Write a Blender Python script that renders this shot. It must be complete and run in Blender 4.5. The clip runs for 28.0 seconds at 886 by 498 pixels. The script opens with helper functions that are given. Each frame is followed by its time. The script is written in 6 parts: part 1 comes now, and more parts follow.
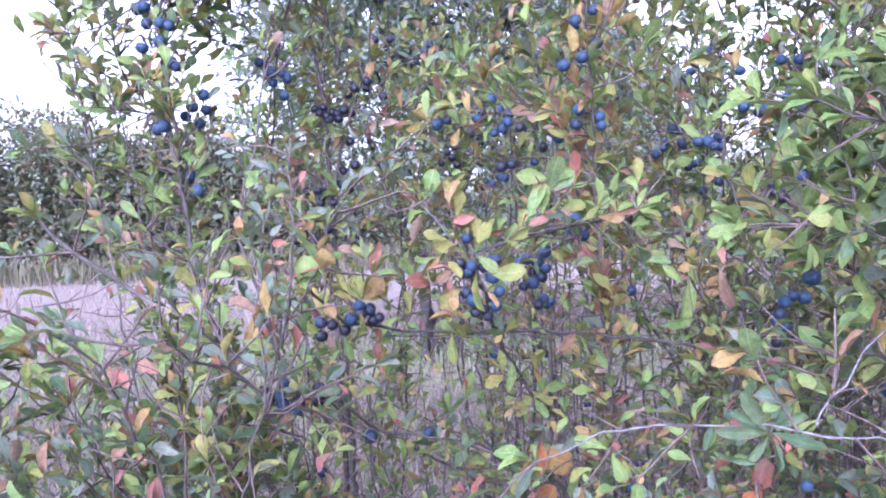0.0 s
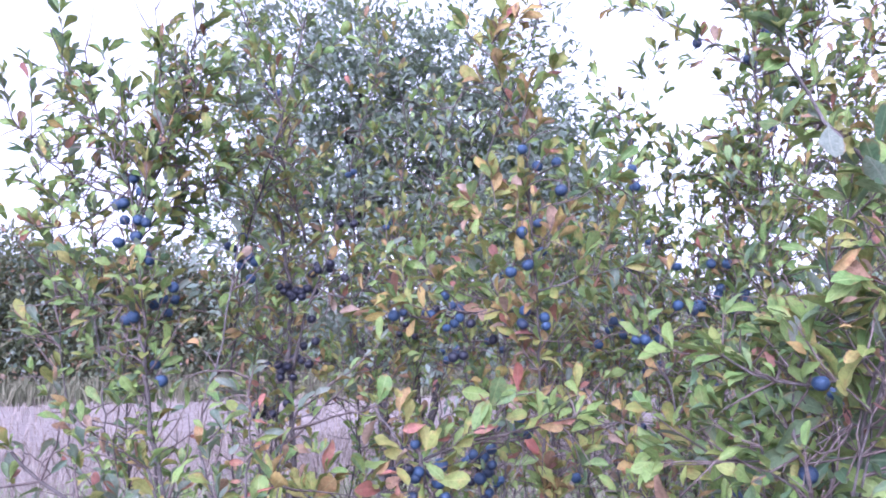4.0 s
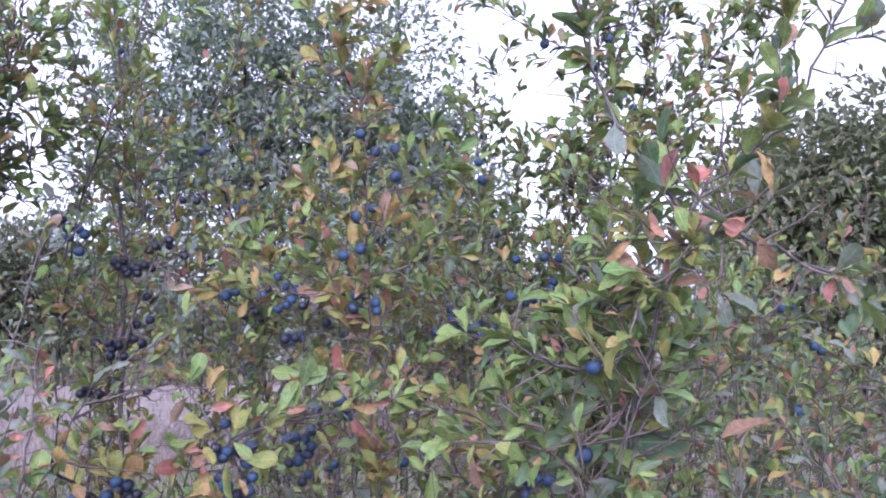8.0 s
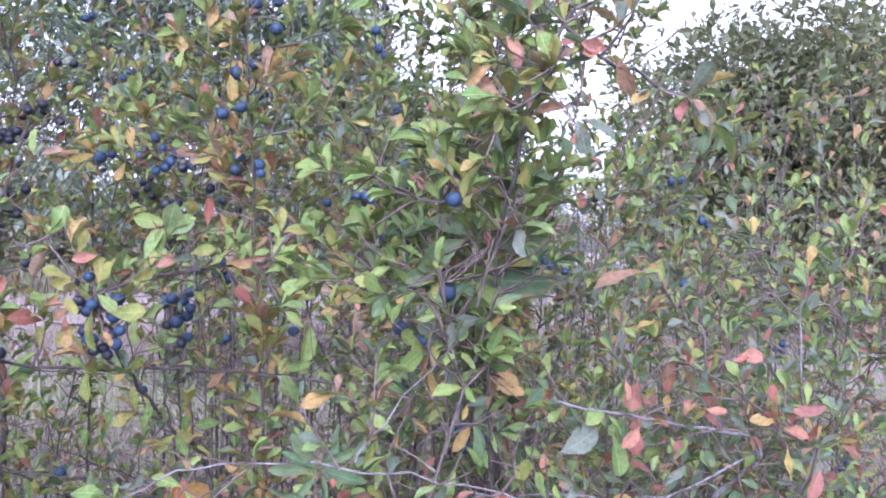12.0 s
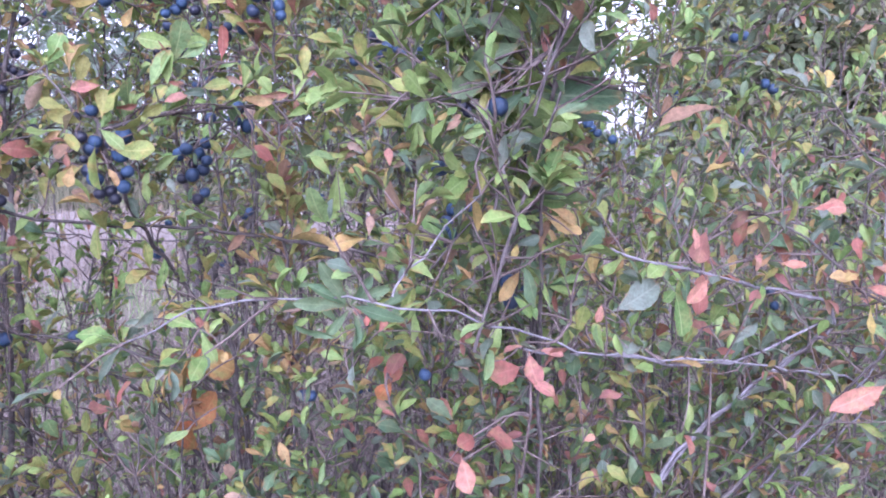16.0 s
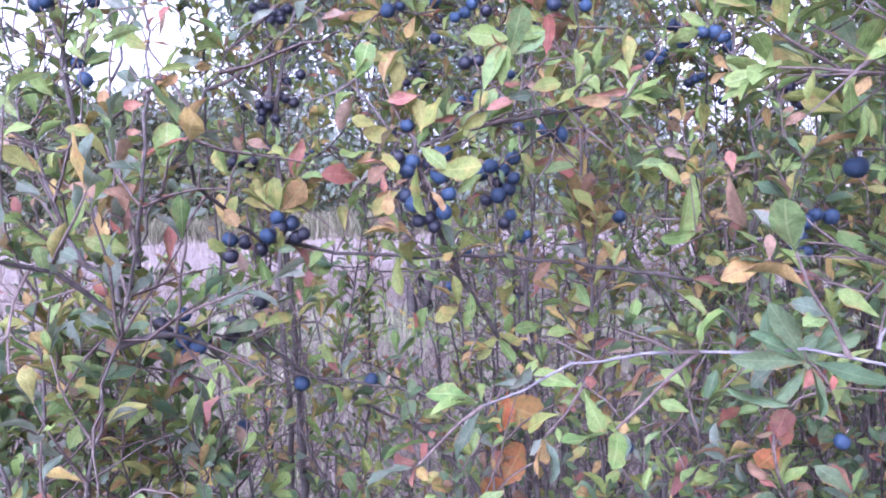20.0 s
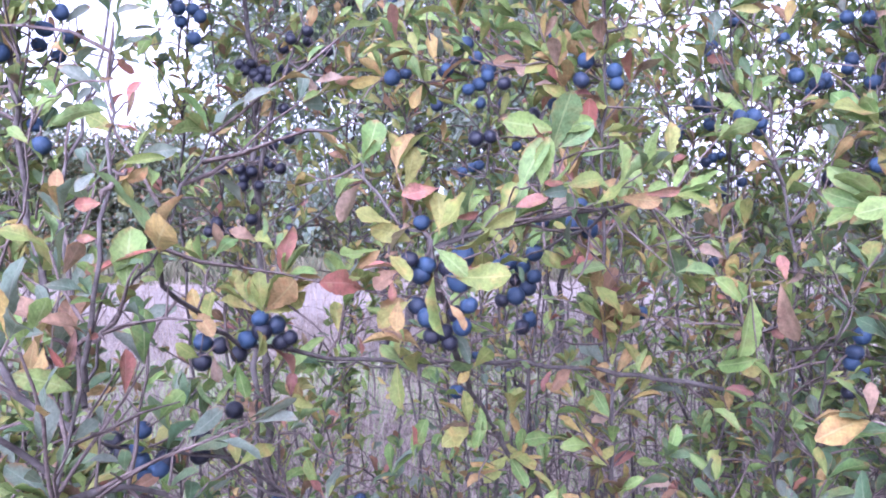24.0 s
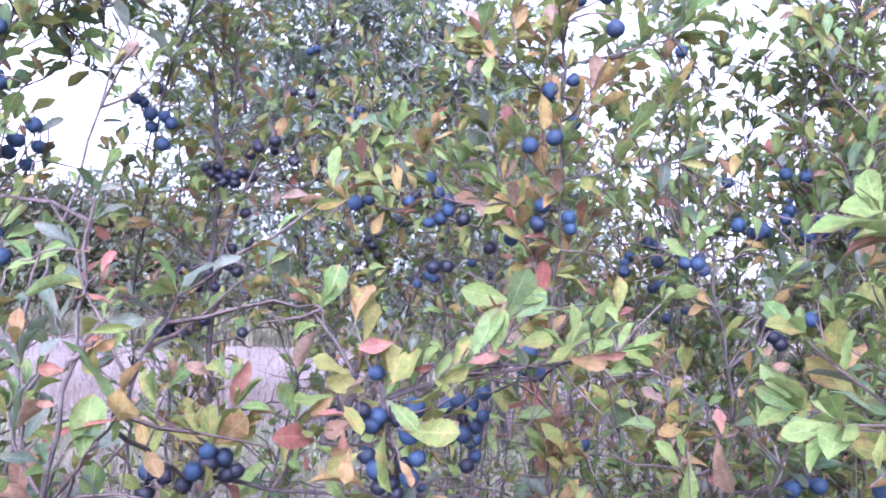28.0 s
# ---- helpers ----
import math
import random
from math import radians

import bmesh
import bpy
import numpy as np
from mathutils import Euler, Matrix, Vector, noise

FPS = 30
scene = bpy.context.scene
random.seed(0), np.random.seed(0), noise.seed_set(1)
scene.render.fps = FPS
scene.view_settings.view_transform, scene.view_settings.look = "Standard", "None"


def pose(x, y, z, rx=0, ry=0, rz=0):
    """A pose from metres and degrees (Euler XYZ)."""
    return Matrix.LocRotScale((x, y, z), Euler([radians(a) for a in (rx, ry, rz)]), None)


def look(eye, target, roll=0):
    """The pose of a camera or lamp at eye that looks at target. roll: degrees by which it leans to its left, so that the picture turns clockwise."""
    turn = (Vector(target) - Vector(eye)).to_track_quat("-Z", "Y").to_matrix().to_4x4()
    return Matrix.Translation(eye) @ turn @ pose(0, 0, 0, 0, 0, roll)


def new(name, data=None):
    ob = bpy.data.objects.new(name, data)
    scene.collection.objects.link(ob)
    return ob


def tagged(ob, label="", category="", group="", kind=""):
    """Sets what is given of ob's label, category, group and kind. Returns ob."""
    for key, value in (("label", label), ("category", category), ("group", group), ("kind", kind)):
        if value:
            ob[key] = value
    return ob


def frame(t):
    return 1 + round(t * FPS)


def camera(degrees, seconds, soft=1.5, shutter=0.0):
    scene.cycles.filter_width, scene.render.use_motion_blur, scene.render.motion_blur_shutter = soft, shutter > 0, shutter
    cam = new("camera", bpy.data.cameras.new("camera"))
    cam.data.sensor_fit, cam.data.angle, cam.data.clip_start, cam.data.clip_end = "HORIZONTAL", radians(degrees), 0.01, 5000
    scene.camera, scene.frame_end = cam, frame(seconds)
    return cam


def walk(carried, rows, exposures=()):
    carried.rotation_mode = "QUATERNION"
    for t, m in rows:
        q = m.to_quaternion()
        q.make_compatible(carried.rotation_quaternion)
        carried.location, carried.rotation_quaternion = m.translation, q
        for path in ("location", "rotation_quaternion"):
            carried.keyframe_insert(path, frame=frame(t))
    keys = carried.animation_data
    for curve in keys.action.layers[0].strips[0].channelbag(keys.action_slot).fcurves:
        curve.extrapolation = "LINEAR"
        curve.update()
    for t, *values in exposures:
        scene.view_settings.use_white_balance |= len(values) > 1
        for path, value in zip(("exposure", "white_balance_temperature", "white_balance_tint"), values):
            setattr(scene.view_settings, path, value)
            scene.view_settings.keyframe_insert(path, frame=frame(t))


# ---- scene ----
cam = camera(57.93, 28.0, soft=1.9)
# seconds, eye in metres, then heading to the left, tilt up and lean in degrees
PATH = [
    (0, 0.000, 0.000, 1.300, -0.00, -1.92, -2.60),
    (0.5, -0.002, -0.001, 1.310, -0.54, -0.99, -1.71),
    (1, -0.001, -0.023, 1.321, -0.53, 0.14, -1.02),
    (1.5, 0.016, -0.027, 1.332, -2.03, 1.48, -1.43),
    (2, 0.014, -0.017, 1.336, -1.71, 1.84, -1.78),
    (2.5, 0.014, -0.013, 1.347, -2.30, 2.78, -1.08),
    (3, 0.012, -0.032, 1.366, -2.58, 4.85, -0.91),
    (3.5, 0.013, -0.053, 1.376, -2.66, 5.87, -1.09),
    (5.5, 0.034, -0.085, 1.407, -5.00, 9.54, -1.19),
    (6, 0.046, -0.081, 1.403, -7.22, 9.25, -0.44),
    (6.5, 0.059, -0.077, 1.399, -8.58, 8.80, -0.22),
    (7, 0.070, -0.078, 1.394, -9.66, 8.06, -0.04),
    (7.5, 0.078, -0.080, 1.385, -10.36, 7.22, 0.26),
    (8, 0.085, -0.080, 1.375, -10.86, 6.28, 0.61),
    (8.5, 0.092, -0.078, 1.366, -11.70, 5.19, 0.53),
    (9, 0.103, -0.076, 1.360, -12.49, 4.33, 0.06),
    (9.5, 0.117, -0.074, 1.350, -12.67, 3.07, -0.39),
    (10, 0.126, -0.067, 1.340, -13.14, 1.73, -0.47),
    (10.5, 0.130, -0.066, 1.335, -13.56, 1.29, -0.40),
    (11, 0.130, -0.063, 1.326, -14.35, 0.69, -0.02),
    (11.5, 0.136, -0.069, 1.320, -15.04, 0.28, 0.05),
    (12, 0.143, -0.069, 1.315, -16.02, 0.03, 0.84),
    (12.5, 0.154, -0.059, 1.306, -16.85, -0.98, 0.64),
    (14.5, 0.154, 0.001, 1.256, -15.00, -3.80, 0.48),
    (15, 0.155, 0.013, 1.246, -15.21, -4.62, 0.94),
    (15.5, 0.163, 0.012, 1.237, -15.58, -5.44, 1.00),
    (16, 0.151, 0.018, 1.235, -14.37, -5.65, 0.92),
    (16.5, 0.129, 0.031, 1.236, -11.43, -5.50, 0.56),
    (17, 0.123, 0.038, 1.238, -8.58, -5.70, -0.06),
    (17.5, 0.110, 0.039, 1.238, -6.95, -5.34, -0.55),
    (18, 0.091, 0.048, 1.236, -4.10, -5.43, -0.97),
    (18.5, 0.072, 0.084, 1.233, -2.33, -5.95, -1.05),
    (19, 0.054, 0.109, 1.235, -0.40, -5.38, -1.49),
    (19.5, 0.045, 0.136, 1.235, 0.00, -4.95, -2.07),
    (20, 0.044, 0.172, 1.232, -0.39, -4.20, -2.17),
    (20.5, 0.044, 0.201, 1.229, -0.54, -4.48, -1.85),
    (22.5, 0.025, 0.276, 1.247, -1.38, -4.47, -0.46),
    (23, 0.018, 0.279, 1.252, -1.68, -3.19, -0.48),
    (23.5, 0.014, 0.280, 1.265, -2.17, -2.07, -0.14),
    (24, 0.016, 0.275, 1.273, -2.40, -0.83, -0.21),
    (24.5, 0.015, 0.273, 1.279, -2.59, -0.79, -0.06),
    (25, 0.014, 0.272, 1.288, -2.83, 0.14, 0.08),
    (25.5, 0.020, 0.263, 1.295, -3.02, 0.74, 0.43),
    (26, 0.023, 0.263, 1.302, -3.52, 1.40, 0.73),
    (26.5, 0.030, 0.260, 1.310, -4.43, 1.84, 0.84),
    (27, 0.030, 0.260, 1.313, -4.77, 2.46, 1.34),
    (27.5, 0.021, 0.263, 1.319, -5.48, 2.97, 2.02),
    (28, 0.009, 0.255, 1.328, -5.78, 4.29, 3.32),
]
# the walk
walk(cam, [(t, look((x, y, z), (x - math.sin(radians(h)) * math.cos(radians(u)), y + math.cos(radians(h)) * math.cos(radians(u)), z + math.sin(radians(u))), lean)) for t, x, y, z, h, u, lean in PATH],
     exposures=[(0, 2.30, 5050, 38), (3, 2.36, 5000, 39), (5.5, 1.64, 5220, 36), (8, 1.66, 5220, 36), (10, 1.98, 5220, 35), (12, 2.06, 5230, 33), (15, 2.13, 5080, 37), (17, 2.23, 5110, 39), (20, 2.32, 5060, 41), (25, 2.38, 5060, 39), (28, 2.38, 5080, 39)])

# ---- light: a bright overcast evening sky ----
world = bpy.data.worlds.new("overcast_sky")
scene.world = world
world.use_nodes = True
wn, wl = world.node_tree.nodes, world.node_tree.links
sky = wn.new("ShaderNodeTexSky")
sky.sky_type, sky.sun_disc = "NISHITA", False
sky.sun_elevation, sky.sun_rotation = radians(30), radians(200)
sky.air_density, sky.dust_density = 1.0, 4.0
veil = wn.new("ShaderNodeHueSaturation")
veil.inputs["Saturation"].default_value = 0.12
wl.new(sky.outputs[0], veil.inputs["Color"])
wl.new(veil.outputs[0], wn["Background"].inputs["Color"])
wn["Background"].inputs["Strength"].default_value = 0.15
sun_data = bpy.data.lights.new("sun", "SUN")
sun_data.energy, sun_data.angle, sun_data.color = 0.7, radians(60), (1.0, 0.95, 0.88)
sun = new("sun", sun_data)
sun.matrix_world = look((-3, -8, 8), (0, 0, 0))


# ---- materials ----
def shader(name):
    m = bpy.data.materials.new(name)
    m.use_nodes = True
    n, l = m.node_tree.nodes, m.node_tree.links
    return m, n, l, n["Principled BSDF"]


def ramp(n, l, fac, stops):
    r = n.new("ShaderNodeValToRGB")
    while len(r.color_ramp.elements) < len(stops):
        r.color_ramp.elements.new(0.5)
    for e, (p, c) in zip(r.color_ramp.elements, stops):
        e.position, e.color = p, (*c, 1)
    l.new(fac, r.inputs[0])
    return r.outputs[0]


def calc(n, l, op, a, b=None, c=None):
    m = n.new("ShaderNodeMath")
    m.operation = op
    for i, v in enumerate((a, b, c)):
        if v is None:
            continue
        if isinstance(v, (int, float)):
            m.inputs[i].default_value = v
        else:
            l.new(v, m.inputs[i])
    return m.outputs[0]


def noise_tex(n, l, scale, detail=4.0, rough=0.6, coord=None):
    t = n.new("ShaderNodeTexNoise")
    t.inputs["Scale"].default_value, t.inputs["Detail"].default_value, t.inputs["Roughness"].default_value = scale, detail, rough
    if coord is not None:
        l.new(coord, t.inputs["Vector"])
    return t.outputs["Fac"]


def mixed(n, l, fac, a, b, mode="MIX"):
    m = n.new("ShaderNodeMix")
    m.data_type, m.blend_type = "RGBA", mode
    for s, v in ((0, fac), (6, a), (7, b)):
        if isinstance(v, (int, float)):
            m.inputs[s].default_value = v
        elif isinstance(v, tuple):
            m.inputs[s].default_value = (*v, 1)
        else:
            l.new(v, m.inputs[s])
    return m.outputs[2]


def bumped(n, l, bsdf, height, strength, distance):
    b = n.new("ShaderNodeBump")
    b.inputs["Strength"].default_value, b.inputs["Distance"].default_value = strength, distance
    l.new(height, b.inputs["Height"])
    l.new(b.outputs[0], bsdf.inputs["Normal"])


def leaf_material(name, stops, vein, rough=0.5, through_part=0.34, blotch=None, spread=0.5, edge=(0.20, 0.11, 0.05)):
    """A leaf: one tint per leaf, pale midrib and side veins, blotches of age, light let through."""
    m, n, l, bsdf = shader(name)
    uv = n.new("ShaderNodeUVMap").outputs[0]
    info, geo = n.new("ShaderNodeObjectInfo"), n.new("ShaderNodeNewGeometry")
    pick = calc(n, l, "FRACT", calc(n, l, "ADD", info.outputs["Random"], geo.outputs["Random Per Island"]))
    colour = ramp(n, l, pick, stops)
    place = n.new("ShaderNodeNewGeometry").outputs["Position"]
    patch = noise_tex(n, l, 90, 3, 0.6, place)
    if blotch:
        colour = mixed(n, l, ramp(n, l, patch, [(0.50, (0, 0, 0)), (0.66, (spread, spread, spread))]), colour, blotch)
    ages = noise_tex(n, l, 45, 2, 0.5, place)
    xyz = n.new("ShaderNodeSeparateXYZ")
    l.new(uv, xyz.inputs[0])
    off = calc(n, l, "ABSOLUTE", calc(n, l, "SUBTRACT", xyz.outputs[0], 0.5))
    rim = calc(n, l, "MAXIMUM", calc(n, l, "MULTIPLY", off, 2.0), calc(n, l, "MULTIPLY", xyz.outputs[1], 0.95))
    rim = calc(n, l, "ADD", rim, calc(n, l, "MULTIPLY", calc(n, l, "SUBTRACT", patch, 0.5), 0.8))
    worn = calc(n, l, "MULTIPLY", ramp(n, l, rim, [(0.90, (0, 0, 0)), (1.10, (1, 1, 1))]), ramp(n, l, ages, [(0.42, (0.1, 0.1, 0.1)), (0.6, (0.9, 0.9, 0.9))]))
    colour = mixed(n, l, worn, colour, edge)
    fine = noise_tex(n, l, 700, 3, 0.7, place)
    colour = mixed(n, l, 0.75, colour, ramp(n, l, noise_tex(n, l, 210, 3, 0.65, place), [(0.32, (0.55, 0.58, 0.55)), (0.5, (0.95, 0.95, 0.95)), (0.68, (1.30, 1.26, 1.22))]), "MULTIPLY")
    colour = mixed(n, l, 0.6, colour, ramp(n, l, fine, [(0.3, (0.5, 0.5, 0.5)), (0.7, (1.3, 1.3, 1.3))]), "MULTIPLY")
    rib = calc(n, l, "LESS_THAN", off, 0.035)
    side = calc(n, l, "SINE", calc(n, l, "MULTIPLY", calc(n, l, "SUBTRACT", xyz.outputs[1], calc(n, l, "MULTIPLY", off, 0.45)), 58.0))
    veins = calc(n, l, "MAXIMUM", rib, calc(n, l, "MULTIPLY", calc(n, l, "GREATER_THAN", side, 0.88), 0.2))
    colour = mixed(n, l, calc(n, l, "MULTIPLY", veins, 0.55), colour, vein)
    l.new(colour, bsdf.inputs["Base Color"])
    l.new(calc(n, l, "MULTIPLY_ADD", fine, 0.3, rough), bsdf.inputs["Roughness"])
    bsdf.inputs["Specular IOR Level"].default_value = 0.22
    bumped(n, l, bsdf, calc(n, l, "ADD", calc(n, l, "MULTIPLY", side, 0.5), fine), 0.25, 0.0006)
    glow = n.new("ShaderNodeBsdfTranslucent")
    l.new(mixed(n, l, 0.5, colour, (0.20, 0.24, 0.08), "MIX"), glow.inputs["Color"])
    both = n.new("ShaderNodeMixShader")
    both.inputs[0].default_value = through_part
    l.new(bsdf.outputs[0], both.inputs[1])
    l.new(glow.outputs[0], both.inputs[2])
    l.new(both.outputs[0], n["Material Output"].inputs["Surface"])
    return m


LEAF = {
    "green": leaf_material("green_leaf", [(0.0, (0.090, 0.165, 0.048)), (0.35, (0.135, 0.212, 0.056)), (0.7, (0.175, 0.242, 0.070)), (1.0, (0.118, 0.190, 0.078))], (0.270, 0.320, 0.140), rough=0.42, blotch=(0.224, 0.204, 0.080), spread=0.4),
    "lime": leaf_material("yellow_green_leaf", [(0.0, (0.130, 0.178, 0.045)), (0.5, (0.178, 0.205, 0.054)), (1.0, (0.235, 0.222, 0.070))], (0.280, 0.265, 0.100), rough=0.45, blotch=(0.320, 0.200, 0.072), spread=0.55),
    "grey": leaf_material("grey_green_leaf", [(0.0, (0.076, 0.114, 0.078)), (0.5, (0.108, 0.142, 0.104)), (1.0, (0.150, 0.172, 0.140))], (0.200, 0.215, 0.165), rough=0.36, blotch=(0.150, 0.140, 0.110), spread=0.4),
    "deep": leaf_material("dark_green_leaf", [(0.0, (0.046, 0.090, 0.046)), (0.5, (0.070, 0.122, 0.058)), (1.0, (0.098, 0.140, 0.072))], (0.160, 0.200, 0.110), rough=0.40, blotch=(0.120, 0.120, 0.060), spread=0.4),
    "yellow": leaf_material("yellow_leaf", [(0.0, (0.270, 0.214, 0.060)), (0.5, (0.300, 0.205, 0.082)), (1.0, (0.262, 0.168, 0.080))], (0.320, 0.270, 0.120), blotch=(0.250, 0.115, 0.055), spread=0.6),
    "red": leaf_material("red_leaf", [(0.0, (0.205, 0.066, 0.052)), (0.4, (0.230, 0.094, 0.074)), (0.75, (0.215, 0.092, 0.088)), (1.0, (0.185, 0.076, 0.050))], (0.276, 0.144, 0.105), blotch=(0.236, 0.138, 0.079), spread=0.6),
    "coral": leaf_material("coral_red_leaf", [(0.0, (0.285, 0.095, 0.074)), (0.35, (0.310, 0.125, 0.102)), (0.7, (0.295, 0.145, 0.122)), (1.0, (0.300, 0.135, 0.085))], (0.38, 0.21, 0.15), blotch=(0.28, 0.19, 0.10), spread=0.6, edge=(0.19, 0.08, 0.05)),
    "brown": leaf_material("withered_leaf", [(0.0, (0.180, 0.100, 0.060)), (0.5, (0.250, 0.155, 0.102)), (1.0, (0.235, 0.176, 0.138))], (0.260, 0.180, 0.120), rough=0.7, blotch=(0.120, 0.070, 0.052), spread=0.7),
    "ember": leaf_material("orange_red_leaf", [(0.0, (0.300, 0.085, 0.030)), (0.5, (0.270, 0.100, 0.040)), (1.0, (0.210, 0.130, 0.040))], (0.30, 0.20, 0.08), rough=0.5, blotch=(0.190, 0.180, 0.055), spread=0.8, edge=(0.16, 0.05, 0.03)),
    "rust": leaf_material("rusty_leaf", [(0.0, (0.160, 0.044, 0.032)), (0.4, (0.140, 0.062, 0.050)), (0.75, (0.120, 0.068, 0.056)), (1.0, (0.095, 0.074, 0.036))], (0.220, 0.130, 0.080), rough=0.55, blotch=(0.125, 0.115, 0.045), spread=0.8, edge=(0.092, 0.042, 0.025)),
    "dull": leaf_material("far_leaf", [(0.0, (0.060, 0.080, 0.043)), (0.5, (0.092, 0.110, 0.060)), (1.0, (0.135, 0.132, 0.080))], (0.135, 0.145, 0.090), blotch=(0.140, 0.115, 0.072), spread=0.4),
    "silver": leaf_material("willow_leaf", [(0.0, (0.100, 0.140, 0.108)), (0.5, (0.150, 0.188, 0.155)), (1.0, (0.205, 0.232, 0.200))], (0.17, 0.20, 0.16), blotch=(0.15, 0.17, 0.14), spread=0.4),
}
LEAF_KEYS = list(LEAF)


def bark_material(name, dark, mid, light, scale=120):
    m, n, l, bsdf = shader(name)
    place = n.new("ShaderNodeNewGeometry").outputs["Position"]
    a, b = noise_tex(n, l, scale, 5, 0.65, place), noise_tex(n, l, scale * 0.18, 3, 0.6, place)
    colour = ramp(n, l, a, [(0.3, dark), (0.52, mid), (0.75, light)])
    colour = mixed(n, l, ramp(n, l, b, [(0.5, (0, 0, 0)), (0.68, (0.7, 0.7, 0.7))]), colour, light)
    l.new(colour, bsdf.inputs["Base Color"])
    bsdf.inputs["Roughness"].default_value = 0.85
    bumped(n, l, bsdf, a, 0.7, 0.002)
    return m


BARK = bark_material("blackthorn_bark", (0.014, 0.011, 0.010), (0.048, 0.039, 0.035), (0.104, 0.092, 0.085))
PALE_BARK = bark_material("silvery_bark", (0.050, 0.043, 0.044), (0.105, 0.098, 0.102), (0.19, 0.18, 0.188))
TREE_BARK = bark_material("tree_bark", (0.008, 0.007, 0.006), (0.022, 0.018, 0.016), (0.045, 0.040, 0.036), 30)
TWIG = bark_material("twig_bark", (0.032, 0.022, 0.018), (0.080, 0.058, 0.050), (0.150, 0.120, 0.106), 260)


def berry_material(name, bloom):
    """Blue-black skin under a waxy bloom that is rubbed off in places; some fruits have lost nearly all of it."""
    m, n, l, bsdf = shader(name)
    info = n.new("ShaderNodeObjectInfo")
    coord = n.new("ShaderNodeTexCoord").outputs["Object"]
    shift = n.new("ShaderNodeVectorMath")
    shift.operation = "ADD"
    l.new(coord, shift.inputs[0])
    l.new(info.outputs["Location"], shift.inputs[1])
    rubbed, grain = noise_tex(n, l, 170, 3, 0.55, shift.outputs[0]), noise_tex(n, l, 1400, 3, 0.7, shift.outputs[0])
    amount = ramp(n, l, info.outputs["Random"], [(0.0, (0.35 * bloom,) * 3), (0.12, (0.7 * bloom,) * 3), (0.3, (0.85 * bloom,) * 3), (1.0, (bloom,) * 3)])
    cover = calc(n, l, "MULTIPLY", ramp(n, l, calc(n, l, "ADD", rubbed, calc(n, l, "MULTIPLY", grain, 0.12)), [(0.38, (0.35, 0.35, 0.35)), (0.58, (1, 1, 1))]), amount)
    l.new(mixed(n, l, cover, (0.010, 0.008, 0.012), (0.019, 0.043, 0.084)), bsdf.inputs["Base Color"])
    l.new(calc(n, l, "MULTIPLY_ADD", cover, 0.35, 0.32), bsdf.inputs["Roughness"])
    bsdf.inputs["Specular IOR Level"].default_value = 0.3
    bumped(n, l, bsdf, calc(n, l, "ADD", calc(n, l, "MULTIPLY", rubbed, 1.5), grain), 0.3, 0.0006)
    return m


SLOE, DARK_SLOE = berry_material("sloe_skin", 1.0), berry_material("sloe_skin_without_bloom", 0.16)


def earth_material():
    m, n, l, bsdf = shader("dry_meadow")
    place = n.new("ShaderNodeNewGeometry").outputs["Position"]
    wide, mid, fine = noise_tex(n, l, 0.35, 4, 0.6, place), noise_tex(n, l, 3.0, 5, 0.65, place), noise_tex(n, l, 60, 4, 0.7, place)
    colour = ramp(n, l, mid, [(0.3, (0.155, 0.126, 0.108)), (0.5, (0.225, 0.187, 0.164)), (0.72, (0.285, 0.242, 0.215))])
    colour = mixed(n, l, ramp(n, l, wide, [(0.55, (0, 0, 0)), (0.72, (0.35, 0.35, 0.35))]), colour, (0.18, 0.19, 0.12))
    colour = mixed(n, l, 0.5, colour, ramp(n, l, fine, [(0.3, (0.5, 0.5, 0.5)), (0.7, (1.2, 1.2, 1.2))]), "MULTIPLY")
    l.new(colour, bsdf.inputs["Base Color"])
    bsdf.inputs["Roughness"].default_value = 0.95
    bumped(n, l, bsdf, calc(n, l, "ADD", mid, fine), 0.8, 0.05)
    return m


def straw_material(name, stops):
    m, n, l, bsdf = shader(name)
    geo = n.new("ShaderNodeNewGeometry")
    colour = ramp(n, l, geo.outputs["Random Per Island"], stops)
    fine = noise_tex(n, l, 150, 3, 0.6, geo.outputs["Position"])
    l.new(mixed(n, l, 0.4, colour, ramp(n, l, fine, [(0.3, (0.6, 0.6, 0.6)), (0.7, (1.2, 1.2, 1.2))]), "MULTIPLY"), bsdf.inputs["Base Color"])
    bsdf.inputs["Roughness"].default_value = 0.8
    glow = n.new("ShaderNodeBsdfTranslucent")
    l.new(colour, glow.inputs["Color"])
    both = n.new("ShaderNodeMixShader")
    both.inputs[0].default_value = 0.25
    l.new(bsdf.outputs[0], both.inputs[1])
    l.new(glow.outputs[0], both.inputs[2])
    l.new(both.outputs[0], n["Material Output"].inputs["Surface"])
    return m


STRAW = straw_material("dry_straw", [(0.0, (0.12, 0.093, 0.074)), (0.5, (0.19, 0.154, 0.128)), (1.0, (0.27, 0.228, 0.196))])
# browner copy of the straw, with the hedge's shade put into its colour
SHADED_STRAW = straw_material("shaded_brown_straw", [(0.0, (0.075, 0.055, 0.045)), (0.5, (0.145, 0.110, 0.096)), (1.0, (0.250, 0.205, 0.190))])
ROUGH_BLADE = straw_material("rough_olive_blade", [(0.0, (0.060, 0.066, 0.034)), (0.5, (0.100, 0.100, 0.056)), (1.0, (0.150, 0.135, 0.086))])
GREEN_BLADE = straw_material("green_blade", [(0.0, (0.10, 0.15, 0.05)), (0.5, (0.17, 0.21, 0.10)), (1.0, (0.26, 0.27, 0.16))])


# ---- geometry tools ----
rng = random.Random(11)


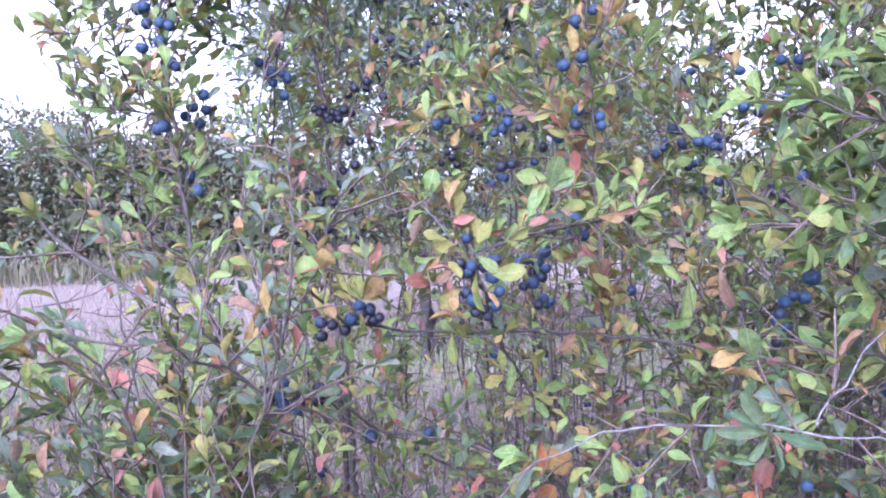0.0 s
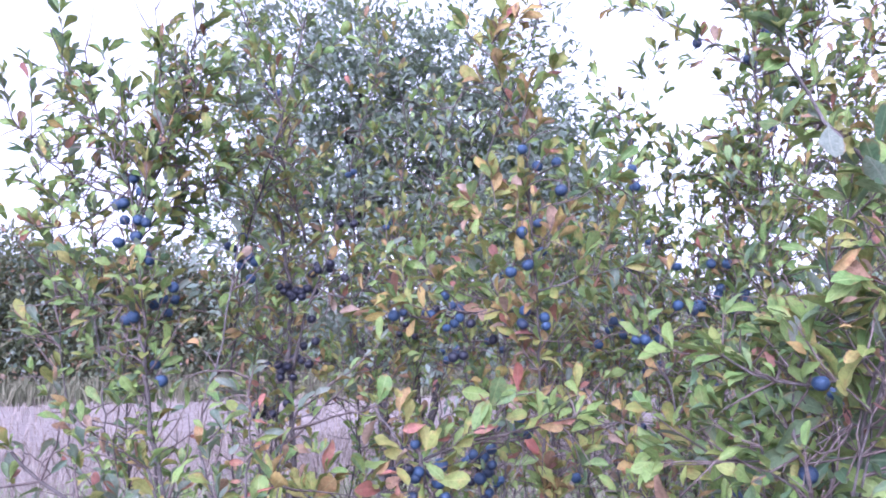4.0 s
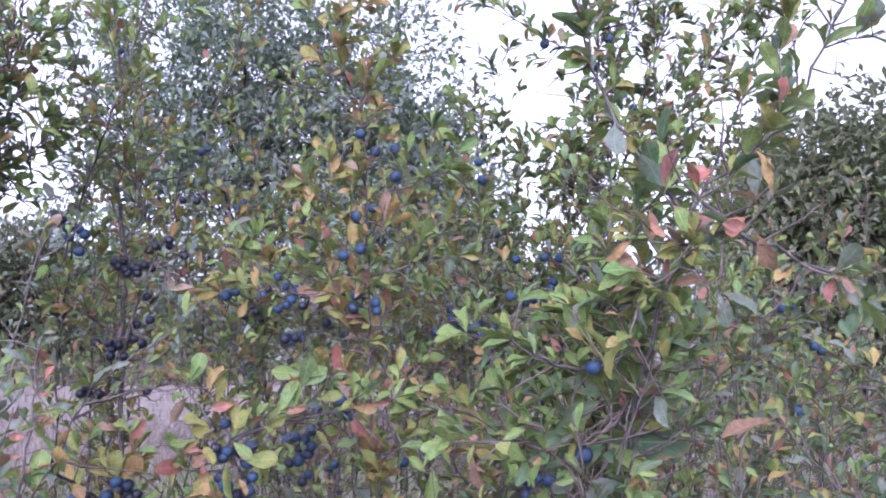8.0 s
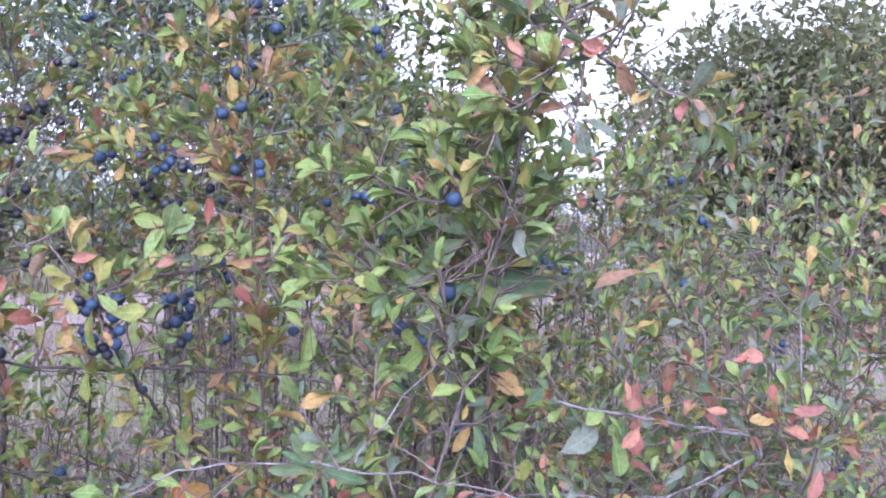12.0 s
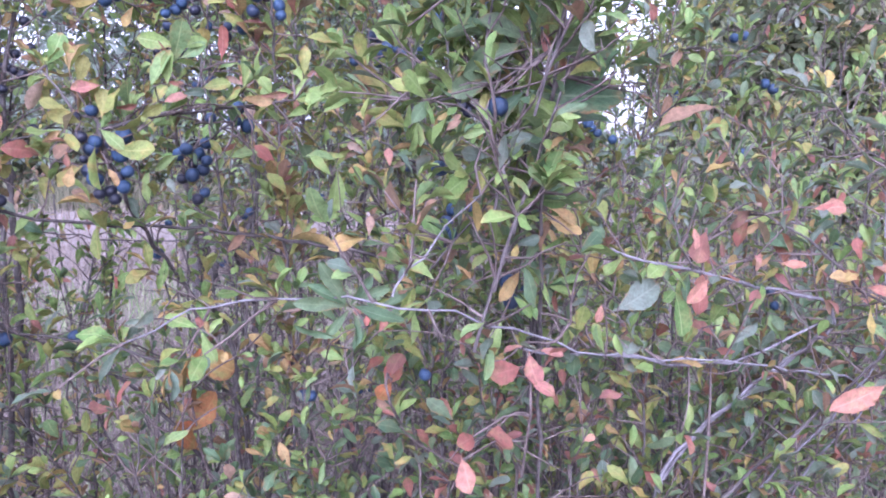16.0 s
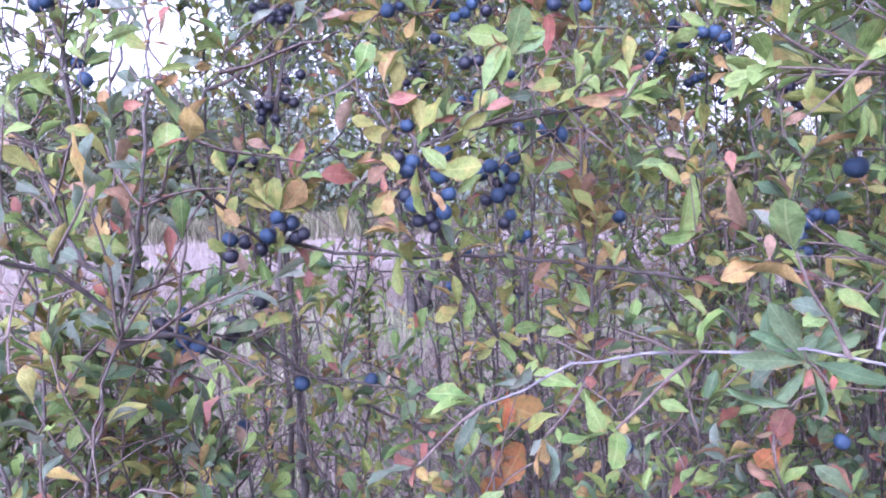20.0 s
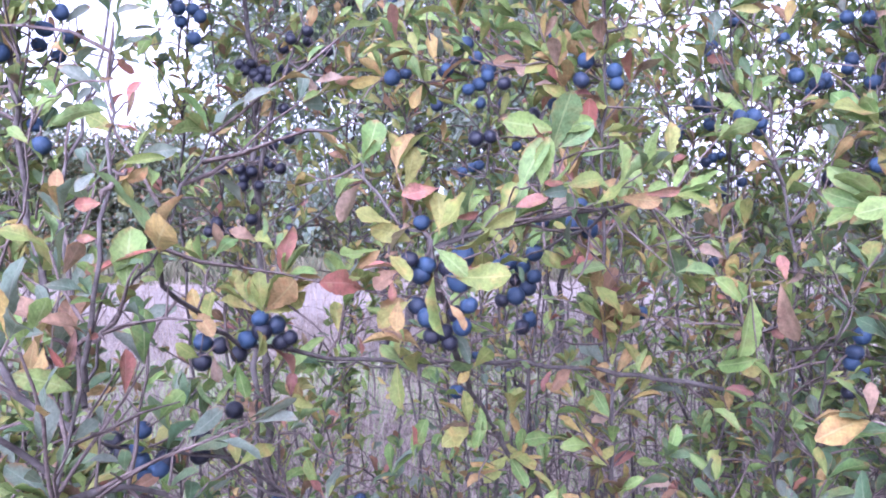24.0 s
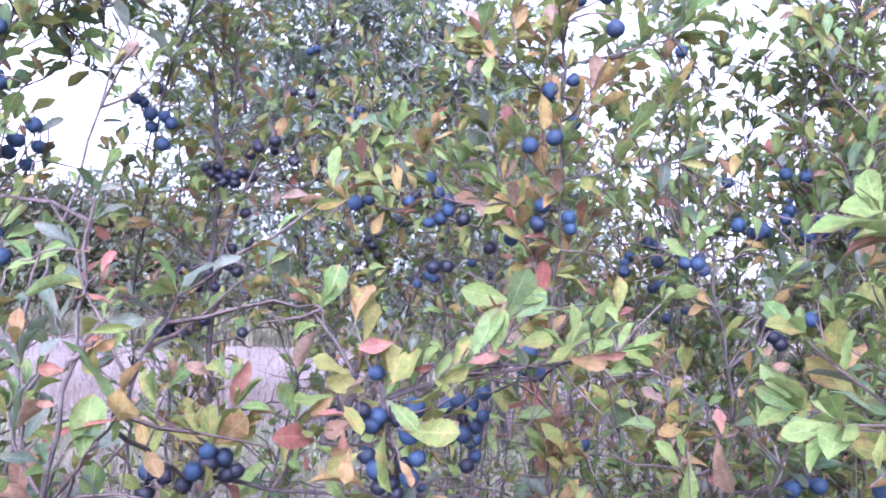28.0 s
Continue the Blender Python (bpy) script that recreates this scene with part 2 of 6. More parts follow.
def vec(*a):
    return Vector(a)


def jitter(s, r=None):
    r = r or rng
    return Vector((r.gauss(0, s), r.gauss(0, s), r.gauss(0, s)))


def mesh_from(name, verts, faces, mats, slots=None, uvs=None):
    """A mesh from arrays: verts (n,3), faces (m,4), optional material slot per face and uv per face corner."""
    verts, faces = np.asarray(verts, np.float32), np.asarray(faces, np.int32)
    me = bpy.data.meshes.new(name)
    k = faces.shape[1]
    me.vertices.add(len(verts))
    me.vertices.foreach_set("co", verts.ravel())
    me.loops.add(faces.size)
    me.loops.foreach_set("vertex_index", faces.ravel())
    me.polygons.add(len(faces))
    me.polygons.foreach_set("loop_start", np.arange(0, faces.size, k, dtype=np.int32))
    for mat in mats:
        me.materials.append(mat)
    if slots is not None:
        me.polygons.foreach_set("material_index", np.asarray(slots, np.int32))
    me.polygons.foreach_set("use_smooth", np.ones(len(faces), bool))
    if uvs is not None:
        layer = me.uv_layers.new(name="UVMap")
        layer.data.foreach_set("uv", np.asarray(uvs, np.float32).ravel())
    me.update(calc_edges=True)
    me.validate()
    return me


def child(name, data, parent, label="", kind=""):
    ob = new(name, data)
    ob.parent = parent
    return tagged(ob, label, kind=kind)


# one leaf: stations along it with a toothed outline, folded on the midrib, curling down at the tip, with a short stalk
STATIONS = [(-0.13, 0.010), (0.0, 0.018), (0.16, 0.085), (0.28, 0.140), (0.34, 0.150), (0.44, 0.205), (0.50, 0.198), (0.60, 0.236), (0.66, 0.222), (0.76, 0.226), (0.82, 0.188), (0.90, 0.150), (0.95, 0.085), (1.0, 0.010)]


def leaf_arrays(fold, curl, twist, width, lean, stations=STATIONS):
    verts, uvs_v = [], []
    for v, w in stations:
        w = w * width
        z = -curl * max(v, 0) ** 2
        s = lean * max(v, 0) ** 2
        ang = twist * max(v, 0)
        for side in (-1, 0, 1):
            x0, z0 = side * w, abs(side) * w * (fold + 0.22 * math.sin(9.0 * v + side * 1.3 + 6 * lean))
            verts.append((s + x0 * math.cos(ang) - z0 * math.sin(ang), v, z + x0 * math.sin(ang) + z0 * math.cos(ang)))
            uvs_v.append(((side + 1) / 2, max(v, 0)))
    faces = []
    for i in range(len(stations) - 1):
        a = 3 * i
        faces += [(a, a + 1, a + 4, a + 3), (a + 1, a + 2, a + 5, a + 4)]
    return np.array(verts, np.float32), np.array(faces, np.int32), np.array([uvs_v[i] for f in faces for i in f], np.float32)


LEAF_FORMS = ((0.35, 0.18, 0.3, 1.0, 0.06), (0.55, 0.30, -0.5, 0.92, -0.08), (0.20, 0.42, 0.7, 1.12, 0.10), (0.75, 0.10, -0.3, 0.85, 0.02), (0.30, -0.18, 0.5, 1.05, -0.12), (0.45, 0.60, -0.8, 0.95, 0.14), (0.9, 0.35, 1.1, 0.8, 0.16))
SHAPES = [leaf_arrays(*p) for p in LEAF_FORMS]
NEAR_SHAPES = len(SHAPES)
FLAT_SHAPES = (0, 1, 3, 4)
REAR_STATIONS = [(-0.08, 0.012), (0.30, 0.150), (0.66, 0.235), (0.88, 0.155), (1.0, 0.02)]
REAR = [leaf_arrays(*p, stations=REAR_STATIONS) for p in LEAF_FORMS]
# a far leaf is one bent rhombus
REAR += [(np.array([(0, 0, 0), (0.22, 0.5, f), (0, 1, -c), (-0.22, 0.5, f)], np.float32), np.array([(0, 1, 2, 3)], np.int32), np.array([(0.5, 0), (1, 0.5), (0.5, 1), (0, 0.5)], np.float32)) for f, c in ((0.08, 0.1), (0.12, 0.3))]
LEAF_MESH = {(k, i): mesh_from("leaf", v, f, [LEAF[k]], uvs=u) for k in LEAF_KEYS for i, (v, f, u) in enumerate(SHAPES)}


def leaf_pose(base, way, up, size):
    y = way.normalized()
    x = y.cross(up)
    x = x.normalized() if x.length > 1e-4 else y.orthogonal().normalized()
    z = x.cross(y)
    return Matrix(((x.x * size, y.x * size, z.x * size, base.x), (x.y * size, y.y * size, z.y * size, base.y), (x.z * size, y.z * size, z.z * size, base.z), (0, 0, 0, 1)))


def joined_leaves(name, leaves, parent, label=""):
    """Many leaves as one mesh: each is (pose, tint, shape)."""
    if not leaves:
        return None
    vs, fs, us, ms, base = [], [], [], [], 0
    for s, (v, f, u) in enumerate(REAR):
        mine = [(m, k) for m, k, i in leaves if i == s]
        if not mine:
            continue
        mats = np.array([np.array(m) for m, _ in mine], np.float32)
        pts = np.einsum("nij,vj->nvi", mats[:, :3, :3], v) + mats[:, None, :3, 3]
        vs.append(pts.reshape(-1, 3))
        fs.append((f[None] + (np.arange(len(mine)) * len(v))[:, None, None] + base).reshape(-1, 4))
        us.append(np.tile(u, (len(mine), 1)))
        ms.append(np.repeat([LEAF_KEYS.index(k) for _, k in mine], len(f)))
        base += len(mine) * len(v)
    me = mesh_from(name, np.concatenate(vs), np.concatenate(fs), list(LEAF.values()), np.concatenate(ms), np.concatenate(us))
    return child(name, me, parent, label, "stuff")


def smooth_line(points, step=0.02, wob=0.0, r=None):
    """A rounded line through the points, sampled about every step metres, with knots of wobble."""
    r = r or rng
    p = [Vector(q) for q in points]
    p = [2 * p[0] - p[1]] + p + [2 * p[-1] - p[-2]]
    out = []
    for i in range(1, len(p) - 2):
        n = max(2, int((p[i + 1] - p[i]).length / step))
        for k in range(n):
            t = k / n
            a, b, c, d = p[i - 1], p[i], p[i + 1], p[i + 2]
            out.append(0.5 * ((2 * b) + (c - a) * t + (2 * a - 5 * b + 4 * c - d) * t * t + (3 * b - a - 3 * c + d) * t ** 3))
    out.append(p[-2])
    if wob:
        out = [q + jitter(wob, r) if 0 < i < len(out) - 1 else q for i, q in enumerate(out)]
    return out


def tube_arrays(line, r0, r1, sides=6, knob=0.15, r=None):
    r = r or rng
    n = len(line)
    verts, faces = [], []
    side = None
    for i, q in enumerate(line):
        t = (line[min(i + 1, n - 1)] - line[max(i - 1, 0)]).normalized()
        if side is None:
            side = t.orthogonal().normalized()
        side = (side - t * side.dot(t)).normalized()
        other = t.cross(side)
        rad = (r0 + (r1 - r0) * i / max(n - 1, 1)) * (1 + r.uniform(-knob, knob))
        for k in range(sides):
            a = 2 * math.pi * k / sides
            verts.append(q + (side * math.cos(a) + other * math.sin(a)) * rad)
    for i in range(n - 1):
        for k in range(sides):
            a, b = i * sides + k, i * sides + (k + 1) % sides
            faces.append((a, b, b + sides, a + sides))
    if sides > 3:
        faces += [(0, 1, 2, 3), (len(verts) - 4, len(verts) - 3, len(verts) - 2, len(verts) - 1)]
    return verts, faces


def tube(name, line, r0, r1, mat, parent, sides=6, label="", knob=0.15):
    v, f = tube_arrays(line, r0, r1, sides, knob)
    return child(name, mesh_from(name, v, f, [mat]), parent, label)


def joined_tubes(name, lines, mat, parent, sides=4, label=""):
    if not lines:
        return None
    vs, fs, base = [], [], 0
    for line, r0, r1 in lines:
        v, f = tube_arrays(line, r0, r1, sides)
        vs += v
        fs += [tuple(i + base for i in q) for q in f]
        base += len(v)
    return child(name, mesh_from(name, vs, fs, [mat]), parent, label, "stuff")


# one fruit, a little flattened, with its stalk; a few sizes of it share their meshes
def berry_mesh(squash, dent, skin):
    bm = bmesh.new()
    bmesh.ops.create_uvsphere(bm, u_segments=14, v_segments=9, radius=1.0)
    for v in bm.verts:
        top = max(0.0, v.co.z - 0.75)
        v.co.z = v.co.z * squash - top * dent
        v.co *= 1 + 0.02 * math.sin(3 * v.co.x + 2 * v.co.y)
    stalk = bmesh.ops.create_cone(bm, segments=5, radius1=0.10, radius2=0.08, depth=1.3, cap_ends=True, matrix=Matrix.Translation((0, 0.04, squash + 0.45)) @ Matrix.Rotation(0.1, 4, "X"))
    stalk_faces = {f for v in stalk["verts"] for f in v.link_faces}
    for f in bm.faces:
        f.smooth = True
        f.material_index = 1 if f in stalk_faces else 0
    me = bpy.data.meshes.new("berry")
    bm.to_mesh(me)
    bm.free()
    me.materials.append(skin)
    me.materials.append(TWIG)
    return me


BERRY = [berry_mesh(*p, skin) for skin in (SLOE, DARK_SLOE) for p in ((0.97, 0.5), (0.92, 0.7), (1.04, 0.4))]

MIX = {
    "green": {"green": 44, "deep": 14, "lime": 18, "grey": 10, "yellow": 5, "red": 2, "brown": 4},
    "fresh": {"green": 64, "deep": 18, "lime": 12, "grey": 3, "yellow": 1, "red": 1, "brown": 1},
    "amber": {"green": 17, "lime": 36, "grey": 2, "yellow": 26, "red": 7, "brown": 12},
    "yellow": {"green": 28, "lime": 44, "grey": 3, "yellow": 13, "red": 4, "brown": 8},
    "grey": {"green": 34, "lime": 10, "grey": 42, "yellow": 5, "red": 4, "brown": 5},
    "red": {"deep": 24, "green": 20, "lime": 8, "grey": 18, "yellow": 6, "red": 16, "brown": 8},
    "turning": {"deep": 28, "green": 28, "lime": 10, "grey": 15, "yellow": 5, "red": 5, "brown": 6},
    "brown_tuft": {"brown": 50, "yellow": 35, "red": 15},
    "red_tuft": {"red": 75, "brown": 10, "yellow": 15},
    "willow": {"silver": 88, "green": 12},
    "sallow": {"silver": 45, "green": 40, "dull": 15},
    "olive": {"dull": 82, "lime": 12, "brown": 6},
    "bush": {"dull": 64, "brown": 12, "silver": 24},
    "low": {"deep": 42, "green": 24, "lime": 6, "grey": 12, "yellow": 5, "red": 3, "brown": 7},
    "dark": {"dull": 100},
}


def tint(mix, r):
    d = MIX[mix]
    return r.choices(list(d), list(d.values()))[0]


def trimmed(q):
    """The face of the hedge beside the path: nothing grows out past it."""
    return q.y < 0.36 or (abs(q.x - 0.06) < 0.24 and q.y < 0.50)


HEDGE, FRUITS, OPEN = [], [], []
# leaves are 20 to 30 mm long, in tufts 20 to 30 mm apart
LEAF_LENGTH, TUFT_FILL, TUFT_GAP = 1.04, 0.8, 1.2


class Shrub:
    """One blackthorn shrub: boughs, twigs on them, leaves in tufts, fruit on short spurs."""

    def __init__(self, label, root, seed, mix="green", near=True, size=0.0255, lush=1.12, broad=1.0):
        self.ob = tagged(new("blackthorn_shrub"), label, "shrub", "blackthorn hedge")
        self.ob.location = root
        self.root, self.r, self.mix, self.near, self.size = Vector(root), random.Random(seed), mix, near, size
        self.lines, self.leaves, self.rear_twigs = [], [], []
        self.singles, self.lush, self.broad = 300, lush, broad
        HEDGE.append(self)

    def local(self, line):
        return [q - self.root for q in line]

    def tuft(self, q, way, n, mix, size):
        r = self.r
        way, size = way.normalized(), size * LEAF_LENGTH
        for _ in range(int(n * self.lush * TUFT_FILL + r.random())):
            out = jitter(1.0, r)
            out = (out - way * out.dot(way))
            out = out.normalized() if out.length > 1e-3 else way.orthogonal()
            d = (way * r.uniform(0.4, 1.3) + out * r.uniform(0.5, 1.1) + Vector((0, -0.15, 0.42))).normalized()
            if trimmed(q + d * size):
                continue
            up = (Vector((0, -0.25, 1.0)) + jitter(0.45, r)).normalized()
            self.leaves.append((leaf_pose(q - self.root + d * 0.004, d, up, size * r.choice((0.55, 0.7, 0.85, 0.95, 1.05, 1.15)) * r.uniform(0.9, 1.12)) @ Matrix.Diagonal((self.broad * r.uniform(0.85, 1.15), 1, 1, 1)), tint(mix, r), r.randrange(NEAR_SHAPES)))

    def twig(self, q, way, length, mix, gap, per, size, level=0):
        r = self.r
        line, p, d = [q], q, way.normalized()
        n = max(3, int(length / 0.018))
        for _ in range(n):
            d = (d + jitter(0.13, r) + Vector((0, 0, 0.07))).normalized()
            p = p + d * (length / n)
            if trimmed(p):
                break
            line.append(p)
        if len(line) < 3:
            return
        if self.near:
            tube("twig", self.local(line), 0.0010 + 0.003 * length, 0.0006, TWIG, self.holder, 5)
        else:
            self.rear_twigs.append((self.local(line), 0.0010 + 0.003 * length, 0.0006))
        self.lines.append(line)
        run = 0.0
        for a, b in zip(line, line[1:]):
            run += (b - a).length
            if run > gap * TUFT_GAP:
                run = 0.0
                self.tuft(b, b - a + jitter(0.004, r), r.randint(max(1, per - 1), per + 1), mix, size)
        self.tuft(line[-1], line[-1] - line[-2], per + 2, mix, size)

    def bare_twig(self, q, way, length):
        """A thin crooked twig that has dropped its leaves, with a thorn or two."""
        r = self.r
        line, d = [q], way.normalized()
        for _ in range(max(3, int(length / 0.02))):
            d = (d + jitter(0.25, r)).normalized()
            p = line[-1] + d * 0.02
            if trimmed(p):
                break
            line.append(p)
        if len(line) > 2:
            self.rear_twigs.append((self.local(line), 0.0011 + 0.004 * length, 0.0005))
            for k in range(2, len(line) - 1, 5):
                thorn = line[k] + (jitter(0.008, r) + Vector((0, 0, 0.006)))
                self.rear_twigs.append((self.local([line[k], line[k].lerp(thorn, 0.5), thorn]), 0.0008, 0.0003))

    def bough(self, points, r0, r1, every=0.045, length=0.10, start=0.15, mix=None, gap=0.016, per=2, leafy=0.03, bark=None, size=None, label="", bare=False, airy=False):
        """every: metres between side twigs; leafy: metres between tufts that sit on the bough itself."""
        r = self.r
        mix, size = mix or self.mix, size or self.size
        r0, r1 = 0.62 * r0, 0.75 * r1
        line = smooth_line(points, 0.022, 0.0016, r)
        self.holder = tube("bough", self.local(line), r0, r1, bark or BARK, self.ob, 8, label)
        self.lines.append(line)
        if airy:
            OPEN.extend(tuple(q) for q in line if q.z > 0.75)
        if bare:
            return self
        total = sum((b - a).length for a, b in zip(line, line[1:]))
        run, next_twig, next_leaf, next_bare = 0.0, start * total, start * total, 0.6 * start * total
        for a, b in zip(line, line[1:]):
            run += (b - a).length
            t = (b - a).normalized()
            while run > next_twig:
                next_twig += every * r.uniform(0.6, 1.5)
                out = jitter(1, r)
                out = (out - t * out.dot(t)).normalized()
                self.twig(b, out + t * 0.7 + Vector((0, 0, 0.25)), length * r.uniform(0.45, 1.35), mix, gap, per, size)
            while run > next_bare:
                next_bare += every * (1.2 if self.near else 1.6) * r.uniform(0.5, 1.6)
                out = jitter(1, r)
                self.bare_twig(b, (out - t * out.dot(t)).normalized() + t * 0.4, length * r.uniform(0.5, 1.6))
            while run > next_leaf:
                next_leaf += leafy * TUFT_GAP * r.uniform(0.6, 1.5)
                out = jitter(1, r)
                out = (out - t * out.dot(t)).normalized()
                self.tuft(b, out + t * 0.3, r.randint(2, 4), mix, size)
        self.tuft(line[-1], line[-1] - line[-3], 6, mix, size)
        return self

    def fruit(self, *places, radius=0.0077, leaves=2, dark=False):
        """Fruits at the places given, on spurs from the nearest wood."""
        r = self.r
        mid = Vector((sum(p[0] for p in places), sum(p[1] for p in places), sum(p[2] for p in places))) / len(places)
        near = min((q for line in self.lines for q in line), key=lambda q: (q - mid).length)
        top = mid + Vector((0, 0, 0.012))
        gap = (top - near).length
        if gap > 0.012:
            bend = (near + top) / 2 + Vector((0, 0, 0.12 * gap))
            tube("spur", self.local(smooth_line([near, bend, top], 0.02, 0.001, r)), 0.0010 + 0.005 * min(gap, 0.2), 0.0009, TWIG, self.ob, 5)
            self.lines.append([near, bend, top])
        for p in places:
            q = Vector(p)
            FRUITS.append(tuple(q))
            size = radius * r.uniform(0.86, 1.1)
            ob = child("berry", BERRY[r.randrange(3) + 3 * dark], self.ob)
            aim = (top - q) * 0.6 + Vector((0, 0, 0.012)) + jitter(0.003, r)
            turn = aim.to_track_quat("Z", "Y")
            ob.matrix_basis = Matrix.LocRotScale(q - self.root, turn, Vector((size, size, size)))
        self.tuft(top, Vector((0, 0, 1)), leaves, self.mix, self.size)
        return self

    def leaf(self, base, tip, tone, wide=1.0):
        """One large leaf from its base to its tip, its face turned to the light above the path, on a spur from the nearest wood."""
        r = self.r
        b, t = Vector(base), Vector(tip)
        near = min((p for line in self.lines for p in line), key=lambda p: (p - b).length)
        gap = (b - near).length
        if 0.008 < gap:
            bend = (near + b) / 2 + Vector((0, 0, 0.12 * gap))
            tube("spur", self.local(smooth_line([near, bend, b], 0.02, 0.0006, r)), 0.0006 + 0.002 * min(gap, 0.15), 0.0005, TWIG, self.ob, 5)
            self.lines.append([near, bend, b])
        face = Vector((0, -0.9, 0.28)) + jitter(0.45, r)
        ob = child("leaf", LEAF_MESH[tone, r.choice(FLAT_SHAPES)], self.ob)
        ob.matrix_basis = leaf_pose(b - self.root, t - b, face, (t - b).length) @ Matrix.Diagonal((1.1 * wide, 1, 1, 1))
        OPEN.append(tuple((b + t) / 2))
        return self

    def spray(self, q, n, mix, size):
        """A rosette at a place, on a spur from the nearest wood."""
        near = min((p for line in self.lines for p in line), key=lambda p: (p - q).length)
        if (q - near).length > 0.006:
            bend = (near + q) / 2 + Vector((0, 0, 0.1 * (q - near).length))
            tube("spur", self.local(smooth_line([near, bend, q], 0.02, 0.0008, self.r)), 0.0014, 0.001, TWIG, self.ob, 5)
        self.tuft(q, (q - near) + Vector((0, -0.004, 0.012)), n, mix, size)

    def finish(self, singles=300):
        """The tufts that face the path are single leaves; those behind them are one mass."""
        # fruit ripens where light reaches it: few leaves stand right in front of it, towards the path, or before the barest stems
        mids = np.array([m @ Vector((0, 0.5, 0)) for m, _, _ in self.leaves]) + np.array(self.root)
        spots = np.array(FRUITS + OPEN)
        wide = np.where(np.arange(len(spots)) < len(FRUITS), 0.013, 0.010)
        ways = np.array((0.06, 0.10, 1.30)) - spots
        ways /= np.linalg.norm(ways, axis=1)[:, None]
        reach = np.where(np.arange(len(spots)) < len(FRUITS), 0.40, 0.62)
        blocked = np.zeros(len(mids), bool)
        for spot, way, w, far in zip(spots, ways, wide, reach):
            off = mids - spot
            along = off @ way
            aside = np.einsum("ij,ij->i", off, off) - along ** 2
            blocked |= (along > 0.002) & (along < far) & (aside < w * w)
        keep = [leaf for leaf, b in zip(self.leaves, blocked) if not b or self.r.random() < 0.26]
        order = sorted(keep, key=lambda m: m[0].translation.y)
        for m, k, i in order[:singles]:
            ob = child("leaf", LEAF_MESH[k, i], self.ob)
            ob.matrix_basis = m
        joined_leaves("foliage", order[singles:], self.ob)
        joined_tubes("twigwork", self.rear_twigs, TWIG, self.ob, 3)
        return self


def sprig(label, stem, places, size, tones):
    """A bramble sprig: one arching stem, each leaf on a stalk of its own."""
    r = random.Random(len(label))
    root = Vector((stem[0][0], stem[0][1], 0))
    ob = tagged(new("bramble_sprig"), label, "bramble")
    ob.location = root
    line = smooth_line([root, *stem], 0.03, 0.002, r)
    tube("stem", [q - root for q in line], 0.0028, 0.0012, TWIG, ob, 6)
    for p in places:
        q = Vector(p)
        near = min(line, key=lambda a: (a - q).length + 0.5 * max(0, a.z - q.z))
        base = q + (near - q).normalized() * size * 0.5
        if (base - near).length > 0.005:
            tube("leaf_stalk", [a - root for a in smooth_line([near, (near + base) / 2 + Vector((0, 0, 0.008)), base], 0.02, 0.0008, r)], 0.0012, 0.0008, TWIG, ob, 5)
        OPEN.append(tuple(q))
        leaf = child("leaf", LEAF_MESH[r.choice(tones), r.choice(FLAT_SHAPES)], ob)
        leaf.matrix_basis = leaf_pose(base - root, (q - base) + Vector((0, -0.004, -0.012)) + jitter(0.010, r), Vector((0, -0.6, 0.8)) + jitter(0.5, r), size * r.uniform(0.7, 1.05)) @ Matrix.Diagonal((1.5, 1, 1, 1))


# ---- the ground: one sheet, gently uneven ----
GROUND = earth_material()


def ground_height(x, y):
    return 0.035 * noise.noise(Vector((x * 0.35, y * 0.35, 0))) * min(1.0, 30 / (abs(x) + abs(y) + 1)) - 0.02


def build_ground():
    xs = np.sign(np.linspace(-1, 1, 61)) * np.abs(np.linspace(-1, 1, 61)) ** 3 * 900
    verts = [(x, y + 5, ground_height(x, y + 5)) for y in xs for x in xs]
    n = len(xs)
    faces = [(j * n + i, j * n + i + 1, (j + 1) * n + i + 1, (j + 1) * n + i) for j in range(n - 1) for i in range(n - 1)]
    tagged(new("ground", mesh_from("ground", verts, faces, [GROUND])), "dry pale meadow ground", "ground", kind="structure")


build_ground()


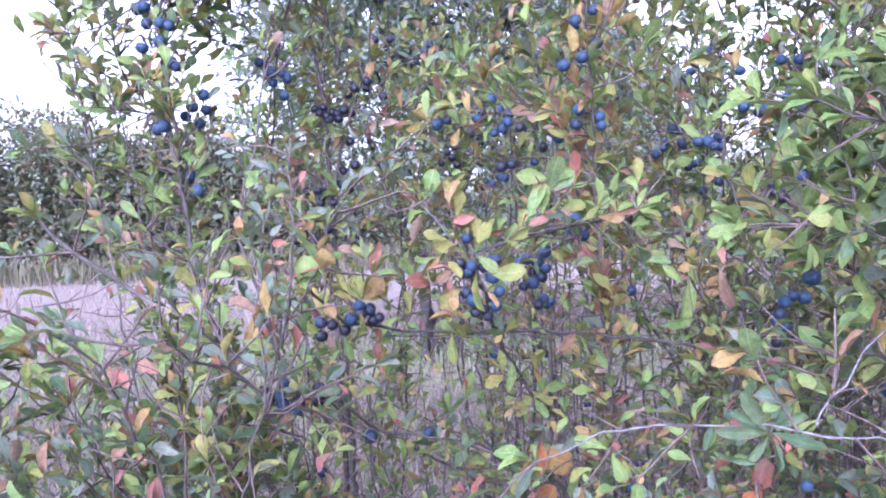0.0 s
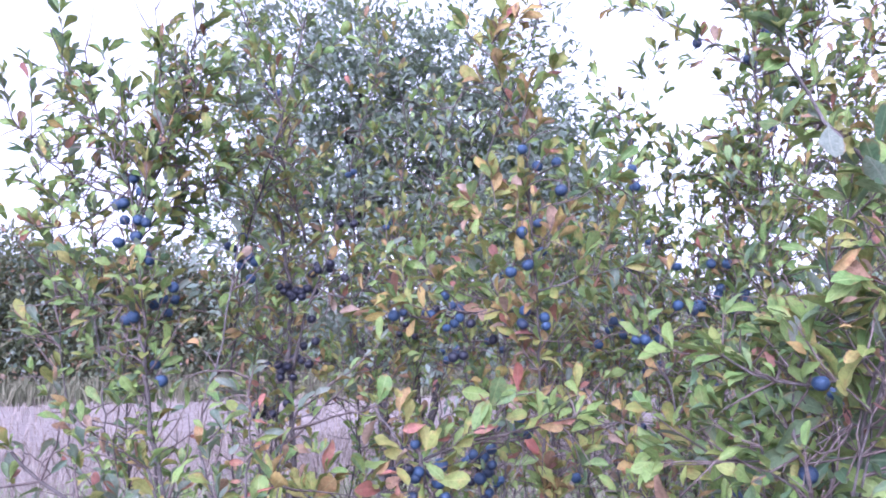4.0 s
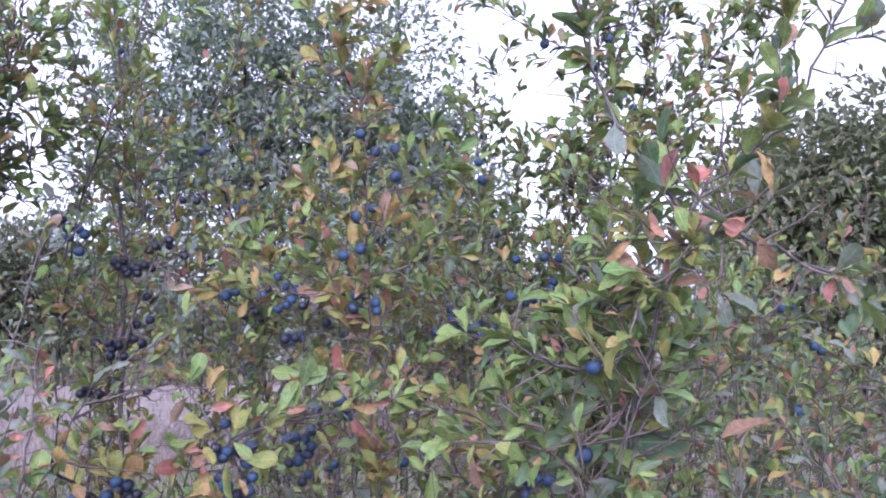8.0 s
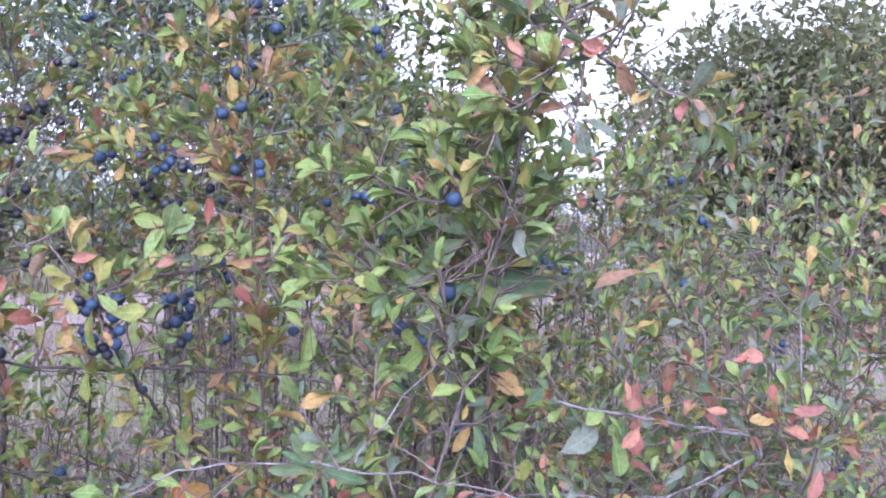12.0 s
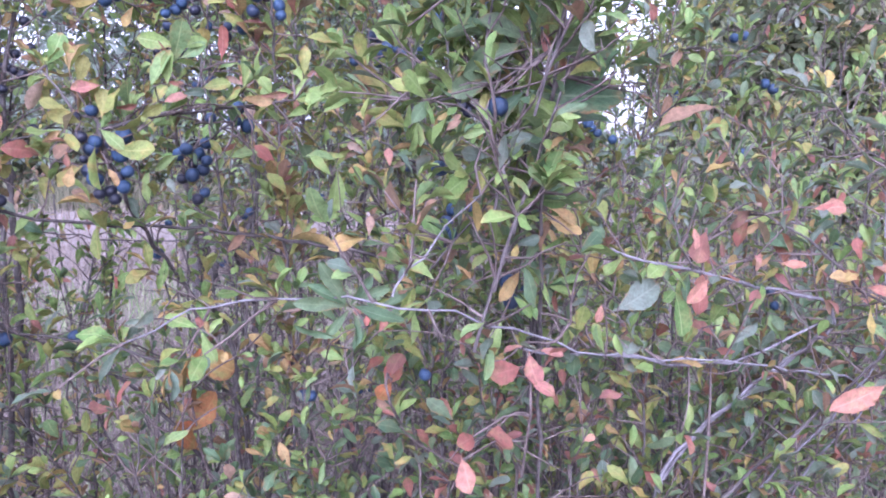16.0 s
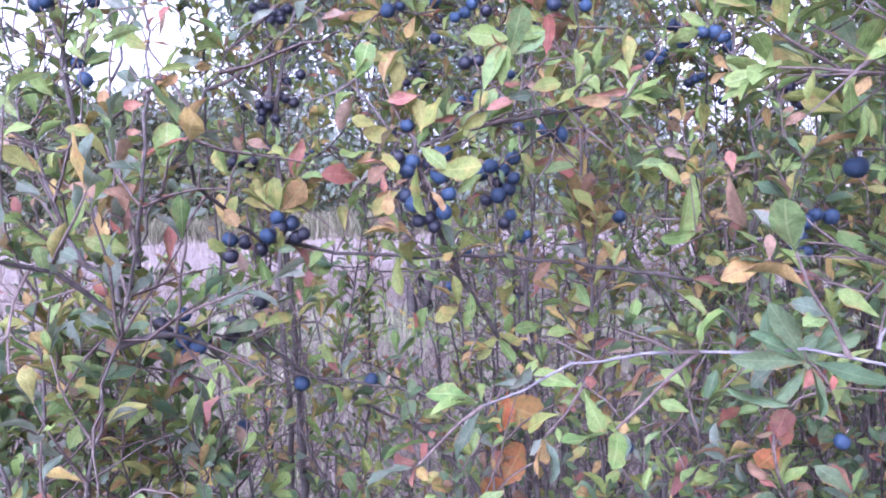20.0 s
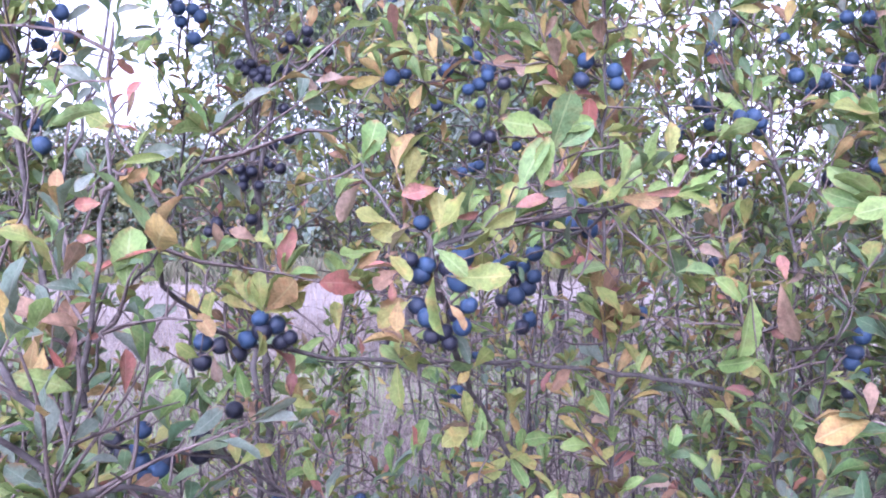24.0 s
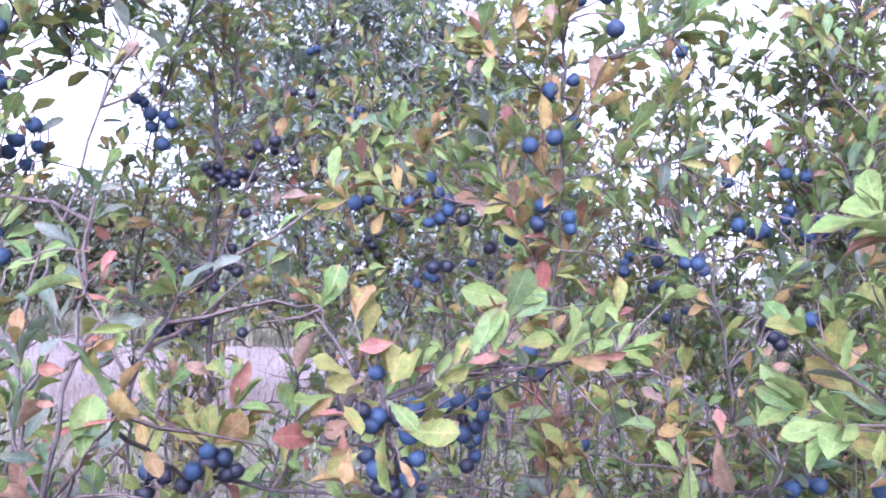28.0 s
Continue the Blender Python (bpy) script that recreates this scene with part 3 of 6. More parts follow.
def grass(name, label, count, spread, tall, wide, mat, seed, droop=0.5):
    """Blades as bent strips of three segments over a stretch (x0, x1, y0, y1) of the ground, denser towards its front."""
    g = np.random.RandomState(seed)
    x0, x1, y0, y1 = spread
    y = y0 + (y1 - y0) * g.rand(count) ** 1.7
    fan = (y - y0) / (y1 - y0)
    # the stand thins out at its ends and has a ragged front
    x = (x0 + x1) / 2 + (x1 - x0) / 2 * (1.5 * g.rand(count) - 0.75 + 0.35 * g.randn(count))
    y = y + 0.12 * abs(y1 - y0) ** 0.5 * g.randn(count)
    h = tall * (0.45 + 0.75 * g.rand(count))
    a, b = g.rand(count) * 6.283, g.rand(count) * 6.283
    w = wide * (0.6 + 0.8 * g.rand(count)) * (1 + 1.6 * np.abs(fan))
    lean = h * droop * g.rand(count)
    base = np.stack([x, y, np.full(count, -0.03)], 1)
    across = np.stack([np.cos(a), np.sin(a), 0 * a], 1)
    over = np.stack([np.cos(b), np.sin(b), 0 * b], 1)
    up = np.array([0, 0, 1.0])
    rows = []
    for t, ww in ((0, 1.0), (0.6, 0.75), (1.0, 0.12)):
        mid = base + over * (lean * t ** 2)[:, None] + up * (h * (t - 0.25 * droop * t ** 3))[:, None]
        rows += [mid - across * (w * ww / 2)[:, None], mid + across * (w * ww / 2)[:, None]]
    verts = np.stack(rows, 1).reshape(-1, 3)
    f = np.array([(0, 1, 3, 2), (2, 3, 5, 4)])
    faces = (f[None] + (np.arange(count) * 6)[:, None, None]).reshape(-1, 4)
    return tagged(new(name, mesh_from(name, verts, faces, [mat])), label, "grass", kind="stuff")


grass("dry_grass", "tall dry straw-pale grass behind the hedge", 36000, (-7, 8, 2.2, 13), 0.36, 0.0030, STRAW, 3, droop=1.7)
# brown tangle; its straw colour carries the shade under the hedge
grass("shaded_brown_grass", "tangled brown dead grass under the hedge", 24000, (-4, 5, 1.1, 6.0), 0.44, 0.0028, SHADED_STRAW, 6, droop=2.2)
grass("dry_grass", "pale dry meadow grass farther out", 17000, (-30, 30, 9, 34), 0.34, 0.012, STRAW, 4, droop=0.9)
grass("green_grass", "grey-green grass among the dry straw", 15000, (-5, 6, 1.6, 8), 0.32, 0.005, GREEN_BLADE, 5, droop=0.9)
grass("rough_grass", "olive rough grass at the foot of the far bushes", 9000, (-30, 30, 23, 30), 0.8, 0.05, ROUGH_BLADE, 8, droop=0.6)
# the path-side blades reuse the shade-darkened straw
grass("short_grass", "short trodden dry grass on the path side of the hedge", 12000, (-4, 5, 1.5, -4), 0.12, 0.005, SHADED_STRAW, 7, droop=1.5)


# ---- trees and far bushes ----
def crown_leaves(r, centre, radii, count, size, mix, shell=0.45, lumps=2.2, gaps=0.0):
    out = []
    while len(out) < count:
        d = jitter(1, r).normalized()
        k = 1 + 0.32 * noise.noise(d * lumps + centre)
        q = Vector((d.x * radii[0], d.y * radii[1], d.z * radii[2])) * k * (shell + (1 - shell) * r.random() ** 0.5)
        if gaps and noise.noise((q + centre) * 1.5 / max(radii) * 2.5) < gaps - 0.35:
            continue
        out.append((leaf_pose(centre + q, d + jitter(0.7, r), Vector((0, -0.2, 1)) + jitter(0.5, r), size * r.uniform(0.6, 1.4)), tint(mix, r), NEAR_SHAPES + r.randrange(2)))
    return out


def tree(name, label, place, height, radii, low, count, size, mix, seed, stems=3, limbs=14, gaps=0.25, trunk_r=0.07):
    r = random.Random(seed)
    ob = tagged(new(name), label, "tree" if "tree" in name else "bush")
    ob.location = place
    middle = Vector((0, 0, (height + low) / 2))
    for s in range(stems):
        foot = Vector((r.uniform(-0.15, 0.15), r.uniform(-0.15, 0.15), -0.05)) * (stems > 1)
        head = middle + Vector((r.uniform(-0.6, 0.6) * radii[0], r.uniform(-0.6, 0.6) * radii[1], radii[2] * r.uniform(0.2, 0.7)))
        line = smooth_line([foot, foot.lerp(head, 0.4) + jitter(0.10, r), foot.lerp(head, 0.75) + jitter(0.15, r), head], 0.2, 0.02, r)
        tube("trunk", line, trunk_r, trunk_r * 0.25, TREE_BARK, ob, 8)
        for _ in range(limbs // stems):
            a = line[r.randrange(len(line) // 4, len(line))]
            d = jitter(1, r).normalized()
            b = middle + Vector((d.x * radii[0], d.y * radii[1], d.z * radii[2])) * 0.8
            tube("limb", smooth_line([a, a.lerp(b, 0.5) + jitter(0.12, r) + Vector((0, 0, 0.1)), b], 0.2, 0.02, r), trunk_r * 0.35, trunk_r * 0.06, TREE_BARK, ob, 5)
    leaves = []
    parts = 18
    for k in range(parts):
        d = Vector((r.uniform(-0.62, 0.62) * radii[0], r.uniform(-0.55, 0.55) * radii[1], (-0.66 + 1.3 * k / (parts - 1)) * radii[2]))
        leaves += crown_leaves(r, middle + d, tuple(0.55 * q for q in radii), count // parts, size, mix, 0.35, 2.2, gaps)
    joined_leaves("crown", leaves, ob)
    return ob


# ---- the hedge, shrub by shrub ----
left_shrub = Shrub('grey-stemmed blackthorn shrub with sparse greyish and reddening leaves', (-0.22, 0.72, 0), 101, mix='grey', size=0.0205, lush=1.05)
left_shrub.bough([(-0.220, 0.720, 0.000), (-0.220, 0.700, 0.500), (-0.210, 0.680, 0.900), (-0.167, 0.670, 1.120), (-0.155, 0.665, 1.149), (-0.138, 0.660, 1.199), (-0.126, 0.655, 1.226), (-0.112, 0.655, 1.252), (-0.103, 0.660, 1.268), (-0.095, 0.680, 1.299), (-0.088, 0.700, 1.327)], 0.0034, 0.0009, every=0.034, length=0.081, start=0.62, leafy=0.027, per=1)
left_shrub.bough([(-0.137, 0.660, 1.201), (-0.126, 0.640, 1.228), (-0.122, 0.638, 1.266), (-0.119, 0.640, 1.296), (-0.120, 0.650, 1.331), (-0.123, 0.660, 1.360)], 0.002, 0.001, every=0.082, length=0.045, start=0.2, leafy=0.023, mix='red', per=1, size=0.0172)
left_shrub.bough([(-0.142, 0.670, 1.191), (-0.191, 0.760, 1.292), (-0.188, 0.780, 1.340), (-0.183, 0.790, 1.370), (-0.176, 0.800, 1.423), (-0.171, 0.820, 1.481)], 0.0026, 0.0011, every=0.061, length=0.045, start=0.3, leafy=0.038, mix='grey', per=1)
left_shrub.bough([(-0.156, 0.660, 1.163), (-0.175, 0.630, 1.191), (-0.190, 0.600, 1.204), (-0.205, 0.570, 1.224)], 0.0026, 0.0014, every=0.041, length=0.081, start=0.3, leafy=0.038, per=1)
left_shrub.bough([(-0.214, 0.585, 1.249), (-0.258, 0.567, 1.289), (-0.281, 0.560, 1.314)], 0.003, 0.0016, every=0.041, length=0.045, start=0.2, leafy=0.031, per=1, size=0.0163)
left_shrub.bough([(-0.220, 0.720, 0.700), (-0.252, 0.700, 1.058), (-0.262, 0.660, 1.130), (-0.270, 0.620, 1.199), (-0.298, 0.600, 1.230)], 0.0035, 0.0015, every=0.027, length=0.072, start=0.4, leafy=0.02, mix='turning')
left_shrub.bough([(-0.152, 0.680, 1.178), (-0.186, 0.700, 1.191), (-0.219, 0.720, 1.231), (-0.236, 0.740, 1.274)], 0.004, 0.0015, every=0.027, length=0.081, start=0.2, leafy=0.023)
left_shrub.bough([(-0.158, 0.670, 1.142), (-0.131, 0.700, 1.143), (-0.113, 0.740, 1.117)], 0.004, 0.0015, every=0.02, length=0.072, start=0.2, leafy=0.02, mix='turning')
left_shrub.bough([(-0.240, 0.780, 0.200), (-0.240, 0.820, 0.600), (-0.338, 0.850, 0.971), (-0.354, 0.800, 1.073), (-0.375, 0.780, 1.136)], 0.0034, 0.0012, every=0.024, length=0.08, start=0.4, leafy=0.016, mix='turning', size=0.027)
left_shrub.bough([(-0.240, 0.780, 0.200), (-0.240, 0.820, 0.600), (-0.250, 0.900, 0.934), (-0.259, 0.860, 1.026), (-0.280, 0.840, 1.094)], 0.0034, 0.0012, every=0.024, length=0.08, start=0.4, leafy=0.016, mix='yellow', size=0.027)
left_shrub.bough([(-0.240, 0.780, 0.200), (-0.240, 0.820, 0.600), (-0.169, 0.950, 0.909), (-0.186, 0.920, 0.989), (-0.212, 0.900, 1.049)], 0.0034, 0.0012, every=0.024, length=0.08, start=0.4, leafy=0.016, mix='low', size=0.027)
left_shrub.bough([(-0.240, 0.780, 0.200), (-0.240, 0.820, 0.600), (-0.428, 0.800, 0.984), (-0.422, 0.760, 1.088), (-0.428, 0.740, 1.158)], 0.0034, 0.0012, every=0.024, length=0.08, start=0.4, leafy=0.016, mix='grey', size=0.027)
left_shrub.bough([(-0.240, 0.780, 0.200), (-0.240, 0.820, 0.600), (-0.526, 0.850, 0.980), (-0.488, 0.800, 1.114), (-0.460, 0.780, 1.196)], 0.0034, 0.0012, every=0.024, length=0.08, start=0.4, leafy=0.016, mix='green', size=0.027)
for q in ((-0.159, 0.660, 1.215), (-0.143, 0.660, 1.223), (-0.155, 0.665, 1.225),):
    left_shrub.spray(Vector(q), 2, 'brown_tuft', 0.025)
for q in ((-0.101, 0.655, 1.266),):
    left_shrub.spray(Vector(q), 2, 'green', 0.036)
for q in ((-0.121, 0.638, 1.291), (-0.111, 0.640, 1.304), (-0.120, 0.650, 1.328),):
    left_shrub.spray(Vector(q), 1, 'red_tuft', 0.02)
left_shrub.leaf((-0.113, 0.645, 1.250), (-0.114, 0.650, 1.279), 'green', 1.25)
left_shrub.leaf((-0.124, 0.645, 1.262), (-0.131, 0.644, 1.258), 'coral', 0.9)
left_shrub.leaf((-0.100, 0.645, 1.268), (-0.132, 0.647, 1.260), 'coral', 0.28)
left_shrub.leaf((-0.119, 0.650, 1.346), (-0.122, 0.640, 1.343), 'coral', 0.9)
left_shrub.leaf((-0.119, 0.650, 1.326), (-0.108, 0.646, 1.319), 'coral', 1.1)
left_shrub.leaf((-0.119, 0.650, 1.324), (-0.121, 0.641, 1.325), 'coral', 0.8)
left_shrub.leaf((-0.118, 0.650, 1.303), (-0.111, 0.653, 1.306), 'coral', 1.2)
left_shrub.leaf((-0.114, 0.650, 1.299), (-0.104, 0.643, 1.303), 'yellow', 1.0)
left_shrub.leaf((-0.115, 0.650, 1.301), (-0.111, 0.646, 1.288), 'lime', 1.3)
left_shrub.leaf((-0.126, 0.650, 1.289), (-0.138, 0.656, 1.290), 'coral', 1.0)
left_shrub.leaf((-0.128, 0.650, 1.273), (-0.137, 0.653, 1.274), 'coral', 0.9)
left_shrub.leaf((-0.113, 0.650, 1.336), (-0.111, 0.656, 1.349), 'coral', 0.8)
left_shrub.leaf((-0.114, 0.650, 1.328), (-0.109, 0.646, 1.340), 'rust', 0.37)
left_shrub.leaf((-0.117, 0.650, 1.307), (-0.098, 0.647, 1.312), 'lime', 0.45)
left_shrub.leaf((-0.161, 0.660, 1.225), (-0.165, 0.661, 1.208), 'yellow', 0.9)
left_shrub.leaf((-0.155, 0.660, 1.222), (-0.146, 0.657, 1.212), 'rust', 0.62)
left_shrub.leaf((-0.157, 0.660, 1.222), (-0.154, 0.653, 1.209), 'yellow', 0.9)
left_shrub.leaf((-0.142, 0.660, 1.230), (-0.143, 0.655, 1.215), 'rust', 0.56)
left_shrub.leaf((-0.111, 0.660, 1.313), (-0.095, 0.651, 1.314), 'grey', 0.9)
left_shrub.leaf((-0.132, 0.660, 1.304), (-0.140, 0.655, 1.296), 'grey', 1.0)
left_shrub.leaf((-0.136, 0.660, 1.314), (-0.135, 0.666, 1.304), 'grey', 1.3)
left_shrub.leaf((-0.150, 0.660, 1.340), (-0.161, 0.665, 1.353), 'green', 1.1)
left_shrub.leaf((-0.161, 0.660, 1.334), (-0.147, 0.659, 1.341), 'green', 0.8)
left_shrub.leaf((-0.163, 0.660, 1.318), (-0.171, 0.657, 1.326), 'green', 1.0)
left_shrub.leaf((-0.283, 0.585, 1.310), (-0.288, 0.579, 1.322), 'grey', 1.2)
left_shrub.leaf((-0.273, 0.585, 1.304), (-0.255, 0.575, 1.317), 'grey', 0.8)
left_shrub.leaf((-0.262, 0.585, 1.293), (-0.250, 0.578, 1.303), 'grey', 0.6)
left_shrub.leaf((-0.271, 0.585, 1.281), (-0.278, 0.587, 1.268), 'grey', 0.7)
left_shrub.leaf((-0.320, 0.750, 1.183), (-0.315, 0.754, 1.164), 'coral', 0.9)
left_shrub.leaf((-0.313, 0.750, 1.178), (-0.301, 0.745, 1.160), 'coral', 0.9)
left_shrub.leaf((-0.271, 0.750, 1.170), (-0.295, 0.752, 1.179), 'coral', 1.1)
left_shrub.leaf((-0.333, 0.750, 1.192), (-0.341, 0.752, 1.211), 'green', 0.9)
left_shrub.leaf((-0.336, 0.750, 1.195), (-0.370, 0.751, 1.212), 'green', 0.7)

centre_shrub = Shrub('blackthorn shrub heavy with clusters of blue sloes among yellow-green leaves', (0.16, 1.12, 0), 102, mix='fresh', lush=1.0)
centre_shrub.bough([(0.160, 1.120, 0.000), (0.160, 1.100, 0.400), (0.150, 1.070, 0.800), (0.140, 1.020, 1.018), (0.102, 0.970, 1.085), (0.073, 0.920, 1.136), (0.051, 0.870, 1.180), (0.038, 0.830, 1.222), (0.032, 0.800, 1.251), (0.030, 0.800, 1.273)], 0.0065, 0.003, every=0.041, length=0.063, start=0.75, leafy=0.023, per=1, mix='yellow')
centre_shrub.bough([(0.032, 0.800, 1.266), (0.067, 0.810, 1.279), (0.107, 0.820, 1.285), (0.156, 0.830, 1.292), (0.207, 0.850, 1.303)], 0.0032, 0.0014, every=0.02, length=0.054, start=0.1, leafy=0.015, mix='fresh')
centre_shrub.bough([(0.031, 0.800, 1.269), (0.012, 0.800, 1.281), (-0.005, 0.810, 1.301), (-0.016, 0.820, 1.323)], 0.0026, 0.0012, every=0.034, length=0.041, start=0.2, leafy=0.02, mix='yellow')
centre_shrub.bough([(0.105, 0.820, 1.284), (0.118, 0.830, 1.312), (0.118, 0.830, 1.340)], 0.002, 0.001, every=0.034, length=0.036, start=0.3, leafy=0.011, mix='fresh', size=0.0284)
centre_shrub.bough([(0.156, 0.830, 1.292), (0.134, 0.880, 1.271), (0.110, 0.920, 1.257), (0.092, 0.930, 1.247)], 0.002, 0.001, every=0.034, length=0.036, leafy=0.023)
centre_shrub.bough([(-0.127, 0.740, 1.257), (-0.127, 0.780, 1.235), (-0.121, 0.840, 1.210), (-0.107, 0.870, 1.195), (-0.074, 0.900, 1.184), (0.004, 0.930, 1.171), (0.091, 0.960, 1.166), (0.189, 1.000, 1.151), (0.324, 1.050, 1.122)], 0.0024, 0.0034, every=0.085, length=0.054, start=0.1, leafy=0.06, per=1, mix='yellow')
centre_shrub.bough([(-0.212, 0.800, 1.153), (-0.197, 0.860, 1.123), (-0.174, 0.890, 1.112), (-0.133, 0.920, 1.097), (-0.096, 0.960, 1.061), (-0.036, 1.000, 1.009), (0.031, 1.050, 0.955), (0.140, 1.080, 0.800)], 0.0018, 0.0036, every=0.034, length=0.054, start=0.05, leafy=0.023, mix='turning', per=1)
centre_shrub.bough([(-0.105, 0.880, 1.189), (-0.095, 0.870, 1.224), (-0.078, 0.870, 1.244)], 0.0018, 0.001, every=0.02, length=0.036, leafy=0.009, mix='yellow', size=0.0258)
centre_shrub.bough([(0.160, 1.110, 0.700), (0.152, 1.050, 0.922), (0.088, 1.000, 0.991), (-0.004, 0.970, 1.033), (-0.102, 0.950, 1.059), (-0.145, 0.950, 1.094)], 0.004, 0.0014, every=0.07, length=0.063, start=0.2, leafy=0.05, mix='turning', per=1)
centre_shrub.bough([(0.150, 1.110, 0.500), (-0.071, 1.000, 0.911), (-0.099, 0.980, 1.004), (-0.099, 0.970, 1.077), (-0.086, 0.960, 1.135)], 0.003, 0.0013, every=0.024, length=0.063, start=0.4, leafy=0.023, mix='yellow', per=1)
for q in ((0.020, 0.810, 1.301), (-0.007, 0.810, 1.296),):
    centre_shrub.spray(Vector(q), 1, 'red_tuft', 0.024)
for q in ((-0.091, 0.870, 1.226), (-0.074, 0.870, 1.234), (-0.103, 0.870, 1.224),):
    centre_shrub.spray(Vector(q), 5, 'yellow', 0.026)
for q in ((0.033, 0.800, 1.284), (0.056, 0.810, 1.281), (0.003, 0.790, 1.262), (0.066, 0.800, 1.247),):
    centre_shrub.spray(Vector(q), 4, 'yellow', 0.027)
centre_shrub.fruit((-0.131, 0.950, 1.129), dark=True)
centre_shrub.fruit((0.059, 1.000, 1.133), leaves=0)
centre_shrub.fruit((0.074, 0.970, 1.170), leaves=0, radius=0.005)
centre_shrub.fruit((-0.182, 0.875, 1.131), (-0.186, 0.875, 1.116), (-0.171, 0.875, 1.102), (-0.179, 0.875, 1.096), (-0.184, 0.875, 1.108), radius=0.0076)
centre_shrub.fruit((-0.200, 0.880, 1.113), (-0.204, 0.880, 1.122), (-0.168, 0.880, 1.107), dark=True, radius=0.0074)
centre_shrub.fruit((-0.150, 0.917, 1.116), (-0.151, 0.917, 1.101), dark=True)
centre_shrub.fruit((-0.098, 0.970, 1.043), (-0.028, 0.970, 1.044), leaves=1)
centre_shrub.fruit((-0.160, 0.970, 1.001), leaves=1)
centre_shrub.fruit((0.010, 0.795, 1.276), dark=True, radius=0.0068, leaves=0)
centre_shrub.fruit((0.024, 0.799, 1.283), radius=0.0066, leaves=1)
centre_shrub.fruit((0.027, 0.795, 1.255), (0.023, 0.797, 1.249), (0.048, 0.794, 1.245), (0.051, 0.797, 1.261), radius=0.0074, leaves=0)
centre_shrub.fruit((0.016, 0.790, 1.259), (0.041, 0.797, 1.253), dark=True, radius=0.0068, leaves=0)
centre_shrub.fruit((0.021, 0.795, 1.229), (0.054, 0.791, 1.229), (0.050, 0.795, 1.215), (0.028, 0.784, 1.222), radius=0.007, leaves=0)
centre_shrub.fruit((0.046, 0.797, 1.223), (0.030, 0.793, 1.209), (0.042, 0.798, 1.204), (0.038, 0.798, 1.211), dark=True, radius=0.0064, leaves=0)
centre_shrub.fruit((-0.003, 0.914, 1.240), dark=True, radius=0.0055, leaves=0)
centre_shrub.fruit((0.118, 0.927, 1.260), (0.097, 0.928, 1.253), (0.089, 0.937, 1.247), (0.109, 0.935, 1.249), (0.118, 0.926, 1.241), (0.114, 0.935, 1.231), (0.103, 0.926, 1.225), radius=0.0072, leaves=0)
centre_shrub.fruit((0.103, 0.938, 1.237), (0.092, 0.931, 1.221), (0.108, 0.929, 1.199), dark=True, radius=0.0066, leaves=0)
centre_shrub.fruit((0.115, 0.936, 1.206), radius=0.0066, leaves=0)
centre_shrub.fruit((0.151, 0.907, 1.297), (0.148, 0.907, 1.284), (0.161, 0.918, 1.279), radius=0.0074, leaves=1)
centre_shrub.fruit((0.123, 0.916, 1.286), radius=0.006, leaves=0)
centre_shrub.fruit((-0.094, 0.868, 1.214), (-0.084, 0.877, 1.208), (-0.104, 0.872, 1.198), (-0.137, 0.873, 1.196), radius=0.0073, leaves=0)
centre_shrub.fruit((-0.093, 0.870, 1.204), (-0.112, 0.880, 1.186), (-0.125, 0.877, 1.193), (-0.081, 0.881, 1.195), (-0.074, 0.880, 1.198), (-0.137, 0.871, 1.182), dark=True, radius=0.007, leaves=0)
centre_shrub.leaf((0.031, 0.770, 1.249), (0.033, 0.758, 1.213), 'lime', 0.9)
centre_shrub.leaf((0.041, 0.770, 1.231), (0.051, 0.759, 1.219), 'yellow', 0.9)
centre_shrub.leaf((0.033, 0.785, 1.304), (0.012, 0.776, 1.299), 'coral', 1.1)
centre_shrub.leaf((0.035, 0.785, 1.278), (0.037, 0.790, 1.304), 'lime', 1.25)
centre_shrub.leaf((0.035, 0.785, 1.279), (0.056, 0.777, 1.296), 'lime', 1.1)
centre_shrub.leaf((0.017, 0.785, 1.271), (-0.007, 0.787, 1.282), 'lime', 1.0)
centre_shrub.leaf((0.012, 0.785, 1.253), (-0.013, 0.790, 1.260), 'coral', 0.9)
centre_shrub.leaf((0.011, 0.785, 1.252), (-0.010, 0.790, 1.242), 'brown', 1.1)
centre_shrub.leaf((0.034, 0.785, 1.265), (0.053, 0.779, 1.250), 'green', 1.0)
centre_shrub.leaf((0.045, 0.785, 1.266), (0.069, 0.779, 1.272), 'lime', 1.1)
centre_shrub.leaf((0.045, 0.785, 1.248), (0.080, 0.782, 1.245), 'lime', 1.0)
centre_shrub.leaf((0.015, 0.785, 1.232), (-0.007, 0.787, 1.217), 'lime', 1.0)
centre_shrub.leaf((0.009, 0.785, 1.232), (0.006, 0.775, 1.213), 'yellow', 0.9)
centre_shrub.leaf((0.005, 0.785, 1.246), (0.005, 0.786, 1.232), 'coral', 0.8)
centre_shrub.leaf((0.067, 0.785, 1.253), (0.080, 0.787, 1.251), 'brown', 0.9)
centre_shrub.leaf((0.042, 0.800, 1.286), (0.063, 0.803, 1.290), 'coral', 0.7)
centre_shrub.leaf((0.065, 0.800, 1.278), (0.084, 0.789, 1.290), 'lime', 1.0)
centre_shrub.leaf((0.076, 0.800, 1.290), (0.086, 0.805, 1.311), 'lime', 0.9)
centre_shrub.leaf((0.086, 0.800, 1.293), (0.104, 0.790, 1.300), 'coral', 0.9)
centre_shrub.leaf((0.063, 0.800, 1.280), (0.077, 0.794, 1.271), 'lime', 0.9)
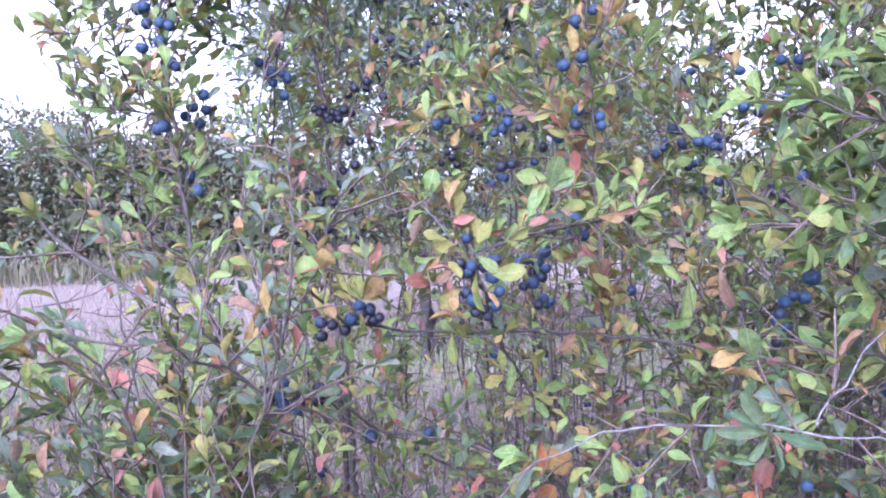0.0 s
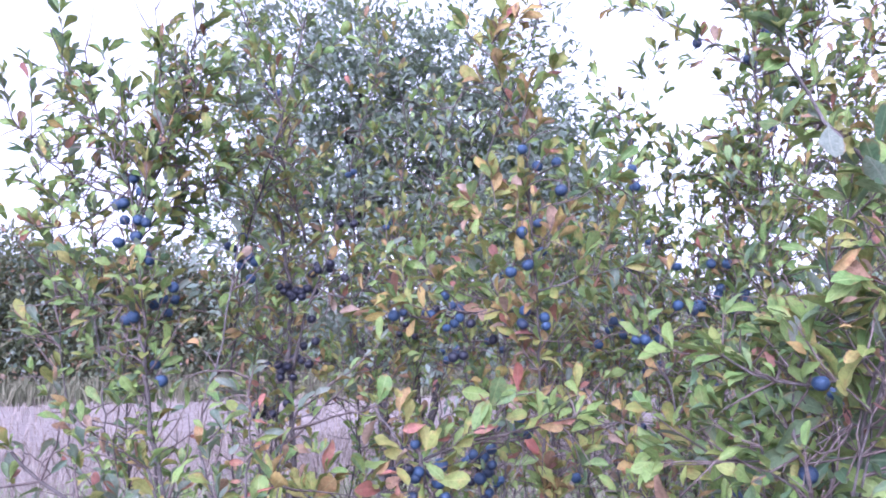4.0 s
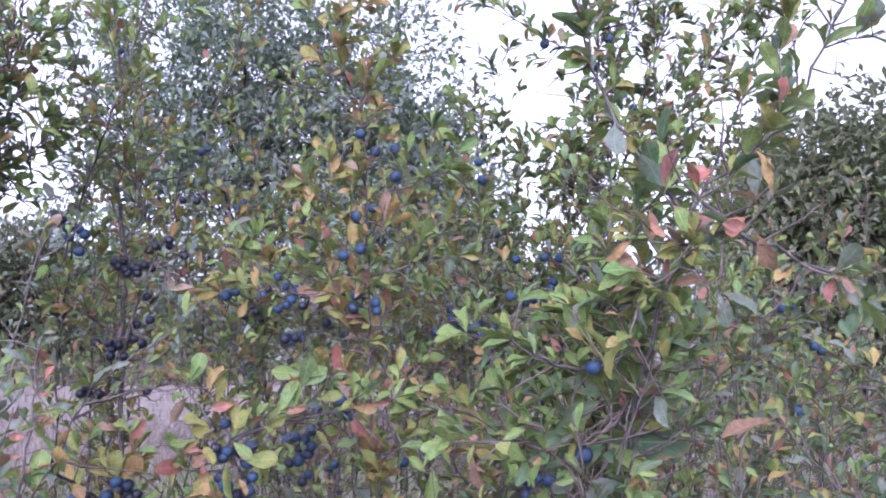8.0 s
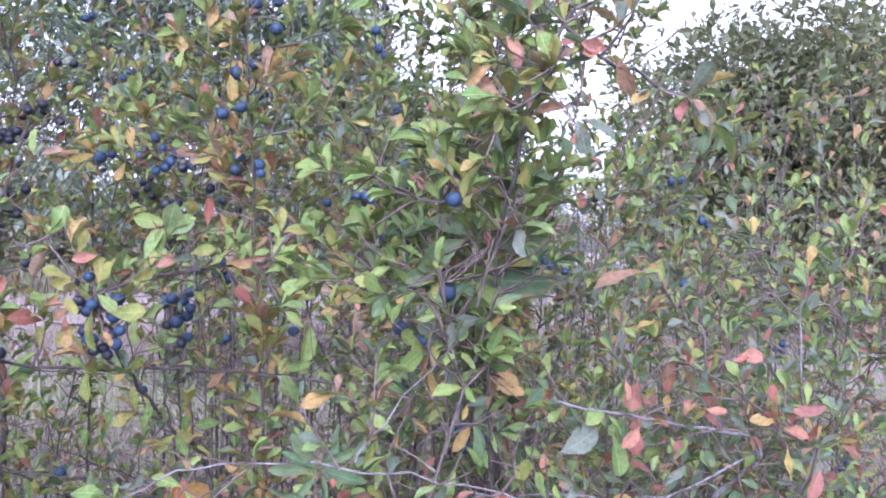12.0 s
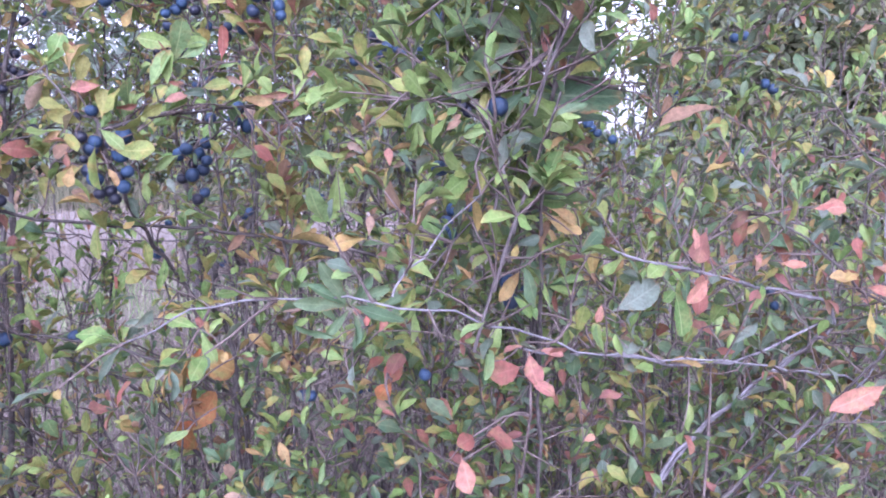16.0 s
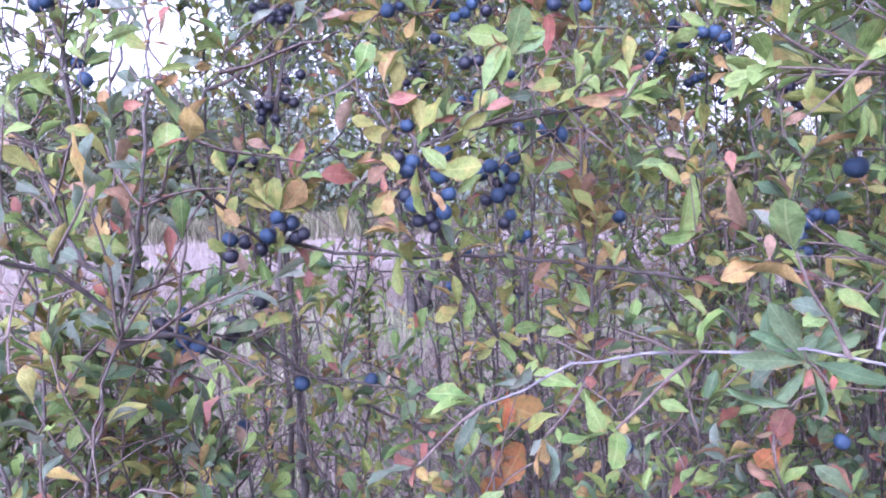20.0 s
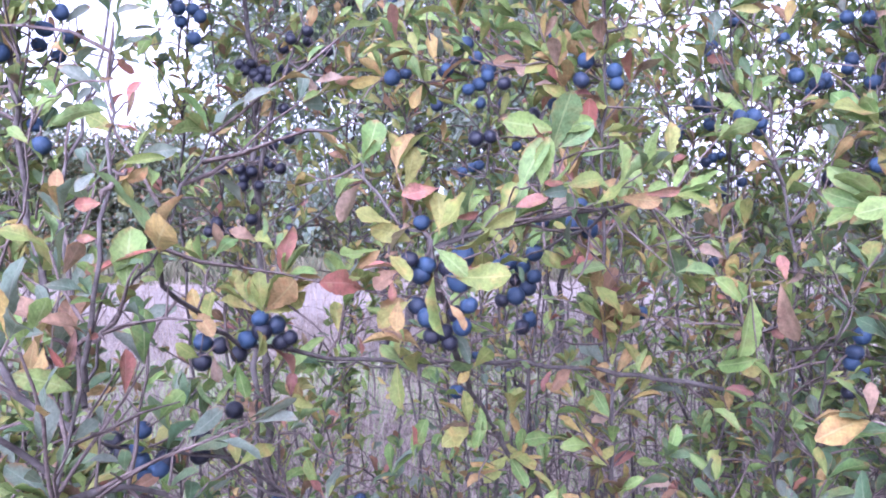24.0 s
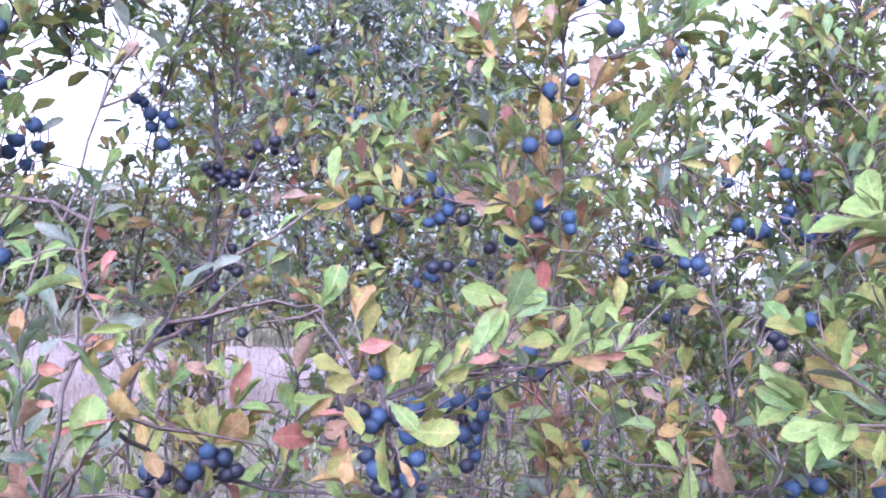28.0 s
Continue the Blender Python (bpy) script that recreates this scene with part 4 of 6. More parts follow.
centre_shrub.leaf((0.121, 0.800, 1.307), (0.144, 0.799, 1.314), 'lime', 1.1)
centre_shrub.leaf((0.102, 0.800, 1.301), (0.122, 0.805, 1.305), 'grey', 1.0)
centre_shrub.leaf((0.140, 0.800, 1.295), (0.162, 0.794, 1.305), 'lime', 1.0)
centre_shrub.leaf((0.156, 0.800, 1.299), (0.182, 0.805, 1.296), 'yellow', 0.8)
centre_shrub.leaf((0.171, 0.800, 1.301), (0.197, 0.798, 1.305), 'coral', 0.6)
centre_shrub.leaf((0.144, 0.800, 1.294), (0.158, 0.794, 1.279), 'green', 0.9)
centre_shrub.leaf((0.081, 0.742, 1.301), (0.094, 0.736, 1.332), 'green', 1.0)
centre_shrub.leaf((0.094, 0.742, 1.303), (0.095, 0.733, 1.330), 'green', 1.0)
centre_shrub.leaf((0.099, 0.742, 1.322), (0.108, 0.731, 1.358), 'green', 0.85)
centre_shrub.leaf((0.100, 0.742, 1.336), (0.072, 0.733, 1.339), 'green', 1.0)
centre_shrub.leaf((0.101, 0.742, 1.333), (0.125, 0.742, 1.345), 'green', 0.9)
centre_shrub.leaf((0.105, 0.742, 1.326), (0.125, 0.748, 1.337), 'green', 0.9)
centre_shrub.leaf((0.096, 0.742, 1.326), (0.090, 0.733, 1.340), 'coral', 0.6)
centre_shrub.leaf((0.099, 0.742, 1.306), (0.111, 0.731, 1.312), 'green', 1.1)
centre_shrub.leaf((0.093, 0.742, 1.305), (0.106, 0.748, 1.303), 'coral', 0.7)
centre_shrub.leaf((0.152, 0.900, 1.263), (0.134, 0.898, 1.248), 'coral', 0.9)
centre_shrub.leaf((0.122, 0.900, 1.263), (0.134, 0.895, 1.250), 'lime', 1.0)
centre_shrub.leaf((0.142, 0.900, 1.243), (0.167, 0.892, 1.255), 'green', 1.0)
centre_shrub.leaf((0.158, 0.900, 1.288), (0.142, 0.899, 1.290), 'coral', 0.6)
centre_shrub.leaf((-0.093, 0.865, 1.221), (-0.106, 0.868, 1.243), 'lime', 1.2)
centre_shrub.leaf((-0.092, 0.865, 1.222), (-0.094, 0.861, 1.248), 'lime', 1.2)
centre_shrub.leaf((-0.090, 0.865, 1.222), (-0.077, 0.861, 1.245), 'lime', 1.2)
centre_shrub.leaf((-0.088, 0.865, 1.221), (-0.062, 0.854, 1.244), 'yellow', 1.1)
centre_shrub.leaf((-0.087, 0.865, 1.219), (-0.059, 0.869, 1.229), 'lime', 1.0)
centre_shrub.leaf((-0.099, 0.865, 1.220), (-0.119, 0.854, 1.229), 'lime', 1.0)
centre_shrub.leaf((-0.133, 0.865, 1.207), (-0.129, 0.862, 1.234), 'lime', 1.2)
centre_shrub.leaf((-0.135, 0.865, 1.207), (-0.145, 0.868, 1.236), 'yellow', 0.8)
centre_shrub.leaf((-0.138, 0.865, 1.186), (-0.151, 0.855, 1.195), 'lime', 1.3)
centre_shrub.leaf((-0.127, 0.865, 1.186), (-0.124, 0.866, 1.167), 'brown', 0.9)

yellow_shrub = Shrub('upright blackthorn shoot with yellowing leaves and blue sloes', (0.22, 1.08, 0), 103, mix='yellow', size=0.027, lush=1.4)
yellow_shrub.bough([(0.220, 1.080, 0.000), (0.220, 1.070, 0.500), (0.220, 1.050, 0.900), (0.196, 1.020, 1.305), (0.192, 0.990, 1.388), (0.185, 0.970, 1.484), (0.180, 0.950, 1.571), (0.173, 0.940, 1.644), (0.146, 0.930, 1.716), (0.134, 0.930, 1.776)], 0.0055, 0.0015, every=0.02, length=0.063, start=0.52, leafy=0.014, mix='amber')
yellow_shrub.bough([(0.184, 0.960, 1.512), (0.138, 0.940, 1.546), (0.101, 0.930, 1.565)], 0.0022, 0.001, every=0.02, length=0.045, leafy=0.015, mix='amber')
yellow_shrub.bough([(0.187, 0.980, 1.425), (0.129, 1.020, 1.433), (0.054, 1.060, 1.426), (-0.010, 1.090, 1.435)], 0.0026, 0.001, every=0.024, length=0.063, leafy=0.02)
yellow_shrub.bough([(0.184, 0.960, 1.557), (0.240, 0.980, 1.577), (0.299, 1.000, 1.607)], 0.0022, 0.001, every=0.024, length=0.063, leafy=0.02, mix='fresh')
yellow_shrub.bough([(0.189, 0.980, 1.454), (0.251, 1.000, 1.472), (0.321, 1.030, 1.490)], 0.0024, 0.001, every=0.024, length=0.063, leafy=0.02, mix='green')
yellow_shrub.bough([(0.184, 0.980, 1.383), (0.162, 1.020, 1.431), (0.107, 1.100, 1.459), (0.056, 1.130, 1.460)], 0.0024, 0.001, every=0.024, length=0.054, leafy=0.017, mix='fresh')
yellow_shrub.fruit((0.169, 0.930, 1.634))
yellow_shrub.fruit((0.191, 0.950, 1.616), (0.216, 0.950, 1.621))
yellow_shrub.fruit((0.212, 0.905, 1.575), leaves=1)
yellow_shrub.fruit((0.189, 0.950, 1.541), (0.168, 0.950, 1.529))
yellow_shrub.fruit((0.196, 0.965, 1.506), leaves=1)
yellow_shrub.fruit((0.174, 0.950, 1.487), (0.152, 0.950, 1.478), leaves=1)
yellow_shrub.fruit((0.169, 1.156, 1.493), leaves=1)
yellow_shrub.fruit((0.173, 0.980, 1.429), (0.198, 0.980, 1.420), (0.200, 0.980, 1.409), (0.169, 0.980, 1.412))
yellow_shrub.fruit((0.158, 1.050, 1.402), leaves=1)
yellow_shrub.fruit((0.070, 1.019, 1.453), (0.078, 1.016, 1.439), (0.089, 1.016, 1.423), (0.071, 1.015, 1.410), (0.052, 1.018, 1.429), (0.082, 1.022, 1.416), radius=0.0072, leaves=1)
yellow_shrub.fruit((0.104, 1.014, 1.415), (0.058, 1.023, 1.436), dark=True, radius=0.0065, leaves=0)
yellow_shrub.fruit((0.013, 1.059, 1.433), radius=0.007, leaves=1)
yellow_shrub.fruit((0.138, 1.060, 1.393), (0.082, 1.060, 1.370), (0.096, 1.060, 1.372), dark=True, leaves=1)
yellow_shrub.fruit((-0.000, 1.060, 1.429), (0.052, 1.060, 1.435), (0.094, 1.060, 1.438), leaves=1)

left_upright = Shrub('tall upright blackthorn with green leaves and sloes along the stem', (-0.28, 1.02, 0), 104, mix='green', size=0.0232, lush=1.1)
left_upright.bough([(-0.280, 1.020, 0.000), (-0.270, 1.000, 0.500), (-0.270, 0.980, 0.900), (-0.306, 0.970, 1.291), (-0.315, 0.970, 1.401), (-0.328, 0.980, 1.502), (-0.350, 1.000, 1.601), (-0.394, 1.020, 1.684), (-0.422, 1.040, 1.770)], 0.0065, 0.0015, every=0.02, length=0.081, start=0.5, leafy=0.015)
left_upright.bough([(-0.337, 0.990, 1.562), (-0.306, 1.000, 1.679), (-0.258, 1.020, 1.765)], 0.003, 0.001, every=0.02, length=0.054, leafy=0.015)
left_upright.bough([(-0.350, 1.000, 1.601), (-0.404, 0.980, 1.554), (-0.455, 0.970, 1.549)], 0.0025, 0.001, every=0.027, length=0.045, leafy=0.015, start=0.3)
left_upright.bough([(-0.324, 0.980, 1.444), (-0.358, 0.950, 1.444), (-0.390, 0.930, 1.451)], 0.0025, 0.001, every=0.024, length=0.063, leafy=0.02)
left_upright.bough([(-0.270, 0.980, 0.800), (-0.262, 0.960, 1.050), (-0.288, 0.950, 1.246), (-0.297, 0.950, 1.284), (-0.303, 0.950, 1.340), (-0.319, 0.970, 1.404), (-0.340, 1.000, 1.484)], 0.006, 0.003, every=0.034, length=0.054, start=0.5, leafy=0.038)
left_upright.bough([(-0.316, 0.970, 1.380), (-0.306, 1.000, 1.425), (-0.285, 1.010, 1.442)], 0.002, 0.001, every=0.027, length=0.045, leafy=0.015)
left_upright.bough([(-0.280, 1.020, 0.300), (-0.375, 0.990, 1.360), (-0.397, 1.000, 1.431), (-0.417, 1.020, 1.506)], 0.004, 0.0012, every=0.028, length=0.09, start=0.4, leafy=0.02, mix='green')
left_upright.bough([(-0.280, 1.020, 0.300), (-0.371, 1.050, 1.402), (-0.394, 1.050, 1.478), (-0.417, 1.060, 1.557), (-0.436, 1.060, 1.621), (-0.455, 1.070, 1.680)], 0.003, 0.001, every=0.026, length=0.07, start=0.4, leafy=0.02)
left_upright.bough([(-0.335, 1.000, 1.560), (-0.370, 1.050, 1.640), (-0.380, 1.080, 1.760)], 0.0028, 0.001, every=0.02, length=0.07, leafy=0.014, start=0.1)
left_upright.bough([(-0.350, 1.000, 1.590), (-0.450, 1.030, 1.635), (-0.520, 1.050, 1.700)], 0.0028, 0.001, every=0.02, length=0.07, leafy=0.014, start=0.2)
left_upright.bough([(-0.340, 1.000, 1.580), (-0.312, 1.030, 1.660), (-0.292, 1.050, 1.780)], 0.0028, 0.001, every=0.02, length=0.06, leafy=0.014, start=0.2)
left_upright.bough([(-0.394, 1.020, 1.684), (-0.450, 1.060, 1.740), (-0.480, 1.080, 1.830)], 0.0026, 0.001, every=0.02, length=0.07, leafy=0.014, start=0.1)
left_upright.bough([(-0.300, 1.020, 0.300), (-0.470, 1.120, 1.300), (-0.500, 1.130, 1.520), (-0.530, 1.140, 1.680)], 0.004, 0.0012, every=0.024, length=0.09, start=0.72, leafy=0.018)
left_upright.bough([(-0.330, 1.000, 1.550), (-0.300, 1.040, 1.620), (-0.268, 1.060, 1.740)], 0.0028, 0.001, every=0.03, length=0.07, leafy=0.03, start=0.3)
left_upright.bough([(-0.345, 1.000, 1.590), (-0.345, 1.060, 1.690), (-0.335, 1.080, 1.820)], 0.0028, 0.001, every=0.035, length=0.07, leafy=0.03, start=0.2)
left_upright.bough([(-0.335, 1.000, 1.570), (-0.290, 1.080, 1.600), (-0.240, 1.100, 1.660)], 0.0028, 0.001, every=0.03, length=0.07, leafy=0.03, start=0.3)
left_upright.bough([(-0.358, 1.060, 1.522), (-0.348, 1.060, 1.592), (-0.326, 1.060, 1.648), (-0.304, 1.060, 1.722), (-0.287, 1.060, 1.789), (-0.281, 1.060, 1.891), (-0.281, 1.060, 1.987)], 0.004, 0.001, every=0.03, length=0.06, leafy=0.03, start=0.05)
left_upright.bough([(-0.339, 1.100, 1.657), (-0.328, 1.100, 1.724), (-0.340, 1.100, 1.792), (-0.348, 1.100, 1.870), (-0.357, 1.100, 1.949)], 0.002, 0.0008, every=0.07, length=0.03, leafy=0.05, start=0.1, per=1)
left_upright.bough([(-0.383, 1.120, 1.528), (-0.330, 1.120, 1.545), (-0.294, 1.120, 1.595), (-0.256, 1.120, 1.612)], 0.002, 0.0008, every=0.02, length=0.07, leafy=0.015, start=0.1)
left_upright.bough([(-0.373, 1.120, 1.602), (-0.327, 1.120, 1.611), (-0.288, 1.120, 1.628), (-0.250, 1.120, 1.663)], 0.002, 0.0008, every=0.02, length=0.07, leafy=0.015, start=0.1)
left_upright.fruit((-0.333, 1.000, 1.599), (-0.344, 1.000, 1.617), (-0.356, 1.000, 1.583), (-0.364, 1.000, 1.581))
left_upright.fruit((-0.347, 0.980, 1.557), (-0.330, 0.980, 1.557), (-0.320, 0.980, 1.553), (-0.332, 0.980, 1.535), (-0.354, 0.980, 1.528))
left_upright.fruit((-0.314, 0.980, 1.503), (-0.320, 0.980, 1.510))
left_upright.fruit((-0.330, 0.970, 1.431), (-0.337, 0.970, 1.428))
left_upright.fruit((-0.283, 0.980, 1.468), (-0.297, 0.980, 1.454))
left_upright.fruit((-0.301, 0.970, 1.370))
left_upright.fruit((-0.289, 1.010, 1.454), (-0.298, 1.010, 1.437), (-0.315, 1.010, 1.447))
left_upright.fruit((-0.287, 0.950, 1.350), leaves=1)

dark_stem_shrub = Shrub('blackthorn with a dark bare stem and black sloes', (-0.17, 1.34, 0), 105, mix='yellow', size=0.022, lush=1.1)
dark_stem_shrub.bough([(-0.170, 1.340, 0.000), (-0.165, 1.340, 0.600), (-0.173, 1.330, 1.126), (-0.174, 1.320, 1.230), (-0.177, 1.310, 1.289), (-0.180, 1.300, 1.396), (-0.176, 1.300, 1.467), (-0.186, 1.300, 1.531), (-0.200, 1.300, 1.616)], 0.014, 0.0045, airy=True, every=0.034, length=0.081, start=0.55, leafy=0.031, mix='yellow')
dark_stem_shrub.bough([(-0.177, 1.310, 1.318), (-0.159, 1.280, 1.414), (-0.132, 1.270, 1.489), (-0.097, 1.270, 1.559)], 0.0055, 0.0018, every=0.027, length=0.09, start=0.3, leafy=0.023)
dark_stem_shrub.bough([(-0.179, 1.310, 1.361), (-0.230, 1.300, 1.403), (-0.286, 1.300, 1.424)], 0.003, 0.001, every=0.024, length=0.081, start=0.1, leafy=0.023, mix='yellow')
dark_stem_shrub.bough([(-0.177, 1.310, 1.274), (-0.212, 1.280, 1.288), (-0.241, 1.260, 1.322)], 0.003, 0.001, every=0.024, length=0.081, start=0.1, leafy=0.023, mix='grey')
dark_stem_shrub.bough([(-0.178, 1.320, 1.267), (-0.122, 1.340, 1.289), (-0.071, 1.360, 1.342)], 0.003, 0.001, every=0.02, length=0.09, start=0.1, leafy=0.023)
dark_stem_shrub.bough([(-0.132, 1.270, 1.489), (-0.075, 1.250, 1.465), (-0.013, 1.240, 1.517)], 0.003, 0.001, every=0.02, length=0.09, start=0.1, leafy=0.023, mix='yellow')
dark_stem_shrub.bough([(-0.152, 1.300, 1.565), (-0.179, 1.280, 1.680), (-0.215, 1.260, 1.744), (-0.259, 1.240, 1.788)], 0.004, 0.001, every=0.02, length=0.09, start=0.1, leafy=0.023, mix='green')
dark_stem_shrub.fruit((-0.188, 1.290, 1.483), (-0.167, 1.290, 1.483), (-0.174, 1.290, 1.471), (-0.195, 1.290, 1.490), (-0.157, 1.290, 1.480), (-0.181, 1.290, 1.492), dark=True)
dark_stem_shrub.fruit((-0.157, 1.299, 1.390), leaves=0, dark=True)
dark_stem_shrub.fruit((-0.159, 1.300, 1.367), (-0.166, 1.300, 1.371), leaves=1, dark=True)
dark_stem_shrub.fruit((-0.198, 1.300, 1.360), (-0.195, 1.300, 1.339), (-0.193, 1.300, 1.349), (-0.216, 1.300, 1.360), leaves=1, dark=True)
dark_stem_shrub.fruit((-0.131, 1.290, 1.525), (-0.149, 1.290, 1.487), (-0.177, 1.290, 1.478), (-0.158, 1.290, 1.473), (-0.140, 1.290, 1.511), dark=True)
dark_stem_shrub.fruit((-0.185, 1.300, 1.357), (-0.172, 1.300, 1.371), (-0.225, 1.300, 1.281), (-0.211, 1.300, 1.276), dark=True)
dark_stem_shrub.fruit((-0.127, 1.260, 1.515), (-0.107, 1.260, 1.525), (-0.083, 1.260, 1.501), dark=True)
dark_stem_shrub.fruit((-0.220, 1.270, 1.292), (-0.203, 1.270, 1.281), (-0.230, 1.270, 1.281), leaves=1, dark=True)
dark_stem_shrub.fruit((-0.257, 1.181, 1.546), (-0.250, 1.188, 1.544), (-0.236, 1.184, 1.560), (-0.240, 1.181, 1.530), (-0.225, 1.184, 1.529), (-0.218, 1.187, 1.522), (-0.222, 1.178, 1.495), (-0.240, 1.191, 1.517), radius=0.0076, leaves=1)
dark_stem_shrub.fruit((-0.159, 1.290, 1.480), (-0.171, 1.290, 1.474), (-0.136, 1.290, 1.481), (-0.141, 1.290, 1.435), (-0.135, 1.290, 1.398), dark=True, leaves=0)
dark_stem_shrub.fruit((-0.181, 1.290, 1.357), (-0.172, 1.290, 1.339), (-0.146, 1.290, 1.360), dark=True, leaves=0)
dark_stem_shrub.fruit((-0.220, 1.290, 1.291), (-0.182, 1.290, 1.297), (-0.134, 1.290, 1.284), dark=True, leaves=0)
dark_stem_shrub.fruit((-0.110, 1.290, 1.519), (-0.093, 1.290, 1.596), (-0.070, 1.290, 1.596), dark=True, leaves=0)

right_fork = Shrub('forked blackthorn shrub with glossy green and some red leaves', (0.46, 0.84, 0), 106, mix='fresh', size=0.0262, lush=1.5)
right_fork.bough([(0.460, 0.840, 0.000), (0.460, 0.800, 0.600), (0.420, 0.700, 1.000), (0.375, 0.590, 1.220), (0.362, 0.510, 1.370), (0.382, 0.475, 1.462), (0.400, 0.478, 1.495), (0.445, 0.490, 1.523), (0.507, 0.520, 1.576), (0.582, 0.540, 1.701)], 0.0042, 0.0016, every=0.034, length=0.054, start=0.7, leafy=0.035, mix='green')
right_fork.bough([(0.382, 0.475, 1.462), (0.367, 0.500, 1.500), (0.347, 0.530, 1.552), (0.333, 0.550, 1.611), (0.322, 0.570, 1.685)], 0.003, 0.001, every=0.034, length=0.045, start=0.1, leafy=0.027, mix='green')
right_fork.bough([(0.390, 0.470, 1.478), (0.401, 0.440, 1.454), (0.424, 0.430, 1.437), (0.460, 0.420, 1.423)], 0.0028, 0.0014, every=0.034, length=0.045, start=0.05, leafy=0.027, mix='red', size=0.0225)
right_fork.bough([(0.340, 0.520, 1.270), (0.372, 0.520, 1.372), (0.330, 0.510, 1.355), (0.291, 0.530, 1.354), (0.266, 0.560, 1.373)], 0.002, 0.001, every=0.015, length=0.054, start=0.1, leafy=0.011, mix='fresh', size=0.0225)
right_fork.bough([(0.325, 0.550, 1.150), (0.375, 0.550, 1.317), (0.329, 0.560, 1.298), (0.291, 0.600, 1.286), (0.265, 0.640, 1.292)], 0.002, 0.001, every=0.015, length=0.054, start=0.1, leafy=0.012, mix='fresh', size=0.0225)
right_fork.bough([(0.325, 0.555, 1.200), (0.333, 0.560, 1.253), (0.304, 0.570, 1.283), (0.294, 0.580, 1.322), (0.296, 0.600, 1.357)], 0.002, 0.001, every=0.016, length=0.054, start=0.1, leafy=0.011, mix='fresh', size=0.0225)
right_fork.bough([(0.320, 0.580, 1.100), (0.378, 0.620, 1.234), (0.349, 0.630, 1.213), (0.309, 0.660, 1.157), (0.292, 0.680, 1.122)], 0.0024, 0.001, every=0.02, length=0.054, start=0.1, leafy=0.015, mix='turning', size=0.0225)
right_fork.bough([(0.330, 0.540, 1.240), (0.363, 0.580, 1.302), (0.365, 0.600, 1.257), (0.374, 0.630, 1.192), (0.381, 0.660, 1.132)], 0.002, 0.001, every=0.02, length=0.054, start=0.1, leafy=0.012, mix='fresh')
right_fork.bough([(0.388, 0.470, 1.465), (0.364, 0.460, 1.429), (0.337, 0.460, 1.412)], 0.002, 0.001, every=0.02, length=0.036, start=0.1, leafy=0.015, mix='yellow', size=0.0225)
right_fork.bough([(0.330, 0.540, 1.220), (0.319, 0.560, 1.328), (0.340, 0.550, 1.395), (0.359, 0.550, 1.437), (0.384, 0.570, 1.497)], 0.002, 0.001, every=0.016, length=0.054, start=0.1, leafy=0.012, mix='fresh', size=0.0225)
right_fork.fruit((0.317, 0.510, 1.353), radius=0.0072)
right_fork.fruit((0.322, 0.700, 1.237))
right_fork.fruit((0.388, 0.645, 1.198))
right_fork.fruit((0.384, 0.690, 1.136), (0.387, 0.690, 1.119), (0.403, 0.690, 1.127), leaves=1)
right_fork.fruit((0.328, 0.560, 1.280), radius=0.0072)
right_fork.fruit((0.310, 0.695, 1.054), radius=0.0065, leaves=1)
right_fork.leaf((0.400, 0.430, 1.461), (0.381, 0.430, 1.450), 'coral', 1.1)
right_fork.leaf((0.373, 0.430, 1.485), (0.366, 0.432, 1.499), 'coral', 0.9)
right_fork.leaf((0.365, 0.430, 1.482), (0.358, 0.425, 1.499), 'red', 0.8)
right_fork.leaf((0.409, 0.430, 1.450), (0.422, 0.431, 1.424), 'brown', 0.9)
right_fork.leaf((0.333, 0.500, 1.542), (0.327, 0.493, 1.514), 'grey', 1.2)
right_fork.leaf((0.361, 0.500, 1.477), (0.364, 0.497, 1.454), 'coral', 0.9)
right_fork.leaf((0.375, 0.500, 1.442), (0.383, 0.502, 1.451), 'yellow', 1.2)
right_fork.leaf((0.556, 0.595, 1.656), (0.542, 0.595, 1.619), 'deep', 1.1)
right_fork.leaf((0.329, 0.600, 1.369), (0.303, 0.593, 1.374), 'coral', 0.9)
right_fork.leaf((0.385, 0.600, 1.325), (0.387, 0.605, 1.307), 'coral', 0.9)
right_fork.leaf((0.392, 0.600, 1.303), (0.411, 0.600, 1.290), 'coral', 0.7)
right_fork.leaf((0.464, 0.600, 1.425), (0.454, 0.598, 1.411), 'coral', 1.0)
right_fork.leaf((0.352, 0.600, 1.296), (0.335, 0.588, 1.316), 'yellow', 1.0)
right_fork.leaf((0.376, 0.430, 1.494), (0.362, 0.428, 1.485), 'coral', 1.1)
right_fork.leaf((0.401, 0.430, 1.455), (0.380, 0.423, 1.454), 'coral', 1.0)
right_fork.leaf((0.328, 0.430, 1.456), (0.336, 0.430, 1.444), 'coral', 0.9)
right_fork.leaf((0.359, 0.560, 1.334), (0.363, 0.556, 1.318), 'coral', 1.0)
right_fork.leaf((0.371, 0.560, 1.320), (0.381, 0.563, 1.305), 'coral', 0.9)
right_fork.leaf((0.299, 0.560, 1.376), (0.308, 0.560, 1.364), 'coral', 1.0)
right_fork.leaf((0.313, 0.560, 1.360), (0.316, 0.562, 1.348), 'yellow', 0.8)
right_fork.leaf((0.347, 0.560, 1.332), (0.326, 0.554, 1.355), 'green', 0.9)
right_fork.leaf((0.352, 0.560, 1.332), (0.372, 0.560, 1.360), 'green', 0.9)
right_fork.leaf((0.357, 0.560, 1.322), (0.418, 0.561, 1.326), 'deep', 0.9)
